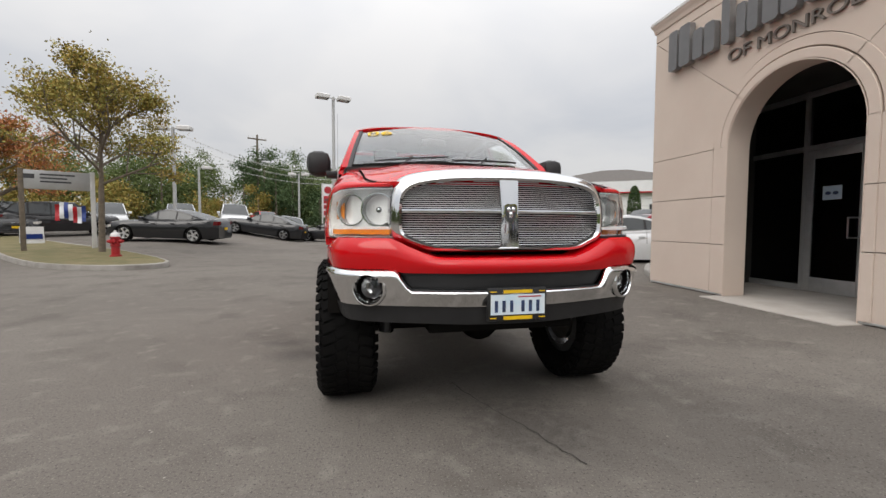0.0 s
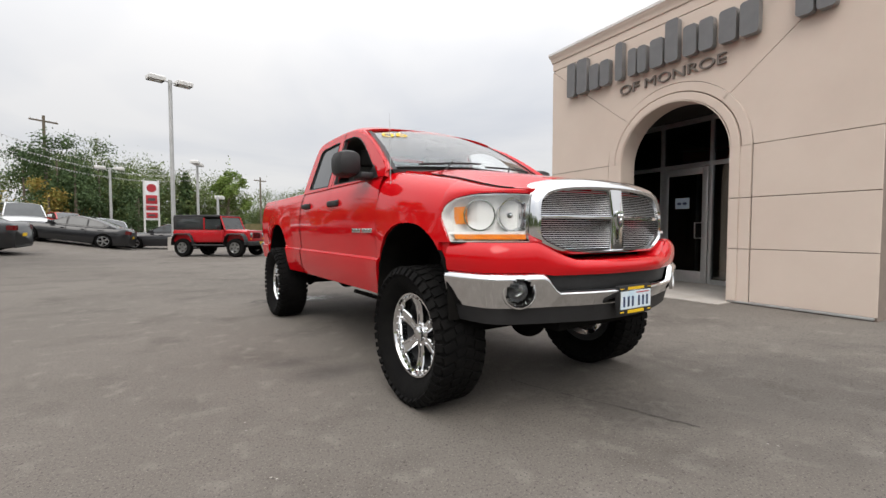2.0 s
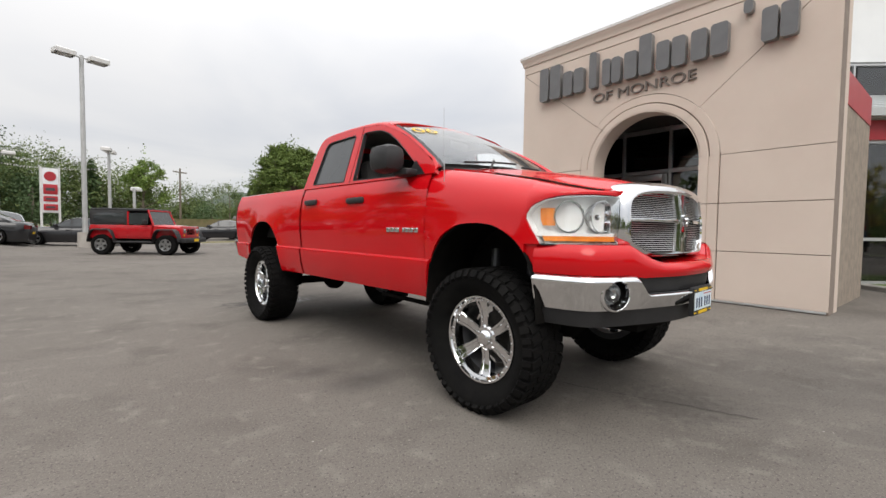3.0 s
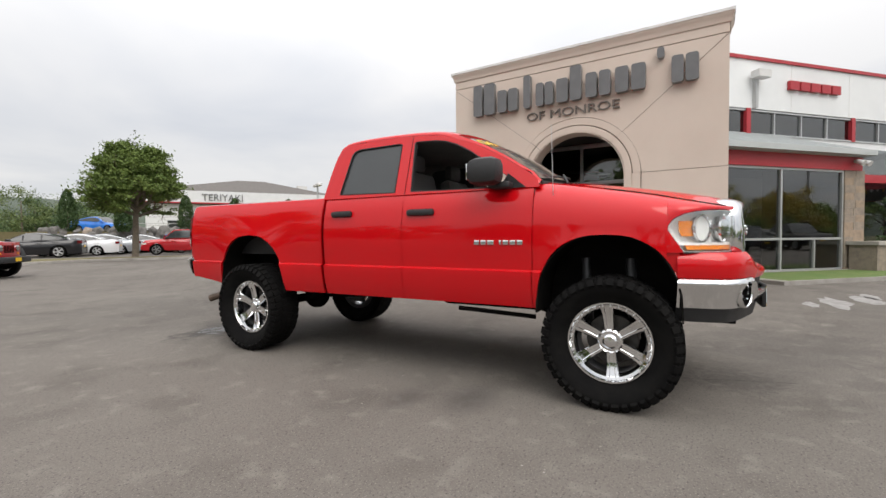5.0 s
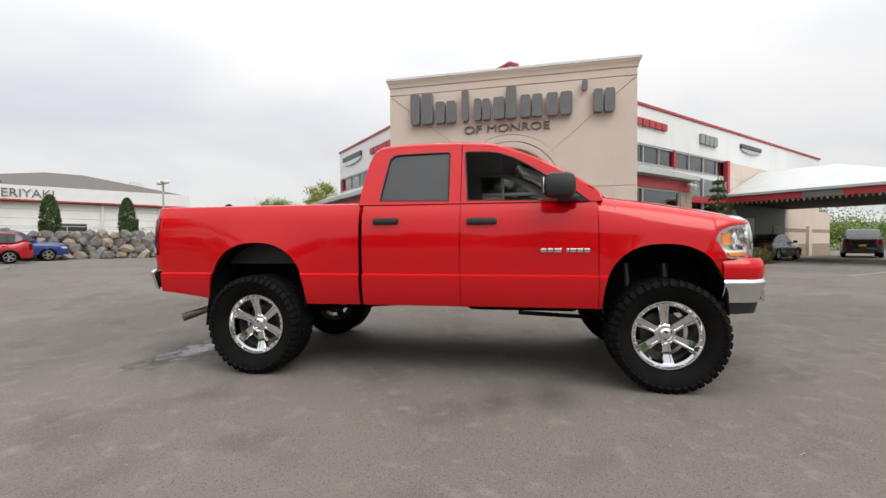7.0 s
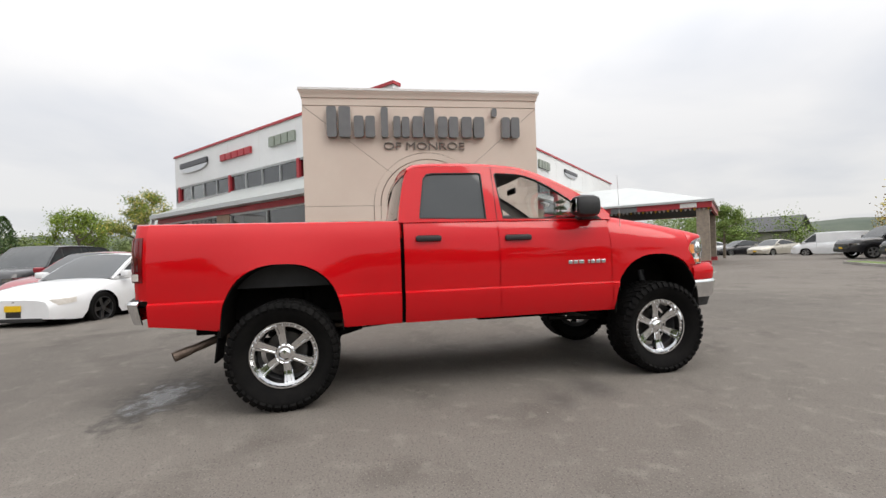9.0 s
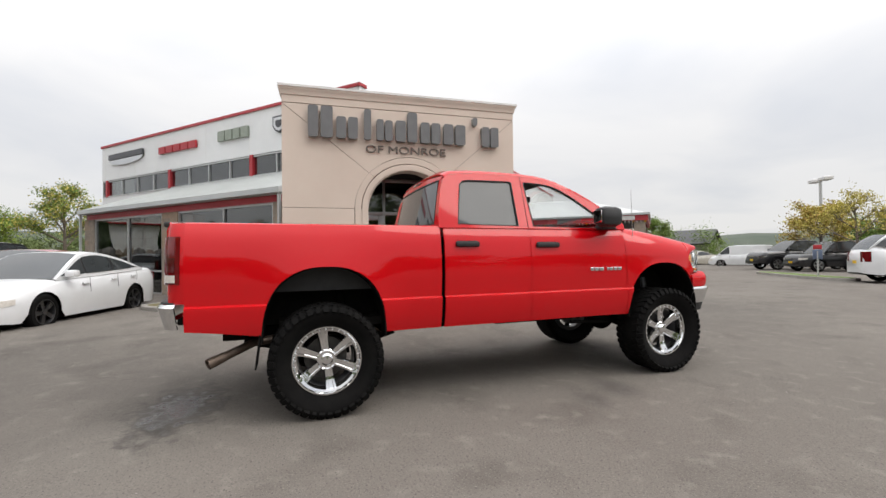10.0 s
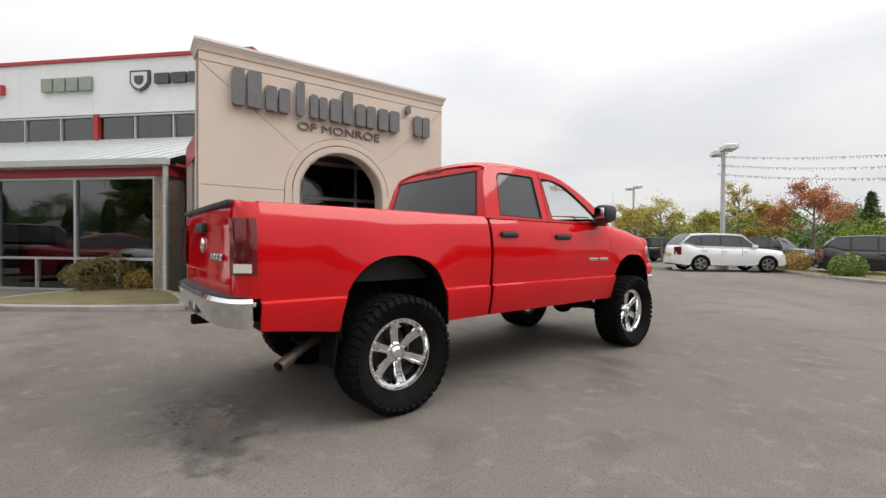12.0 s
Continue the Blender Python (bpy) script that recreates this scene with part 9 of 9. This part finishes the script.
def dealer_sign():
    """Two-post notice board on the island; its writing is only bars."""
    t = thing("notice_board", pose(-10.0, 17.45, ground_z(-10, 17.4) + 0.12, rz=31), "grey two-post direction board with unreadable lines", "sign")
    for x in (-0.92, 0.92):
        part("post", boxm(x - 0.07, x + 0.07, -0.06, 0.06, -0.1, 2.72, bevel=0.008), LAMPWHITE if x > 0 else BARK, t)
    part("panel", boxm(-0.98, 0.98, -0.05, 0.05, 2.05, 2.68, bevel=0.01), GALV, t, "pale grey panel")
    for z, w in ((2.52, 0.9), (2.40, 0.7), (2.28, 0.8)):
        part("writing_bar", boxm(-0.45, -0.45 + w, -0.056, -0.05, z, z + 0.055), SIGNDARK, t, sm=0)
    part("arrow_mark", boxm(-0.85, -0.58, -0.056, -0.05, 2.40, 2.55), SIGNDARK, t, sm=0)


dealer_sign()


def striped_banner():
    t = thing("banner", pose(-13.8, 24.5, ground_z(-13.8, 24.5) + 0.35, rz=25), "red, white and blue striped cloth banner by a car", "banner")
    cols = [P_RED, P_WHITE, P_BLUE, P_WHITE, P_RED, P_WHITE, P_BLUE]
    for i, c in enumerate(cols):
        rows = [[(-0.55 + 1.1 * i / 7 + dx, -1.2 + 0.06 * math.sin(5 * v + i), 1.25 - 0.75 * v + 0.12 * math.sin(i)) for dx in (0, 1.1 / 7)] for v in span(0, 1, 7)]
        part("stripe", gridm(rows, thick=0.006), c, t)
    b = thing("sandwich_board", pose(-12.6, 20.0, ground_z(-12.6, 20.0), rz=40), "white and blue folding board on the ground", "board")
    for s in (1, -1):
        bm = boxm(-0.35, 0.35, -0.012, 0.012, 0, 0.8)
        bm.transform(pose(0, s * 0.18, 0, rx=s * 12))
        part("leaf", bm, P_WHITE if s > 0 else LAMPWHITE, b)
    part("blue_band", boxm(-0.3, 0.3, -0.15, -0.13, 0.3, 0.5), P_BLUE, b, sm=0)


striped_banner()


def pylon_sign(x, y):
    """Tall red and white dealer pylon; its marks are plain shapes."""
    t = thing("pylon_sign", pose(x, y, ground_z(x, y), rz=12), "tall white pylon sign with red panels", "sign")
    for s in (-0.56, 0.56):
        part("post", boxm(s - 0.06, s + 0.06, -0.15, 0.15, 0, 5.6), LAMPWHITE, t, sm=0)
    part("body", boxm(-0.5, 0.5, -0.15, 0.15, 1.9, 5.5, bevel=0.03), P_WHITE, t)
    part("round_mark", add_cyl(BM(), (0, -0.15, 4.85), (0, -0.2, 4.85), 0.38, seg=28), SIGNRED, t, "red disc")
    for z0, z1 in ((3.4, 4.2), (2.8, 3.25), (2.1, 2.6)):
        part("red_panel", boxm(-0.44, 0.44, -0.19, -0.15, z0, z1, bevel=0.01), SIGNRED, t)
        part("mark_bar", boxm(-0.3, 0.27, -0.2, -0.19, z0 + (z1 - z0) * 0.35, z0 + (z1 - z0) * 0.65), SIGNDARK, t, sm=0)


pylon_sign(-4.2, 49.3)


# ---- bank with boulders, and the low building on it ----
def build_bank():
    pts = [(4.0, 52.0), (9.0, 47.2), (13.2, 43.6), (19.0, 39.3), (26.5, 34.2), (33.0, 33.0), (60.0, 40.0), (66.0, 70.0), (30.0, 88.0), (4.0, 78.0)]
    tagged(link("bank", prism(pts, -0.2, 1.82, "z"), GRASS), "raised grassy bank behind the rock wall", "bank", kind="structure")
    t = thing("rock_wall", None, "retaining wall of grey and brown boulders", "wall", kind="structure")
    rng = random.Random(9)
    base = []
    for k in range(5):
        bm = BM()
        bmesh.ops.create_icosphere(bm, subdivisions=2 if k < 3 else 1, radius=1.0)
        for v in bm.verts:
            n = noise.noise(v.co * 1.3 + Vector((k * 7, 0, 0)))
            v.co *= 0.85 + 0.35 * n
            v.co = Vector((max(-0.8, min(0.8, v.co.x)), max(-0.8, min(0.8, v.co.y)), max(-0.7, min(0.7, v.co.z))))
        me = bpy.data.meshes.new("boulder")
        bm.to_mesh(me), bm.free()
        me.materials.append((ROCK, ROCK, ROCK, ROCK, STONE)[k])
        base.append(me)
    line = [(8.4, 47.4), (12.9, 43.4), (18.8, 38.9), (26.4, 33.8), (32.5, 32.6)]
    for row in range(4):
        for a, b in zip(line, line[1:]):
            d = Vector((b[0] - a[0], b[1] - a[1]))
            n = int(d.length / 0.74)
            for i in range(n):
                f = (i + 0.5 + 0.5 * (row % 2)) / n
                o = new("boulder", rng.choice(base))
                o.parent = t
                q = Vector(a) + d * f
                s = rng.uniform(0.42, 0.62)
                o.matrix_local = Matrix.Translation((q.x + rng.uniform(-0.1, 0.1) + 0.12 * row, q.y + rng.uniform(-0.1, 0.1) + 0.14 * row, 0.28 + row * 0.5)) @ pose(0, 0, 0, rng.uniform(0, 360), rng.uniform(0, 360), rng.uniform(0, 360)) @ Matrix.Diagonal((s * 1.15, s, s * 0.85, 1))


build_bank()


def build_low_building():
    """Low white building with a hip roof and a word on its fascia."""
    m = pose(21.5, 59.0, 1.8, rz=math.degrees(math.atan2(-11.5, 18.0)))
    L = 22.0
    t = thing("low_building", m, "white low building with a grey hip roof and red line", "building")
    part("wall", boxm(0, L, 0.6, 12, 0, 3.7), WHITEWALL, t, sm=0)
    part("fascia", boxm(-0.6, L + 0.6, 0, 12.4, 3.75, 5.2), P_WHITE, t, "white fascia", sm=0)
    part("red_line", boxm(-0.62, L + 0.62, -0.04, 0, 3.66, 3.82), REDTRIM, t, sm=0)
    part("soffit", boxm(-0.5, L + 0.5, 0.1, 12.3, 3.6, 3.74), DASH, t, sm=0)
    bm = BM()
    a = [(-0.5, 0.6, 5.2), (L + 0.5, 0.6, 5.2), (L + 0.5, 12, 5.2), (-0.5, 12, 5.2)]
    r = [(L * 0.45, 6.3, 7.4), (L * 0.6, 6.3, 7.4)]
    v = [bm.verts.new(p) for p in a + r]
    for f in ((0, 1, 5, 4), (1, 2, 5), (2, 3, 4, 5), (3, 0, 4)):
        bm.faces.new([v[i] for i in f])
    part("roof", bm, mat("grey_shingle", (0.135, 0.122, 0.112), 0.9, col2=(0.10, 0.092, 0.085), scale=3, bump=0.5, bscale=20), t, "grey shingle hip roof", sm=0)
    for x0, x1, z0, z1 in ((2.2, 4.6, 0.6, 1.6), (9.2, 13.0, 0.5, 1.5), (16.0, 17.6, 0.6, 2.2)):
        w = part("window", boxm(x0, x1, 0.55, 0.6, z0, z1), CARGLASS, t, "dark window", sm=0)
        part("window_frame", boxm(x0 - 0.06, x1 + 0.06, 0.56, 0.585, z1, z1 + 0.08), ALU, w, sm=0)
    for z in (1.0, 2.0, 2.9):
        part("wall_line", boxm(0, L, 0.585, 0.6, z, z + 0.03), KERB, t, sm=0)
    for x in (6.0, 14.2, 19.5):
        part("column", boxm(x, x + 0.25, 0.3, 0.55, 0, 3.6), LAMPWHITE, t, sm=0)
    text_mesh("wall_word", "TERIYAKI", 4.5, 0.8, Matrix.Translation((5.9, -0.004, 4.05)) @ face_m((0, 0, 0), (1, 0, 0), (0, -1, 0)), 0.08, SIGNGREY, t, "grey capital letters teriyaki")
    for x, y, h in ((15.6, 8.0, 0.9), (17.8, 7.0, 1.2)):
        part("roof_unit", boxm(x, x + 1.4, y, y + 1.2, 5.3, 5.9 + h), CAPMETAL, t, sm=0)
    rail = thing("bank_rail", pose(21.5, 57.0, 1.8, rz=math.degrees(math.atan2(-11.5, 18.0))), "thin metal rail along the bank", "railing")
    for z in (0.55, 1.05):
        part("rail", add_cyl(BM(), (-2, -4, z), (20, -4, z), 0.025, seg=6), GALV, rail)
    for k in range(12):
        part("post", add_cyl(BM(), (-2 + 2 * k, -4, 0), (-2 + 2 * k, -4, 1.08), 0.03, seg=6), GALV, rail)


build_low_building()


build_car("sedan", car_paint("bright_blue_paint", (0.02, 0.17, 0.62)), pose(14.4, 51.0, 1.80, rz=-62), "wagon", "bright blue car parked up on the bank", "car", plate=False)


def build_house():
    t = thing("house", pose(55.0, -50.5, 0.0, rz=30), "small grey house with a gable roof beyond the trees", "house")
    part("wall", boxm(-5, 5, -4, 4, 0, 2.9), mat("grey_siding", (0.36, 0.35, 0.32), 0.85, col2=(0.31, 0.3, 0.28), scale=2), t, sm=0)
    rf = mat("dark_roof_shingle", (0.10, 0.10, 0.105), 0.9, col2=(0.075, 0.075, 0.08), scale=3)
    part("roof", prism([(-4.7, 2.7), (0, 5.0), (4.7, 2.7), (4.5, 2.55), (0, 4.8), (-4.5, 2.55)], -5.5, 5.5, "x"), rf, t, "dark gable roof", sm=0)
    part("gable_wall", prism([(-4.0, 2.9), (4.0, 2.9), (0, 4.75)], -5.0, 5.0, "x"), LINER, t, sm=0)
    for x in (-3.2, 0.4, 3.0):
        part("window", boxm(x, x + 1.1, -4.06, -4.0, 1.1, 2.2), CARGLASS, t, sm=0)
    part("window", boxm(-5.06, -5.0, -0.7, 0.7, 2.9, 3.7), CARGLASS, t, sm=0)


build_house()


def build_hills():
    """Low wooded hills all round, far behind everything."""
    rows = []
    n = 120
    lo, mid_, hi, back = [], [], [], []
    for i in range(n):
        a = 2 * math.pi * i / n
        e = 0.5 + 0.5 * noise.noise(Vector((math.cos(a) * 2.2, math.sin(a) * 2.2, 3)))
        h = 6 + 20 * e * (1.5 if 0.1 < a < 1.4 else 0.8) + 2.5 * noise.noise(Vector((math.cos(a) * 16, math.sin(a) * 16, 1)))
        c, s = math.cos(a), math.sin(a)
        lo.append((c * 300, s * 300, -2)), mid_.append((c * 330, s * 330, h * 0.6)), hi.append((c * 380, s * 380, h)), back.append((c * 520, s * 520, -5))
    bm = BM()
    add_grid(bm, [lo, mid_, hi, back], True)
    m = mat("wooded_hill", (0.045, 0.062, 0.045), 0.95, col2=(0.085, 0.10, 0.075), scale=0.05, detail=8)
    tagged(link("backdrop_hills", bm, m, sm=60), "low wooded hills on the horizon", "hills", kind="structure")


build_hills()


def ground_crack(name, pts, w, label):
    """A narrow sunk crack in the asphalt, with ragged edges."""
    rng = random.Random(len(pts) + int(abs(pts[0][0]) * 100))
    fine = []
    for a, b in zip(pts, pts[1:]):
        n = max(2, int((Vector(b) - Vector(a)).length / 0.05))
        for i in range(n):
            f = i / n
            fine.append((a[0] + (b[0] - a[0]) * f + rng.uniform(-0.014, 0.014), a[1] + (b[1] - a[1]) * f + rng.uniform(-0.014, 0.014)))
    rows = []
    for i, p in enumerate(fine):
        q = fine[min(len(fine) - 1, i + 1)]
        o = fine[max(0, i - 1)]
        d = Vector((q[0] - o[0], q[1] - o[1])).normalized()
        k = w * rng.uniform(0.25, 1.1)
        z = ground_z(*p) + 0.004
        rows.append([(p[0] - d.y * k, p[1] + d.x * k, z), (p[0] + d.y * k, p[1] - d.x * k, z)])
    tagged(link(name, gridm(rows), mat("crack_dark", (0.035, 0.031, 0.028), 0.95, col2=(0.055, 0.05, 0.045), scale=20)), label, "crack", kind="structure")


for cp, cw in (([(1.20, 3.62), (1.30, 3.30), (1.39, 3.08), (1.49, 2.88), (1.59, 2.59), (1.66, 2.40)], 0.005),):
    ground_crack("asphalt_crack", cp, cw, "thin dark crack in the asphalt")


def paint_patch():
    """Worn white paint marks near the corner of the building."""
    t = thing("paint_marks", None, "worn white paint marks on the asphalt", "paint mark", kind="structure")
    rng = random.Random(2)
    m = mat("worn_white_paint", (0.34, 0.33, 0.315), 0.9, col2=(0.20, 0.19, 0.18), scale=14, mid=0.45)
    for cx, cy, r in ((6.3, 1.4, 0.5), (6.9, 0.9, 0.42), (7.4, 0.75, 0.3), (5.9, 1.75, 0.25)):
        pts = [(cx + r * (0.7 + 0.5 * rng.random()) * math.cos(a) * 1.4, cy + r * 0.4 * (0.6 + 0.6 * rng.random()) * math.sin(a)) for a in span(0, 2 * math.pi * 15 / 16, 16)]
        bm = BM()
        f = bm.faces.new([bm.verts.new((x, y, ground_z(x, y) + 0.004)) for x, y in pts])
        bmesh.ops.triangulate(bm, faces=[f])
        part("patch", bm, m, t, sm=0)
    m2 = [((9.0, -3.5), (12.5, -7.2)), ((12.5, -4.5), (16.5, -9.0)), ((-13.5, 22.0), (-8.0, 24.0))]
    for a, b in m2:
        d = Vector((b[0] - a[0], b[1] - a[1])).normalized() * 0.05
        bm = BM()
        add_grid(bm, [[(p[0] - d.y, p[1] + d.x, ground_z(*p) + 0.005), (p[0] + d.y, p[1] - d.x, ground_z(*p) + 0.005)] for p in ((a[0] + (b[0] - a[0]) * f, a[1] + (b[1] - a[1]) * f) for f in span(0, 1, 7))])
        part("bay_line", bm, m, t, sm=0)


paint_patch()


def lot_sign():
    t = thing("lot_sign", pose(9.9, -13.3, ground_z(9.9, -13.3) + 0.1, rz=30), "small red and blue sign on a post", "sign")
    part("post", add_cyl(BM(), (0, 0, 0), (0, 0, 1.1), 0.03, seg=8), GALV, t)
    part("blue_panel", boxm(-0.16, 0.16, -0.02, 0.02, 0.75, 1.15, bevel=0.005), mat("blue_grey_panel", (0.12, 0.15, 0.22), 0.5, col2=(0.1, 0.13, 0.2), scale=5), t)
    part("red_panel", boxm(-0.14, 0.14, -0.022, 0.022, 1.17, 1.36, bevel=0.005), SIGNRED, t)


lot_sign()
